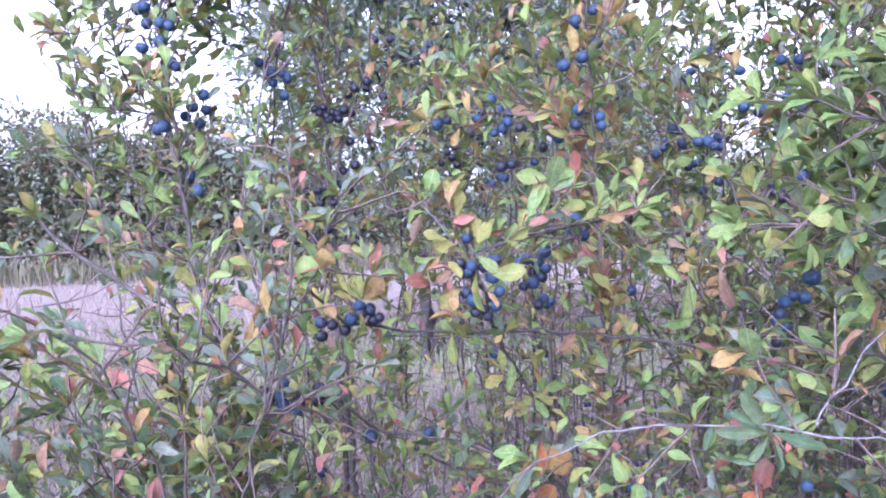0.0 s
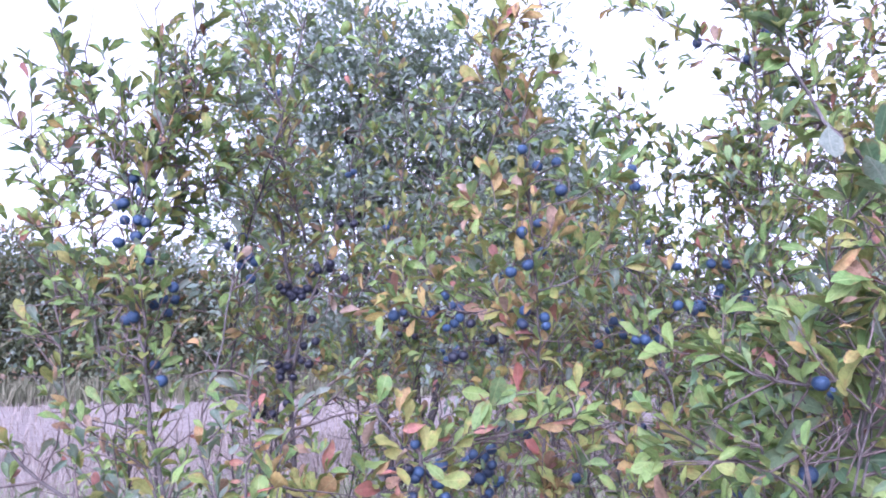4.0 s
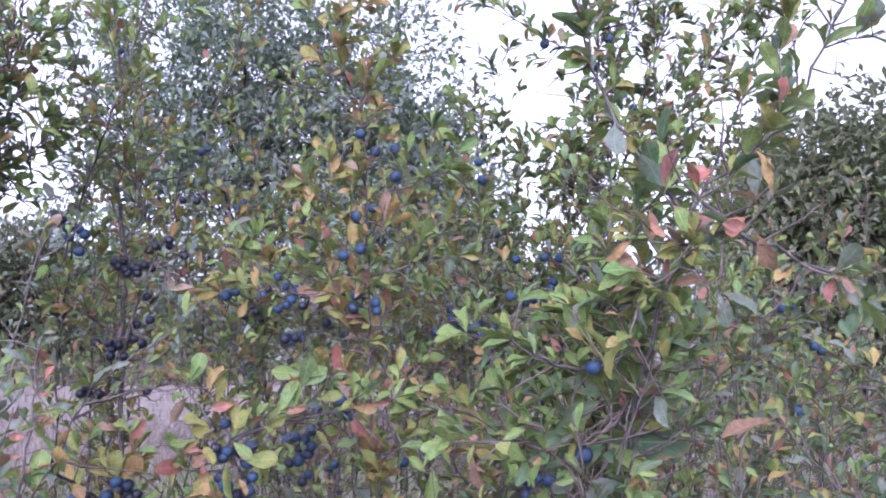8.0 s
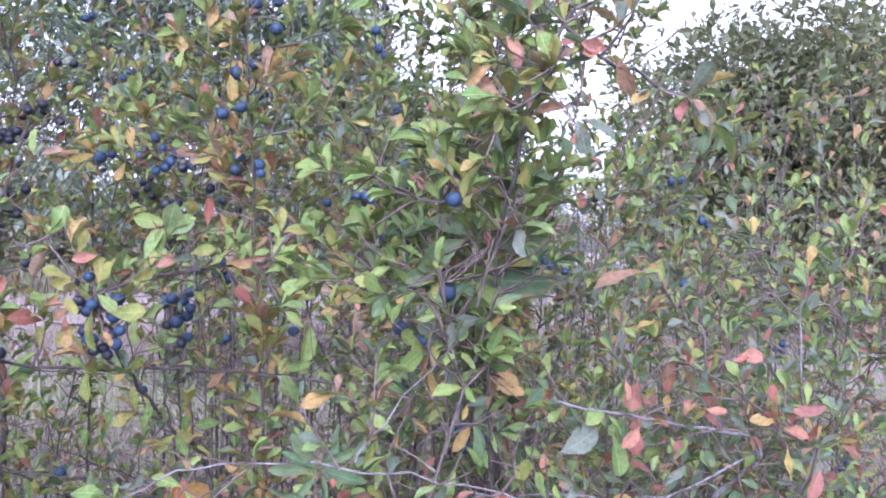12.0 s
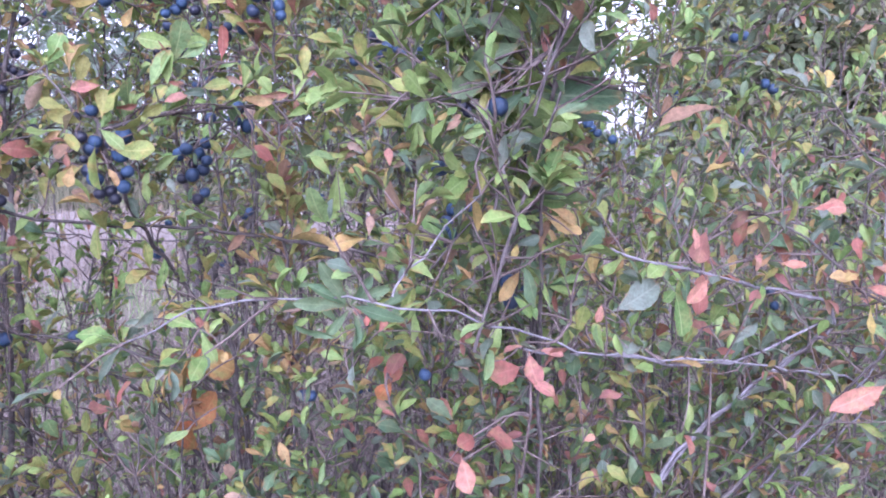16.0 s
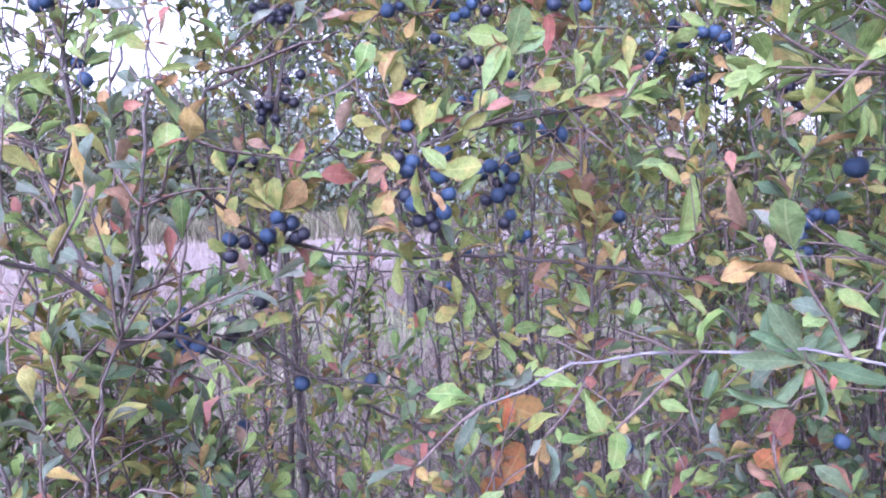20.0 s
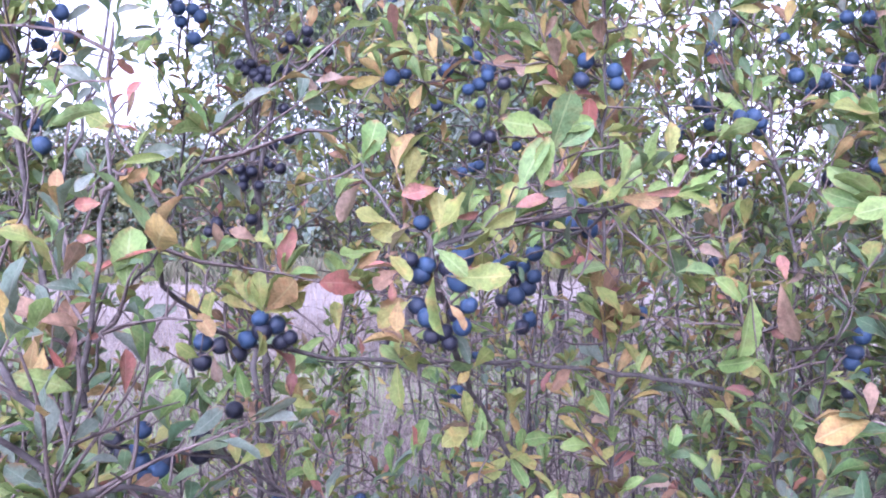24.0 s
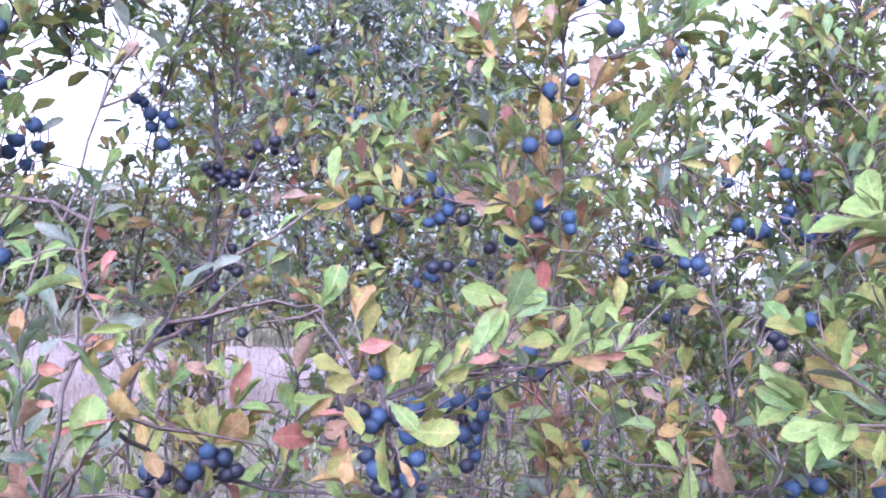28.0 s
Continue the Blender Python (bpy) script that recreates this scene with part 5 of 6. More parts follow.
right_fork.leaf((0.342, 0.560, 1.323), (0.299, 0.563, 1.305), 'deep', 0.9)
right_fork.leaf((0.347, 0.560, 1.327), (0.316, 0.554, 1.341), 'deep', 0.9)
right_fork.leaf((0.327, 0.560, 1.304), (0.294, 0.563, 1.287), 'deep', 0.9)
right_fork.leaf((0.346, 0.560, 1.290), (0.323, 0.564, 1.267), 'deep', 0.9)
right_fork.leaf((0.349, 0.560, 1.290), (0.381, 0.560, 1.266), 'green', 0.9)
right_fork.leaf((0.351, 0.560, 1.292), (0.419, 0.566, 1.283), 'deep', 0.8)
right_fork.leaf((0.349, 0.560, 1.295), (0.409, 0.565, 1.302), 'green', 0.9)
right_fork.leaf((0.344, 0.560, 1.285), (0.355, 0.557, 1.258), 'deep', 0.9)
right_fork.leaf((0.358, 0.600, 1.295), (0.345, 0.598, 1.326), 'deep', 0.9)
right_fork.leaf((0.358, 0.600, 1.295), (0.326, 0.591, 1.314), 'deep', 0.9)
right_fork.leaf((0.363, 0.600, 1.295), (0.395, 0.603, 1.285), 'deep', 0.8)
right_fork.leaf((0.361, 0.600, 1.293), (0.380, 0.605, 1.316), 'green', 0.8)
right_fork.leaf((0.363, 0.600, 1.289), (0.426, 0.597, 1.264), 'deep', 0.6)
right_fork.leaf((0.361, 0.600, 1.291), (0.412, 0.600, 1.303), 'deep', 0.8)
right_fork.leaf((0.356, 0.600, 1.284), (0.339, 0.601, 1.258), 'deep', 0.9)
right_fork.leaf((0.356, 0.600, 1.284), (0.321, 0.601, 1.279), 'deep', 0.8)
right_fork.leaf((0.365, 0.600, 1.284), (0.386, 0.591, 1.259), 'green', 0.7)
right_fork.leaf((0.366, 0.600, 1.361), (0.392, 0.602, 1.376), 'deep', 0.9)
right_fork.leaf((0.364, 0.600, 1.353), (0.340, 0.598, 1.368), 'deep', 0.9)
right_fork.leaf((0.366, 0.600, 1.349), (0.410, 0.600, 1.351), 'deep', 0.7)
right_fork.leaf((0.364, 0.600, 1.344), (0.336, 0.596, 1.330), 'deep', 0.8)
right_fork.leaf((0.373, 0.600, 1.347), (0.384, 0.599, 1.343), 'coral', 1.3)
right_fork.leaf((0.463, 0.600, 1.368), (0.472, 0.602, 1.355), 'coral', 1.3)
right_fork.leaf((0.380, 0.600, 1.272), (0.364, 0.599, 1.250), 'grey', 1.3)
right_fork.leaf((0.334, 0.600, 1.245), (0.312, 0.601, 1.249), 'grey', 1.1)
right_fork.leaf((0.344, 0.600, 1.210), (0.334, 0.588, 1.194), 'grey', 1.1)
right_fork.leaf((0.313, 0.600, 1.193), (0.306, 0.591, 1.215), 'grey', 1.1)
right_fork.leaf((0.386, 0.600, 1.206), (0.409, 0.596, 1.197), 'yellow', 0.9)
right_fork.leaf((0.382, 0.600, 1.201), (0.408, 0.600, 1.183), 'yellow', 0.9)
right_fork.leaf((0.359, 0.600, 1.179), (0.354, 0.592, 1.169), 'yellow', 0.9)

low_right_shrub = Shrub('low blackthorn tangle with silvery branches and red leaves', (0.6, 0.8, 0), 107, mix='turning', size=0.0224, lush=1.15)
low_right_shrub.bough([(0.600, 0.800, 0.000), (0.700, 0.800, 0.500), (0.760, 0.780, 0.850), (0.823, 0.740, 0.995), (0.595, 0.640, 1.064), (0.434, 0.600, 1.088), (0.325, 0.555, 1.127), (0.274, 0.545, 1.140), (0.240, 0.545, 1.145), (0.180, 0.580, 1.143), (0.130, 0.610, 1.135), (0.106, 0.620, 1.124), (0.067, 0.640, 1.103)], 0.0028, 0.001, every=0.068, length=0.054, start=0.7, leafy=0.092, airy=True, label='silvery weathered branch', mix='grey', per=1, bark=PALE_BARK)
low_right_shrub.bough([(0.251, 0.545, 1.149), (0.260, 0.545, 1.163), (0.273, 0.550, 1.178), (0.317, 0.560, 1.218)], 0.0016, 0.0008, every=0.054, length=0.045, start=0.2, leafy=0.038, mix='grey', per=1, bark=PALE_BARK)
low_right_shrub.bough([(0.600, 0.800, 0.600), (0.600, 0.780, 0.900), (0.754, 0.720, 1.081), (0.668, 0.700, 1.119), (0.589, 0.680, 1.141), (0.505, 0.670, 1.156), (0.471, 0.670, 1.167)], 0.0045, 0.0018, every=0.034, length=0.063, start=0.3, leafy=0.031, mix='red', per=1, bark=PALE_BARK)
low_right_shrub.bough([(0.600, 0.790, 0.700), (0.590, 0.760, 0.920), (0.747, 0.720, 1.076), (0.657, 0.700, 1.061), (0.592, 0.690, 1.051), (0.513, 0.680, 1.062), (0.403, 0.660, 1.079), (0.368, 0.650, 1.084)], 0.004, 0.0014, every=0.034, length=0.063, start=0.35, leafy=0.031, mix='red', per=1, bark=PALE_BARK)
low_right_shrub.bough([(0.600, 0.800, 0.800), (0.771, 0.660, 1.069), (0.734, 0.660, 1.126), (0.690, 0.660, 1.164), (0.621, 0.660, 1.199)], 0.0034, 0.0014, every=0.041, length=0.054, start=0.4, leafy=0.031, mix='red', per=1)
low_right_shrub.bough([(0.600, 0.800, 0.750), (0.784, 0.680, 1.056), (0.788, 0.690, 1.117), (0.786, 0.690, 1.168), (0.791, 0.700, 1.244)], 0.003, 0.0012, every=0.034, length=0.063, start=0.3, leafy=0.031, mix='grey', bark=PALE_BARK)
low_right_shrub.bough([(0.600, 0.800, 0.300), (0.580, 0.800, 0.700), (0.934, 0.800, 1.175), (0.894, 0.840, 1.262), (0.861, 0.880, 1.338)], 0.0034, 0.0012, every=0.02, length=0.081, start=0.45, leafy=0.02, mix='grey')
low_right_shrub.bough([(0.600, 0.800, 0.300), (0.580, 0.800, 0.700), (0.952, 0.780, 1.133), (0.987, 0.800, 1.234), (0.986, 0.840, 1.340)], 0.0034, 0.0012, every=0.02, length=0.081, start=0.45, leafy=0.02, mix='green')
low_right_shrub.bough([(0.600, 0.800, 0.300), (0.580, 0.800, 0.700), (0.821, 0.800, 1.091), (0.773, 0.840, 1.188), (0.741, 0.900, 1.259)], 0.0034, 0.0012, every=0.02, length=0.081, start=0.45, leafy=0.02, mix='turning')
low_right_shrub.bough([(0.600, 0.800, 0.300), (0.580, 0.800, 0.700), (0.699, 0.800, 1.055), (0.658, 0.840, 1.133), (0.657, 0.900, 1.198)], 0.0034, 0.0012, every=0.02, length=0.081, start=0.45, leafy=0.02, mix='turning')
low_right_shrub.bough([(0.600, 0.800, 0.300), (0.580, 0.800, 0.700), (0.594, 0.820, 1.029), (0.558, 0.860, 1.105), (0.535, 0.900, 1.171)], 0.0034, 0.0012, every=0.02, length=0.081, start=0.45, leafy=0.02, mix='yellow')
low_right_shrub.bough([(0.600, 0.800, 0.300), (0.580, 0.800, 0.700), (0.930, 0.720, 1.035), (0.955, 0.720, 1.102), (0.982, 0.740, 1.197)], 0.0034, 0.0012, every=0.02, length=0.081, start=0.45, leafy=0.02, mix='red')
low_right_shrub.bough([(0.600, 0.800, 0.200), (0.500, 0.820, 0.500), (0.378, 0.840, 0.835), (0.376, 0.800, 0.927), (0.396, 0.760, 0.986)], 0.0034, 0.0012, every=0.02, length=0.081, start=0.5, leafy=0.02, mix='red')
low_right_shrub.bough([(0.600, 0.800, 0.100), (0.400, 0.860, 0.400), (0.237, 0.900, 0.803), (0.235, 0.880, 0.891), (0.257, 0.860, 0.961), (0.266, 0.840, 1.039)], 0.0034, 0.0012, every=0.02, length=0.081, start=0.5, leafy=0.02, mix='turning')
low_right_shrub.leaf((0.387, 0.640, 1.081), (0.390, 0.640, 1.056), 'coral', 1.3)
low_right_shrub.leaf((0.380, 0.640, 1.089), (0.364, 0.639, 1.088), 'coral', 1.0)
low_right_shrub.leaf((0.397, 0.640, 1.085), (0.413, 0.629, 1.084), 'coral', 0.9)
low_right_shrub.leaf((0.451, 0.640, 1.122), (0.447, 0.636, 1.108), 'coral', 1.0)
low_right_shrub.leaf((0.552, 0.640, 1.142), (0.534, 0.632, 1.124), 'coral', 1.2)
low_right_shrub.leaf((0.748, 0.640, 1.035), (0.694, 0.629, 1.020), 'coral', 0.8)
low_right_shrub.leaf((0.536, 0.640, 1.188), (0.536, 0.630, 1.171), 'coral', 1.0)
low_right_shrub.leaf((0.627, 0.640, 1.156), (0.647, 0.634, 1.151), 'coral', 0.9)
low_right_shrub.leaf((0.658, 0.640, 1.205), (0.672, 0.631, 1.206), 'coral', 0.9)
low_right_shrub.leaf((0.724, 0.640, 1.154), (0.761, 0.631, 1.147), 'red', 0.8)
low_right_shrub.leaf((0.768, 0.640, 1.087), (0.749, 0.629, 1.058), 'red', 1.0)
low_right_shrub.leaf((0.727, 0.640, 1.111), (0.719, 0.636, 1.079), 'yellow', 0.8)
low_right_shrub.leaf((0.629, 0.640, 1.185), (0.618, 0.635, 1.201), 'grey', 1.2)
low_right_shrub.leaf((0.259, 0.640, 1.106), (0.266, 0.639, 1.117), 'coral', 1.0)
low_right_shrub.leaf((0.439, 0.640, 1.003), (0.449, 0.639, 1.008), 'coral', 1.2)
low_right_shrub.leaf((0.613, 0.670, 1.201), (0.583, 0.665, 1.190), 'rust', 0.84)
low_right_shrub.leaf((0.619, 0.670, 1.195), (0.636, 0.672, 1.171), 'rust', 0.91)
low_right_shrub.leaf((0.610, 0.670, 1.195), (0.595, 0.663, 1.173), 'rust', 0.91)
low_right_shrub.leaf((0.584, 0.670, 1.174), (0.585, 0.667, 1.158), 'rust', 0.63)
low_right_shrub.leaf((0.627, 0.670, 1.163), (0.611, 0.663, 1.148), 'coral', 1.0)
low_right_shrub.leaf((0.569, 0.670, 1.295), (0.518, 0.665, 1.288), 'brown', 0.7)
low_right_shrub.leaf((0.590, 0.670, 1.243), (0.560, 0.660, 1.238), 'yellow', 0.6)
low_right_shrub.leaf((0.482, 0.670, 1.113), (0.523, 0.673, 1.127), 'grey', 1.2)
low_right_shrub.leaf((0.539, 0.670, 1.127), (0.549, 0.665, 1.086), 'green', 1.1)
low_right_shrub.leaf((0.224, 0.560, 1.141), (0.203, 0.549, 1.170), 'deep', 0.56)
low_right_shrub.leaf((0.224, 0.560, 1.141), (0.196, 0.559, 1.156), 'deep', 0.56)
low_right_shrub.leaf((0.223, 0.560, 1.141), (0.187, 0.550, 1.145), 'deep', 0.50)
low_right_shrub.leaf((0.227, 0.560, 1.141), (0.260, 0.558, 1.126), 'deep', 0.56)
low_right_shrub.leaf((0.226, 0.560, 1.138), (0.230, 0.554, 1.114), 'deep', 0.56)
low_right_shrub.leaf((0.227, 0.560, 1.144), (0.252, 0.558, 1.154), 'deep', 0.56)
low_right_shrub.leaf((0.224, 0.560, 1.141), (0.241, 0.565, 1.162), 'deep', 0.56)
low_right_shrub.leaf((0.223, 0.560, 1.138), (0.209, 0.563, 1.118), 'deep', 0.62)
low_right_shrub.leaf((0.236, 0.560, 1.126), (0.236, 0.556, 1.133), 'coral', 1.2)
low_right_shrub.leaf((0.216, 0.560, 1.119), (0.186, 0.563, 1.125), 'deep', 0.43)
low_right_shrub.leaf((0.212, 0.600, 1.092), (0.223, 0.600, 1.091), 'rust', 0.70)
low_right_shrub.leaf((0.124, 0.600, 1.121), (0.125, 0.595, 1.131), 'coral', 1.1)
low_right_shrub.leaf((0.141, 0.600, 1.103), (0.140, 0.591, 1.098), 'yellow', 1.3)
low_right_shrub.leaf((0.080, 0.600, 1.123), (0.094, 0.599, 1.132), 'grey', 1.1)
low_right_shrub.leaf((0.074, 0.600, 1.126), (0.084, 0.598, 1.129), 'grey', 1.0)

mid_right_shrub = Shrub('blackthorn shrub with dull green leaves and paired sloes', (0.42, 1.06, 0), 108, mix='green', size=0.0232, lush=1.0)
mid_right_shrub.bough([(0.420, 1.060, 0.000), (0.420, 1.060, 0.600), (0.376, 1.050, 1.003), (0.383, 1.030, 1.119), (0.393, 1.040, 1.228), (0.386, 1.050, 1.311), (0.374, 1.060, 1.396), (0.365, 1.080, 1.479)], 0.007, 0.0018, every=0.024, length=0.09, start=0.5, leafy=0.023)
mid_right_shrub.bough([(0.383, 1.030, 1.163), (0.400, 0.980, 1.175), (0.414, 0.950, 1.203), (0.441, 0.930, 1.234)], 0.003, 0.001, every=0.024, length=0.063, start=0.1, leafy=0.023)
mid_right_shrub.bough([(0.386, 1.050, 1.322), (0.348, 1.040, 1.371), (0.332, 1.100, 1.408), (0.294, 1.130, 1.413)], 0.003, 0.001, every=0.024, length=0.063, start=0.1, leafy=0.023)
mid_right_shrub.bough([(0.387, 1.040, 1.239), (0.340, 1.060, 1.266), (0.301, 1.080, 1.272), (0.254, 1.080, 1.261)], 0.003, 0.001, every=0.024, length=0.072, start=0.1, leafy=0.02, mix='yellow')
mid_right_shrub.bough([(0.385, 1.040, 1.195), (0.331, 1.000, 1.178), (0.307, 0.980, 1.211), (0.301, 0.980, 1.252)], 0.003, 0.001, every=0.024, length=0.072, start=0.1, leafy=0.02, mix='yellow')
mid_right_shrub.bough([(0.377, 1.040, 1.051), (0.411, 0.980, 1.088), (0.444, 0.950, 1.134)], 0.003, 0.001, every=0.02, length=0.081, start=0.1, leafy=0.02, mix='green')
mid_right_shrub.bough([(0.384, 1.040, 1.283), (0.438, 1.050, 1.328), (0.483, 1.070, 1.398), (0.501, 1.080, 1.469)], 0.0035, 0.001, every=0.02, length=0.081, start=0.1, leafy=0.02, mix='green')
mid_right_shrub.bough([(0.420, 1.060, 0.600), (0.383, 0.980, 1.027), (0.365, 0.940, 1.126), (0.355, 0.900, 1.189), (0.371, 0.880, 1.247)], 0.003, 0.001, every=0.027, length=0.063, start=0.4, leafy=0.023, mix='turning')
mid_right_shrub.fruit((0.333, 1.030, 1.388), (0.346, 1.030, 1.388), (0.353, 1.030, 1.382))
mid_right_shrub.fruit((0.395, 0.930, 1.189), (0.404, 0.930, 1.196), (0.419, 0.930, 1.193), radius=0.0076)
mid_right_shrub.fruit((0.389, 0.930, 1.175), (0.395, 0.930, 1.160), (0.386, 0.930, 1.166), radius=0.007, leaves=0)
mid_right_shrub.fruit((0.384, 0.930, 1.142), radius=0.006, leaves=0, dark=True)
mid_right_shrub.fruit((0.256, 1.100, 1.194))
mid_right_shrub.fruit((0.465, 1.100, 1.319), (0.475, 1.100, 1.315), leaves=1)
mid_right_shrub.fruit((0.492, 1.080, 1.431), (0.465, 1.080, 1.497), (0.489, 1.080, 1.496))
mid_right_shrub.fruit((0.442, 1.080, 1.434), (0.433, 1.080, 1.429), (0.412, 1.080, 1.437))
mid_right_shrub.fruit((0.451, 1.000, 1.339))
mid_right_shrub.fruit((0.236, 1.000, 0.953))
mid_right_shrub.fruit((0.227, 1.000, 0.954), leaves=1)
mid_right_shrub.fruit((0.331, 1.134, 1.417), (0.343, 1.144, 1.415), (0.348, 1.146, 1.397), radius=0.0075, leaves=1)
mid_right_shrub.fruit((0.377, 1.134, 1.398), (0.398, 1.145, 1.403), (0.400, 1.139, 1.390), (0.308, 1.142, 1.383), radius=0.0072, leaves=0)
mid_right_shrub.leaf((0.314, 0.897, 1.238), (0.312, 0.902, 1.259), 'coral', 0.9)
mid_right_shrub.leaf((0.316, 0.897, 1.236), (0.335, 0.902, 1.247), 'brown', 0.9)
mid_right_shrub.leaf((0.310, 0.897, 1.234), (0.319, 0.896, 1.186), 'brown', 0.75)
mid_right_shrub.leaf((0.284, 0.897, 1.218), (0.273, 0.891, 1.237), 'green', 0.9)
mid_right_shrub.leaf((0.244, 0.800, 1.233), (0.242, 0.804, 1.190), 'green', 1.0)
mid_right_shrub.leaf((0.248, 0.800, 1.191), (0.220, 0.788, 1.186), 'green', 0.8)
mid_right_shrub.leaf((0.237, 0.800, 1.229), (0.221, 0.790, 1.245), 'green', 0.9)

rear_stems = Shrub('rear blackthorn with thin bare grey stems below green tops', (0.24, 1.4, 0), 109, mix='green', near=False, size=0.022, lush=1.0)
rear_stems.bough([(0.200, 1.360, 0.000), (0.170, 1.320, 0.600), (0.161, 1.300, 0.937), (0.165, 1.280, 1.073), (0.171, 1.270, 1.145), (0.175, 1.260, 1.231), (0.180, 1.280, 1.323), (0.187, 1.300, 1.433)], 0.0075, 0.002, airy=True, every=0.034, length=0.081, start=0.75, leafy=0.031)
rear_stems.bough([(0.190, 1.340, 0.500), (0.172, 1.300, 1.025), (0.151, 1.280, 1.087), (0.127, 1.260, 1.175), (0.116, 1.250, 1.301), (0.110, 1.240, 1.389), (0.111, 1.220, 1.467)], 0.0062, 0.002, every=0.027, length=0.081, start=0.55, leafy=0.031)
rear_stems.bough([(0.240, 1.400, 0.000), (0.240, 1.330, 0.600), (0.228, 1.280, 0.788), (0.242, 1.250, 1.023), (0.245, 1.240, 1.135), (0.249, 1.240, 1.237), (0.246, 1.260, 1.344), (0.237, 1.280, 1.453)], 0.0062, 0.002, every=0.027, length=0.09, start=0.6, leafy=0.027)
rear_stems.bough([(0.300, 1.420, 0.000), (0.340, 1.400, 0.500), (0.416, 1.360, 0.976), (0.393, 1.350, 1.025), (0.336, 1.330, 1.121), (0.303, 1.320, 1.198), (0.288, 1.320, 1.302), (0.283, 1.330, 1.393)], 0.0062, 0.002, every=0.027, length=0.09, start=0.55, leafy=0.027)
rear_stems.bough([(0.340, 1.440, 0.000), (0.380, 1.420, 0.500), (0.452, 1.380, 0.986), (0.424, 1.370, 1.060), (0.388, 1.360, 1.148), (0.392, 1.360, 1.272), (0.408, 1.360, 1.404)], 0.0062, 0.002, every=0.027, length=0.09, start=0.55, leafy=0.027)
rear_stems.bough([(0.250, 1.300, 1.050), (0.197, 1.200, 1.114), (0.112, 1.150, 1.133), (0.001, 1.100, 1.139), (-0.074, 1.050, 1.154)], 0.0024, 0.001, every=0.054, length=0.054, start=0.2, leafy=0.038, mix='turning', per=1)
rear_stems.bough([(0.200, 1.360, 0.800), (0.110, 1.300, 0.879), (0.044, 1.250, 0.949), (-0.024, 1.200, 0.996), (-0.083, 1.150, 1.040)], 0.003, 0.001, every=0.034, length=0.072, start=0.2, leafy=0.031, mix='green', per=1)
rear_stems.bough([(-0.150, 1.300, 0.000), (-0.160, 1.290, 0.600), (-0.179, 1.280, 0.736), (-0.171, 1.276, 0.898), (-0.177, 1.280, 1.019), (-0.175, 1.280, 1.155)], 0.0095, 0.005, airy=True, every=0.041, length=0.072, start=0.8, leafy=0.046, per=1)
rear_stems.bough([(0.330, 1.360, 0.000), (0.340, 1.340, 0.600), (0.333, 1.330, 0.694), (0.371, 1.323, 0.822), (0.391, 1.320, 0.900), (0.427, 1.320, 0.994), (0.457, 1.330, 1.106)], 0.0055, 0.0015, every=0.034, length=0.081, start=0.5, leafy=0.031)
rear_stems.fruit((0.159, 1.260, 1.162), (0.166, 1.260, 1.168), leaves=1)
rear_stems.fruit((0.030, 1.500, 1.439), (0.025, 1.500, 1.420), (0.034, 1.500, 1.405), (0.004, 1.500, 1.410), (0.017, 1.500, 1.429), dark=True)
rear_stems.fruit((0.086, 1.500, 1.374), (0.114, 1.500, 1.380), leaves=1)
rear_stems.fruit((0.375, 1.340, 1.407), (0.381, 1.340, 1.417), leaves=1)
rear_stems.fruit((0.416, 1.340, 1.373), (0.436, 1.340, 1.382), (0.425, 1.340, 1.379), leaves=1)
rear_stems.fruit((0.465, 1.340, 1.346), (0.439, 1.340, 1.333), leaves=1)
rear_stems.fruit((0.426, 1.340, 1.238), leaves=1)
rear_stems.fruit((0.397, 1.300, 1.517), (0.405, 1.300, 1.512))
rear_stems.fruit((0.052, 1.300, 1.442), (0.108, 1.300, 1.445), (0.137, 1.300, 1.445))
rear_stems.fruit((0.088, 1.350, 1.361), (0.110, 1.350, 1.370), leaves=1)
rear_stems.fruit((0.182, 1.320, 1.377), (0.157, 1.320, 1.392), leaves=1)

rear_right_tall = Shrub('tall blackthorn with upright shoots against the sky', (0.6, 1.25, 0), 110, mix='green', near=False, size=0.0224, lush=1.5)
rear_right_tall.bough([(0.600, 1.250, 0.000), (0.600, 1.250, 0.600), (0.643, 1.250, 1.167), (0.616, 1.220, 1.339), (0.594, 1.180, 1.479), (0.573, 1.130, 1.612), (0.560, 1.100, 1.791), (0.565, 1.090, 1.979), (0.574, 1.090, 2.098)], 0.008, 0.0018, every=0.024, length=0.09, start=0.45, leafy=0.015)
rear_right_tall.bough([(0.563, 1.100, 1.801), (0.482, 1.110, 1.851), (0.429, 1.120, 1.885), (0.399, 1.130, 1.916)], 0.0024, 0.001, every=0.034, length=0.054, start=0.1, leafy=0.017)
rear_right_tall.bough([(0.594, 1.180, 1.479), (0.671, 1.180, 1.643), (0.710, 1.200, 1.830), (0.716, 1.220, 2.008)], 0.0045, 0.0012, every=0.02, length=0.099, start=0.1, leafy=0.015)
rear_right_tall.bough([(0.671, 1.180, 1.643), (0.773, 1.200, 1.803), (0.868, 1.220, 1.931), (0.967, 1.240, 2.012)], 0.003, 0.001, every=0.02, length=0.09, start=0.1, leafy=0.015)
rear_right_tall.bough([(0.573, 1.130, 1.594), (0.537, 1.200, 1.642), (0.508, 1.260, 1.683), (0.489, 1.300, 1.712)], 0.003, 0.001, every=0.02, length=0.081, start=0.1, leafy=0.017)
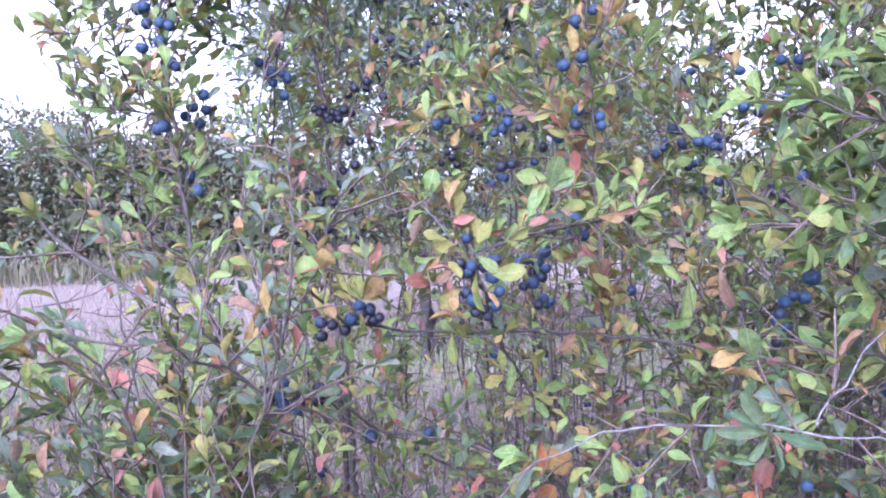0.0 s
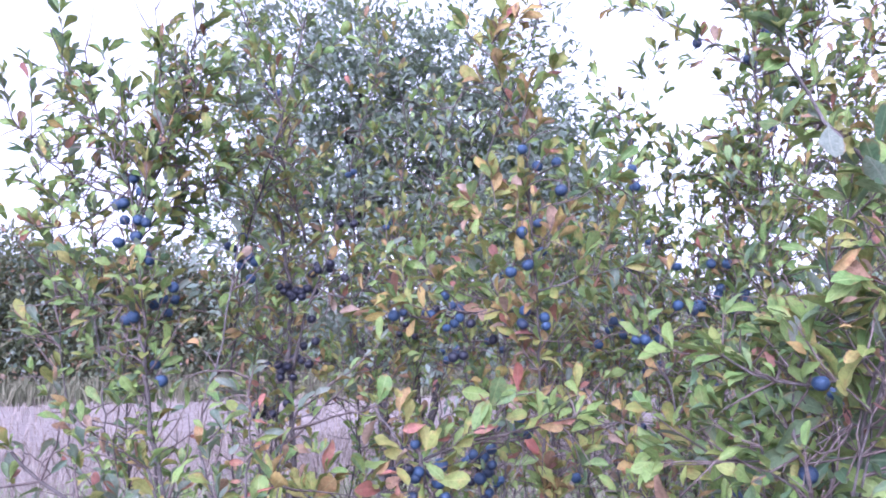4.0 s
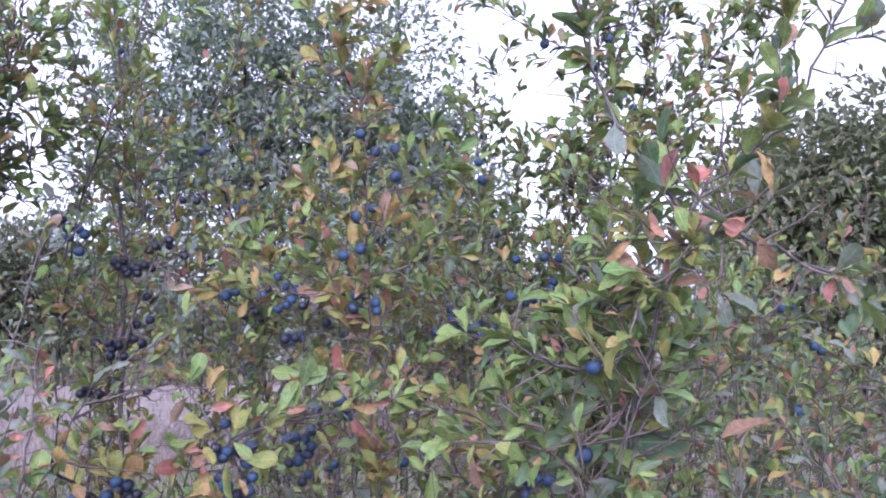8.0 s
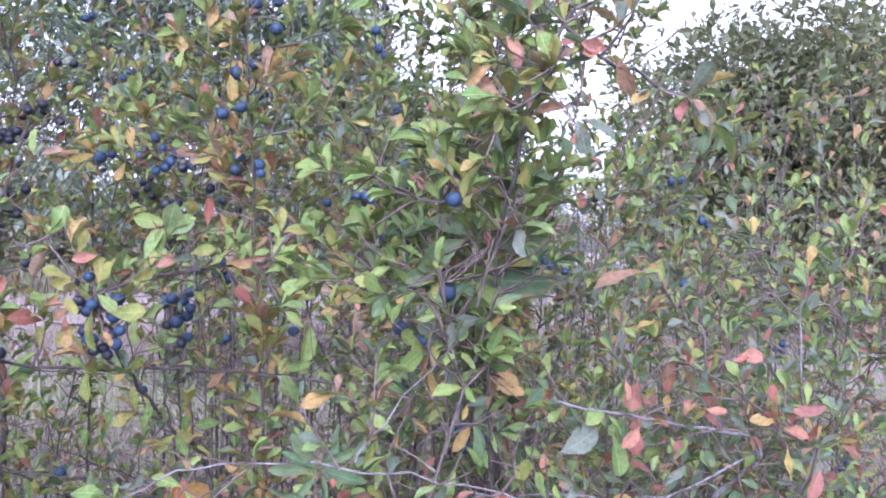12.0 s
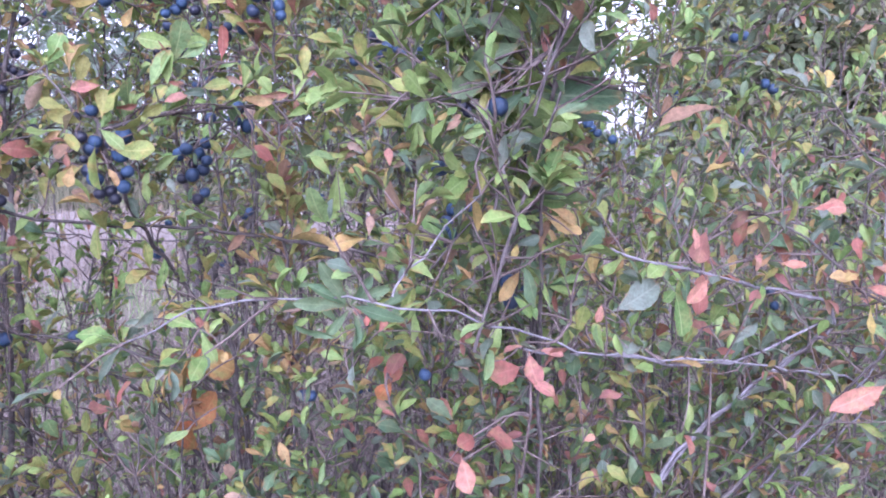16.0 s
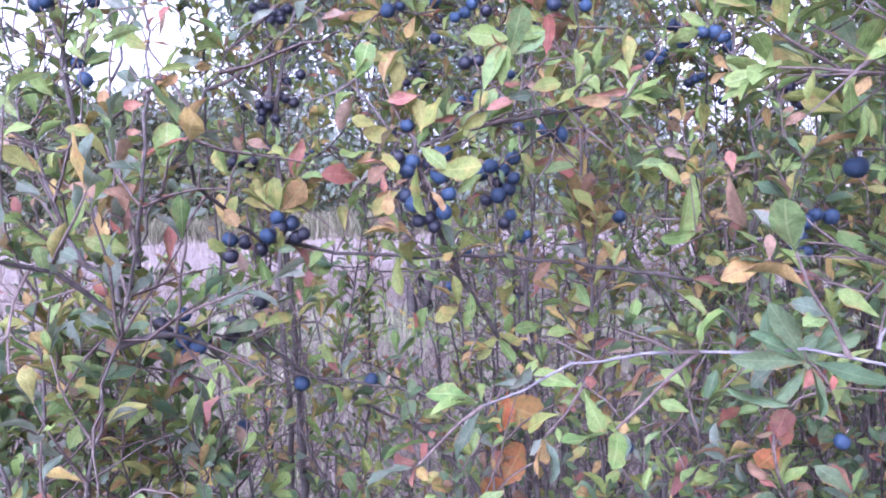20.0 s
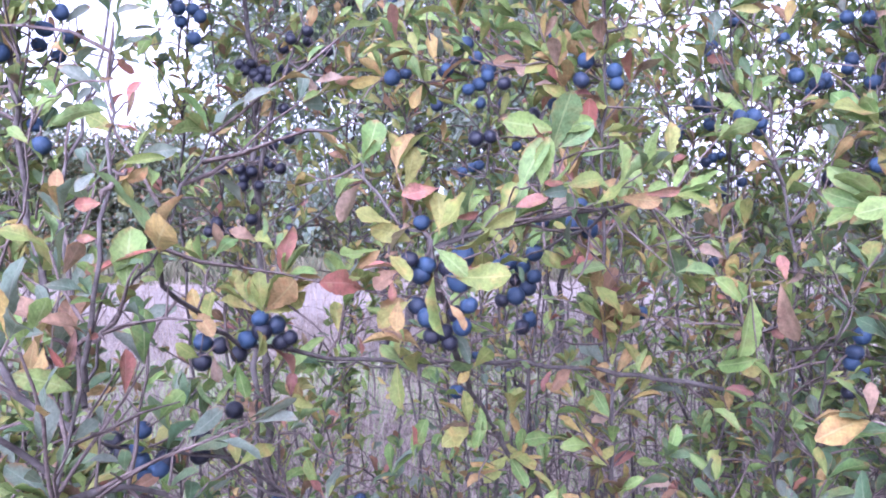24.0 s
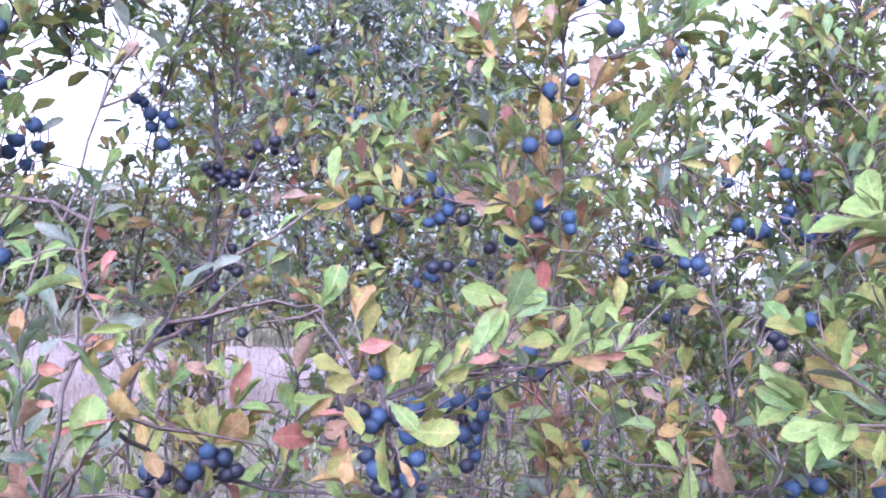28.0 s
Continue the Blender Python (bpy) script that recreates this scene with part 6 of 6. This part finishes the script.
rear_right_tall.bough([(0.500, 1.360, 0.000), (0.480, 1.380, 0.600), (0.478, 1.400, 1.270), (0.448, 1.380, 1.479), (0.436, 1.360, 1.626), (0.435, 1.360, 1.723), (0.420, 1.360, 1.832)], 0.004, 0.001, every=0.019, length=0.09, start=0.5, leafy=0.015)
rear_right_tall.bough([(0.601, 1.200, 1.433), (0.553, 1.260, 1.434), (0.505, 1.300, 1.475)], 0.003, 0.001, every=0.02, length=0.09, start=0.1, leafy=0.02)
rear_right_tall.bough([(0.615, 1.220, 1.357), (0.666, 1.150, 1.395), (0.716, 1.080, 1.395), (0.765, 1.020, 1.411)], 0.004, 0.001, every=0.019, length=0.099, start=0.1, leafy=0.017)
rear_right_tall.bough([(0.620, 1.200, 0.900), (0.729, 1.100, 1.278), (0.790, 1.050, 1.350), (0.861, 1.020, 1.419), (0.927, 1.000, 1.472)], 0.004, 0.001, every=0.019, length=0.099, start=0.2, leafy=0.017, mix='grey')
rear_right_tall.bough([(0.640, 1.200, 0.700), (0.847, 1.100, 1.222), (0.938, 1.080, 1.276), (1.030, 1.060, 1.331)], 0.004, 0.001, every=0.019, length=0.099, start=0.3, leafy=0.017)
rear_right_tall.bough([(0.620, 1.220, 0.400), (0.600, 1.200, 0.900), (0.618, 1.170, 1.427), (0.603, 1.160, 1.583), (0.612, 1.162, 1.722), (0.613, 1.170, 1.838), (0.614, 1.180, 1.935)], 0.007, 0.002, every=0.02, length=0.09, start=0.45, leafy=0.017)
rear_right_tall.bough([(0.600, 1.270, 0.100), (0.518, 1.420, 1.331), (0.498, 1.420, 1.482), (0.511, 1.420, 1.603), (0.524, 1.420, 1.682)], 0.0046, 0.0012, every=0.026, length=0.1, start=0.4, leafy=0.018, mix='green')
rear_right_tall.bough([(0.600, 1.270, 0.100), (0.554, 1.360, 1.334), (0.546, 1.360, 1.479), (0.560, 1.360, 1.596), (0.573, 1.360, 1.673)], 0.0046, 0.0012, every=0.026, length=0.1, start=0.4, leafy=0.018, mix='fresh')
rear_right_tall.bough([(0.600, 1.270, 0.100), (0.592, 1.320, 1.275), (0.596, 1.320, 1.436), (0.589, 1.320, 1.560), (0.603, 1.320, 1.645)], 0.0046, 0.0012, every=0.026, length=0.1, start=0.4, leafy=0.018, mix='green')
rear_right_tall.bough([(0.600, 1.270, 0.100), (0.418, 1.420, 1.270), (0.397, 1.420, 1.417), (0.376, 1.420, 1.546), (0.388, 1.420, 1.656)], 0.0046, 0.0012, every=0.026, length=0.1, start=0.4, leafy=0.018, mix='yellow')
rear_right_tall.bough([(0.600, 1.270, 0.100), (0.724, 1.280, 1.276), (0.753, 1.280, 1.436), (0.782, 1.280, 1.580), (0.777, 1.280, 1.718)], 0.0046, 0.0012, every=0.026, length=0.1, start=0.4, leafy=0.018, mix='grey')
rear_right_tall.bough([(0.600, 1.270, 0.100), (0.799, 1.240, 1.278), (0.840, 1.240, 1.435), (0.870, 1.240, 1.577), (0.878, 1.240, 1.702)], 0.0046, 0.0012, every=0.026, length=0.1, start=0.4, leafy=0.018, mix='green')
rear_right_tall.bough([(0.620, 1.220, 0.800), (0.564, 1.120, 1.399), (0.562, 1.120, 1.497), (0.553, 1.120, 1.596), (0.536, 1.130, 1.693)], 0.0035, 0.0012, every=0.021, length=0.09, start=0.3, leafy=0.016)
rear_right_tall.bough([(0.620, 1.220, 0.800), (0.548, 1.150, 1.399), (0.525, 1.140, 1.497), (0.520, 1.140, 1.585), (0.528, 1.140, 1.668)], 0.003, 0.001, every=0.021, length=0.08, start=0.3, leafy=0.016)
rear_right_tall.bough([(0.620, 1.200, 0.800), (0.514, 1.000, 1.368), (0.516, 1.000, 1.447), (0.508, 1.000, 1.538), (0.514, 1.020, 1.621)], 0.003, 0.001, every=0.021, length=0.08, start=0.3, leafy=0.016)
rear_right_tall.bough([(0.420, 1.280, 1.300), (0.395, 1.200, 1.474), (0.392, 1.200, 1.566), (0.390, 1.200, 1.642), (0.389, 1.200, 1.719), (0.414, 1.200, 1.796), (0.441, 1.200, 1.864)], 0.003, 0.0009, every=0.04, length=0.06, start=0.1, leafy=0.03)
rear_right_tall.bough([(0.660, 1.260, 1.652), (0.702, 1.260, 1.776), (0.739, 1.260, 1.904), (0.783, 1.260, 2.081), (0.797, 1.260, 2.173)], 0.004, 0.001, every=0.026, length=0.08, start=0.02, leafy=0.018)
rear_right_tall.bough([(0.774, 1.260, 1.651), (0.808, 1.260, 1.776), (0.837, 1.260, 1.905), (0.905, 1.260, 2.084), (0.925, 1.260, 2.165)], 0.004, 0.001, every=0.026, length=0.08, start=0.02, leafy=0.018)
rear_right_tall.bough([(0.852, 1.260, 1.692), (0.901, 1.260, 1.797), (0.946, 1.260, 1.906), (0.990, 1.260, 2.040)], 0.004, 0.001, every=0.026, length=0.08, start=0.02, leafy=0.018)
rear_right_tall.bough([(0.631, 1.260, 1.744), (0.656, 1.260, 1.860), (0.697, 1.260, 1.969), (0.729, 1.260, 2.091)], 0.004, 0.001, every=0.026, length=0.08, start=0.02, leafy=0.018)
rear_right_tall.fruit((0.530, 1.120, 1.454), (0.513, 1.120, 1.442), (0.534, 1.120, 1.442), (0.488, 1.120, 1.453), leaves=1)
rear_right_tall.fruit((0.439, 1.050, 1.319), (0.447, 1.050, 1.312), (0.432, 1.050, 1.331), leaves=1, dark=True)
rear_right_tall.fruit((0.449, 1.100, 1.438), (0.454, 1.100, 1.433), leaves=1)
rear_right_tall.fruit((0.569, 1.100, 1.950), (0.552, 1.100, 1.969), (0.563, 1.100, 1.930))
rear_right_tall.fruit((0.581, 1.100, 1.858), (0.550, 1.100, 1.815), (0.559, 1.100, 1.811))
rear_right_tall.fruit((0.660, 1.200, 2.049), (0.654, 1.200, 2.044), leaves=1)
rear_right_tall.fruit((0.477, 1.113, 1.846))
rear_right_tall.fruit((0.613, 1.200, 1.675), (0.628, 1.200, 1.656), leaves=1)
rear_right_tall.fruit((0.437, 1.360, 1.666), (0.437, 1.360, 1.753), leaves=1)
rear_right_tall.fruit((0.580, 1.300, 1.552), leaves=1)
rear_right_tall.fruit((0.459, 1.350, 1.566), (0.428, 1.350, 1.533), leaves=1)
rear_right_tall.fruit((0.599, 1.300, 1.461), (0.644, 1.300, 1.501), (0.580, 1.300, 1.481), (0.609, 1.300, 1.451))
rear_right_tall.fruit((0.615, 1.250, 1.411), (0.514, 1.250, 1.451), leaves=1)
rear_right_tall.fruit((0.821, 1.020, 1.424), (0.836, 1.020, 1.428))
rear_right_tall.fruit((0.909, 1.050, 1.360), (0.863, 1.050, 1.267), (0.895, 1.050, 1.367))
rear_right_tall.fruit((0.647, 1.100, 1.299), (0.657, 1.100, 1.292), (0.642, 1.100, 1.305), (0.681, 1.100, 1.283))
rear_right_tall.fruit((0.611, 1.160, 1.721), (0.649, 1.160, 1.766))
rear_right_tall.fruit((0.526, 1.120, 1.446), (0.493, 1.120, 1.463), (0.522, 1.120, 1.450), (0.568, 1.120, 1.441))
rear_right_tall.fruit((0.395, 1.200, 1.637), (0.390, 1.200, 1.666), (0.455, 1.200, 1.505), leaves=0)

rear_left_tall = Shrub('tall blackthorn with grey-green upright shoots', (-0.3, 1.6, 0), 111, mix='green', near=False, size=0.0224, lush=1.0)
rear_left_tall.bough([(-0.300, 1.600, 0.000), (-0.280, 1.500, 0.600), (-0.296, 1.400, 1.240), (-0.266, 1.300, 1.452), (-0.235, 1.220, 1.575), (-0.195, 1.160, 1.656), (-0.161, 1.150, 1.780), (-0.137, 1.150, 1.883), (-0.122, 1.160, 2.004)], 0.0055, 0.0014, every=0.024, length=0.081, start=0.5, leafy=0.023, mix='green')
rear_left_tall.bough([(-0.300, 1.600, 0.000), (-0.280, 1.620, 0.800), (-0.220, 1.620, 1.723), (-0.264, 1.640, 1.954), (-0.318, 1.650, 2.101), (-0.374, 1.660, 2.240)], 0.006, 0.0014, every=0.024, length=0.108, start=0.3, leafy=0.02)
rear_left_tall.bough([(-0.260, 1.620, 0.000), (-0.100, 1.650, 0.800), (-0.090, 1.640, 1.603), (-0.095, 1.620, 1.772), (-0.053, 1.620, 1.923), (-0.016, 1.620, 2.093)], 0.006, 0.0014, every=0.024, length=0.108, start=0.3, leafy=0.02)
rear_left_tall.bough([(-0.200, 1.640, 0.000), (0.160, 1.660, 0.800), (0.152, 1.640, 1.551), (0.192, 1.620, 1.771), (0.286, 1.620, 2.004), (0.344, 1.620, 2.193), (0.363, 1.620, 2.361)], 0.006, 0.0014, every=0.024, length=0.099, start=0.3, leafy=0.015)
rear_left_tall.bough([(-0.200, 1.640, 0.000), (0.080, 1.640, 0.800), (0.007, 1.600, 1.502), (0.055, 1.600, 1.645), (0.106, 1.600, 1.829), (0.157, 1.600, 1.957)], 0.005, 0.0014, every=0.024, length=0.099, start=0.3, leafy=0.02)
rear_left_tall.bough([(-0.280, 1.620, 0.600), (-0.275, 1.500, 1.545), (-0.322, 1.460, 1.639), (-0.347, 1.420, 1.708), (-0.365, 1.400, 1.790)], 0.005, 0.0014, every=0.024, length=0.099, start=0.3, leafy=0.023)
rear_left_tall.bough([(-0.300, 1.620, 0.100), (-0.231, 1.500, 1.396), (-0.218, 1.500, 1.544), (-0.205, 1.500, 1.697), (-0.232, 1.500, 1.830)], 0.0046, 0.0012, every=0.03, length=0.1, start=0.4, leafy=0.022, mix='yellow')
rear_left_tall.bough([(-0.300, 1.620, 0.100), (-0.040, 1.560, 1.396), (-0.002, 1.560, 1.576), (0.016, 1.560, 1.751), (0.035, 1.560, 1.896)], 0.0046, 0.0012, every=0.03, length=0.1, start=0.4, leafy=0.022, mix='green')
rear_left_tall.bough([(-0.180, 1.250, 1.712), (-0.203, 1.250, 1.848), (-0.244, 1.250, 1.931), (-0.275, 1.250, 2.000), (-0.297, 1.250, 2.076)], 0.003, 0.001, every=0.03, length=0.06, leafy=0.025, start=0.1)
rear_left_tall.fruit((-0.264, 1.640, 1.954), (-0.276, 1.640, 1.964), (-0.254, 1.640, 1.941))
rear_left_tall.fruit((-0.100, 1.600, 1.749), (-0.088, 1.600, 1.755))
rear_left_tall.fruit((-0.019, 1.500, 1.620), (-0.008, 1.500, 1.631))

rear_middle = Shrub('leafy rear blackthorn with fine yellow-green foliage', (0.14, 1.66, 0), 112, mix='yellow', near=False, size=0.0225, lush=1.15)
for k in range(9):
    x = 0.00 + 0.052 * k
    y = 1.50 + 0.05 * (k % 4)
    rear_middle.bough([(0.14, 1.66, 0.1), (0.14 + 0.6 * (x - 0.14), 1.62, 0.8), (x - 0.02, y, 1.25), (x + 0.015, y + 0.01, 1.45), (x, y, 1.60 + 0.03 * (k % 3))], 0.0045, 0.0012, every=0.026, length=0.09, start=0.74, leafy=0.02, mix=('yellow', 'green', 'amber')[k % 3])
rear_middle.fruit((0.05, 1.50, 1.52), (0.06, 1.50, 1.51), leaves=1, dark=True)

sprig('bramble sprig with large orange-red leaves', [(0.165, 1.000, 0.760), (0.124, 0.980, 0.844), (0.099, 0.965, 0.934), (0.095, 0.950, 1.019)], [(0.088, 0.950, 1.013), (0.076, 0.950, 1.007), (0.083, 0.955, 0.918), (0.062, 0.950, 0.951), (0.113, 0.970, 0.946), (0.121, 0.950, 1.031), (0.094, 0.960, 0.963)], 0.05, ("ember", "coral", "ember"))
sprig('bramble sprig with dull pink leaves', [(0.055, 1.000, 0.768), (0.035, 0.950, 0.882), (0.020, 0.930, 0.969)], [(0.013, 0.920, 0.982), (0.024, 0.930, 0.988), (0.002, 0.930, 0.970)], 0.032, ("coral",))
sprig('bramble sprig with pink-red leaves close to the path', [(0.406, 0.720, 0.869), (0.398, 0.680, 0.962), (0.389, 0.640, 1.055)], [(0.386, 0.630, 1.070), (0.369, 0.640, 1.083), (0.414, 0.650, 1.079), (0.321, 0.620, 1.018), (0.347, 0.630, 1.022), (0.315, 0.630, 0.996)], 0.03, ("coral", "red"))
sprig('bramble sprig with red leaves among silvery branches', [(0.625, 0.740, 0.998), (0.586, 0.700, 1.100), (0.567, 0.670, 1.173)], [(0.555, 0.650, 1.191), (0.697, 0.660, 1.211), (0.567, 0.680, 1.118), (0.739, 0.640, 1.133), (0.666, 0.670, 1.156), (0.648, 0.680, 1.223)], 0.028, ("rust", "coral", "red"))
sprig('bramble sprig with orange-brown leaves', [(0.331, 0.800, 0.922), (0.300, 0.760, 0.991), (0.283, 0.740, 1.033)], [(0.275, 0.750, 1.041), (0.300, 0.750, 1.038), (0.291, 0.760, 1.043)], 0.028, ("ember", "rust"))


# ---- shrubs further along and behind, seen through the hedge ----
def filler(label, root, tall, wide, boughs, seed, mix, size=0.0255, fruits=0, singles=60, lush=0.82, broad=1.0, start=0.25):
    s = Shrub(label, (root[0], root[1], 0), seed, mix, False, size, lush, broad)
    thick = 0.009 if tall > 1.06 else 0.0055
    r = s.r
    for k in range(boughs):
        a = 2 * math.pi * (k + r.random()) / boughs
        out = wide * r.uniform(0.35, 1.0)
        head = Vector((root[0] + math.cos(a) * out, root[1] + math.sin(a) * out * 0.8, tall * r.uniform(0.6, 1.08)))
        foot = Vector((root[0] + math.cos(a) * 0.05, root[1] + math.sin(a) * 0.05, 0))
        mid = foot.lerp(head, 0.5) + Vector((math.cos(a), math.sin(a), 0)) * 0.25 * out
        s.bough([foot, foot.lerp(mid, 0.5), mid, head], thick, 0.0012, every=0.045, length=0.14, start=start, leafy=0.04, per=2, gap=0.018)
    for k in range(fruits):
        q = r.choice(r.choice(s.lines)[1:]) + Vector((0, 0, -0.015))
        if q.z > 0.6:
            s.fruit(*[q + jitter(0.009, r) for _ in range(r.randint(1, 4))], leaves=1)
    s.singles = singles


filler("blackthorn shrub with dull green leaves", (1.05, 1.55), 1.55, 0.45, 12, 201, "green", fruits=7)
filler("blackthorn shrub with grey-green leaves and dark sloes", (1.55, 2.2), 1.75, 0.55, 13, 202, "grey", fruits=6)
filler("dense green blackthorn shrub", (0.75, 2.5), 1.35, 0.5, 11, 203, "green", fruits=4, start=0.7)
filler("thin blackthorn shrub with yellowing leaves", (0.05, 2.1), 1.5, 0.5, 8, 204, "yellow", fruits=5, lush=0.9, start=0.72)
filler("thin grey-green blackthorn shrub", (-0.75, 1.35), 1.15, 0.35, 9, 205, "grey", fruits=3)
filler("low green blackthorn scrub", (-0.30, 1.75), 0.85, 0.4, 9, 207, "green", fruits=2)
filler("low green blackthorn scrub", (0.80, 1.15), 1.0, 0.35, 12, 209, "turning", fruits=3)
filler("leafy green blackthorn shrub behind the hedge", (0.62, 1.75), 1.50, 0.34, 11, 231, "green", size=0.024, lush=0.95, start=0.8)
filler("leafy green blackthorn shrub behind the hedge", (0.36, 1.95), 1.46, 0.34, 10, 232, "yellow", size=0.024, lush=0.9, start=0.8)
filler("tall dull green blackthorn shrub", (2.3, 3.0), 2.1, 0.7, 14, 211, "green", size=0.027)
filler("tall dull green blackthorn shrub", (1.7, 3.9), 2.2, 0.7, 13, 212, "green", size=0.027)

filler("low blackthorn scrub with withered leaves", (0.35, 1.75), 0.95, 0.45, 11, 206, "low", size=0.019, fruits=2, lush=0.5, broad=1.3)
filler("low blackthorn scrub with withered leaves", (-0.42, 1.05), 0.90, 0.32, 12, 208, "low", size=0.019, fruits=2, lush=0.5, broad=1.3)
filler("low twiggy blackthorn scrub", (0.12, 1.30), 0.86, 0.38, 12, 210, "low", size=0.019, fruits=2, lush=0.5, broad=1.3)
filler("low twiggy blackthorn scrub", (-0.18, 1.18), 0.92, 0.36, 14, 214, "low", size=0.019, fruits=2, lush=0.5, broad=1.3)
filler("low twiggy blackthorn scrub", (0.62, 1.05), 0.92, 0.32, 12, 213, "low", size=0.019, fruits=2, lush=0.5, broad=1.3)
filler("low twiggy blackthorn scrub", (1.05, 0.95), 0.95, 0.35, 12, 215, "low", size=0.019, fruits=2, lush=0.75, broad=1.3)
filler("low twiggy blackthorn scrub", (0.92, 0.84), 1.0, 0.3, 11, 216, "low", size=0.019, fruits=2, lush=0.75, broad=1.3)
filler("green blackthorn scrub beside the path", (1.5, 1.55), 1.45, 0.45, 13, 217, "turning", size=0.025, fruits=3, lush=0.9)
filler("green blackthorn scrub beside the path", (1.16, 1.18), 1.28, 0.32, 11, 218, "turning", size=0.025, fruits=3, lush=0.9)
filler("leafy blackthorn scrub under the grey stems", (-0.27, 0.82), 1.13, 0.13, 8, 241, "turning", size=0.020, lush=1.2, broad=1.2, singles=60)
for k, (x, y, tall, mix) in enumerate(((-0.52, 0.96, 1.02, "turning"), (-0.34, 0.93, 1.04, "low"), (-0.20, 1.00, 1.00, "green"), (-0.04, 0.98, 1.00, "low"), (0.12, 1.02, 0.95, "green"), (0.28, 0.96, 0.90, "low"), (0.44, 0.92, 0.98, "turning"), (0.60, 0.90, 1.0, "green"))):
    filler("low leafy blackthorn scrub at the hedge foot", (x, y), tall, 0.20, 9, 219 + k, mix, size=0.019, lush=1.5, broad=1.3, singles=40)
for shrub in HEDGE:
    shrub.finish(shrub.singles)

# ---- the willow behind the hedge, then the far trees and bushes round the meadow ----
tree("willow_tree", "grey-green willow tree with several dark stems", (-0.08, 7.3, 0), 4.7, (1.95, 1.55, 1.72), 1.3, 42000, 0.082, "willow", 31, stems=5, limbs=26, gaps=0.32, trunk_r=0.045)
tree("willow_tree", "small grey-green willow beside the larger one", (1.5, 7.6, 0), 3.4, (0.95, 0.9, 1.2), 1.0, 11000, 0.085, "sallow", 32, stems=3, limbs=9, gaps=0.25, trunk_r=0.03)
FAR = [("far_tree", 8.2, 11.4, 4.65, 1.7, 33), ("far_tree", 10.4, 11.4, 5.4, 2.1, 34), ("far_tree", 12.6, 11.8, 6.0, 2.4, 35), ("far_tree", 10.6, 14.6, 5.8, 2.6, 36)]
for name, x, y, h, w, seed in FAR:
    tree(name, "dark green broadleaf tree at the meadow's edge", (x, y, 0), h, (w, w * 0.8, h * 0.5), 0.1, 15000, 0.19, "dark", seed, stems=2, limbs=10, gaps=0.12)
LINE = [(-24, 30, 6.6, 3.6, 45), (-18.5, 29, 5.2, 2.6, 37), (-15.0, 30, 5.9, 2.6, 48), (-11.8, 30, 4.9, 2.2, 38), (-9.2, 31, 5.4, 2.3, 39), (-6.4, 31.5, 4.4, 2.2, 40), (-3.4, 32, 3.0, 2.2, 41), (0.2, 33, 2.3, 2.4, 42), (4.0, 33, 2.0, 2.4, 43), (8.5, 33, 2.8, 2.8, 44), (14, 34, 3.4, 3.2, 49)]
for x, y, h, w, seed in LINE:
    tree("far_bush", "dark olive-brown bush along the far edge of the meadow", (x, y, 0), h, (w, w * 0.7, h * 0.52), 0.0, 15000 if x < -5 else 6000, 0.25, "bush", seed, stems=2, limbs=8, gaps=0.08)
tree("far_tree", "olive-yellow broadleaf tree at the meadow's edge", (8.6, 8.4, 0), 4.4, (1.3, 1.2, 2.0), 0.6, 4500, 0.15, "olive", 47, stems=2, limbs=10, gaps=0.12)
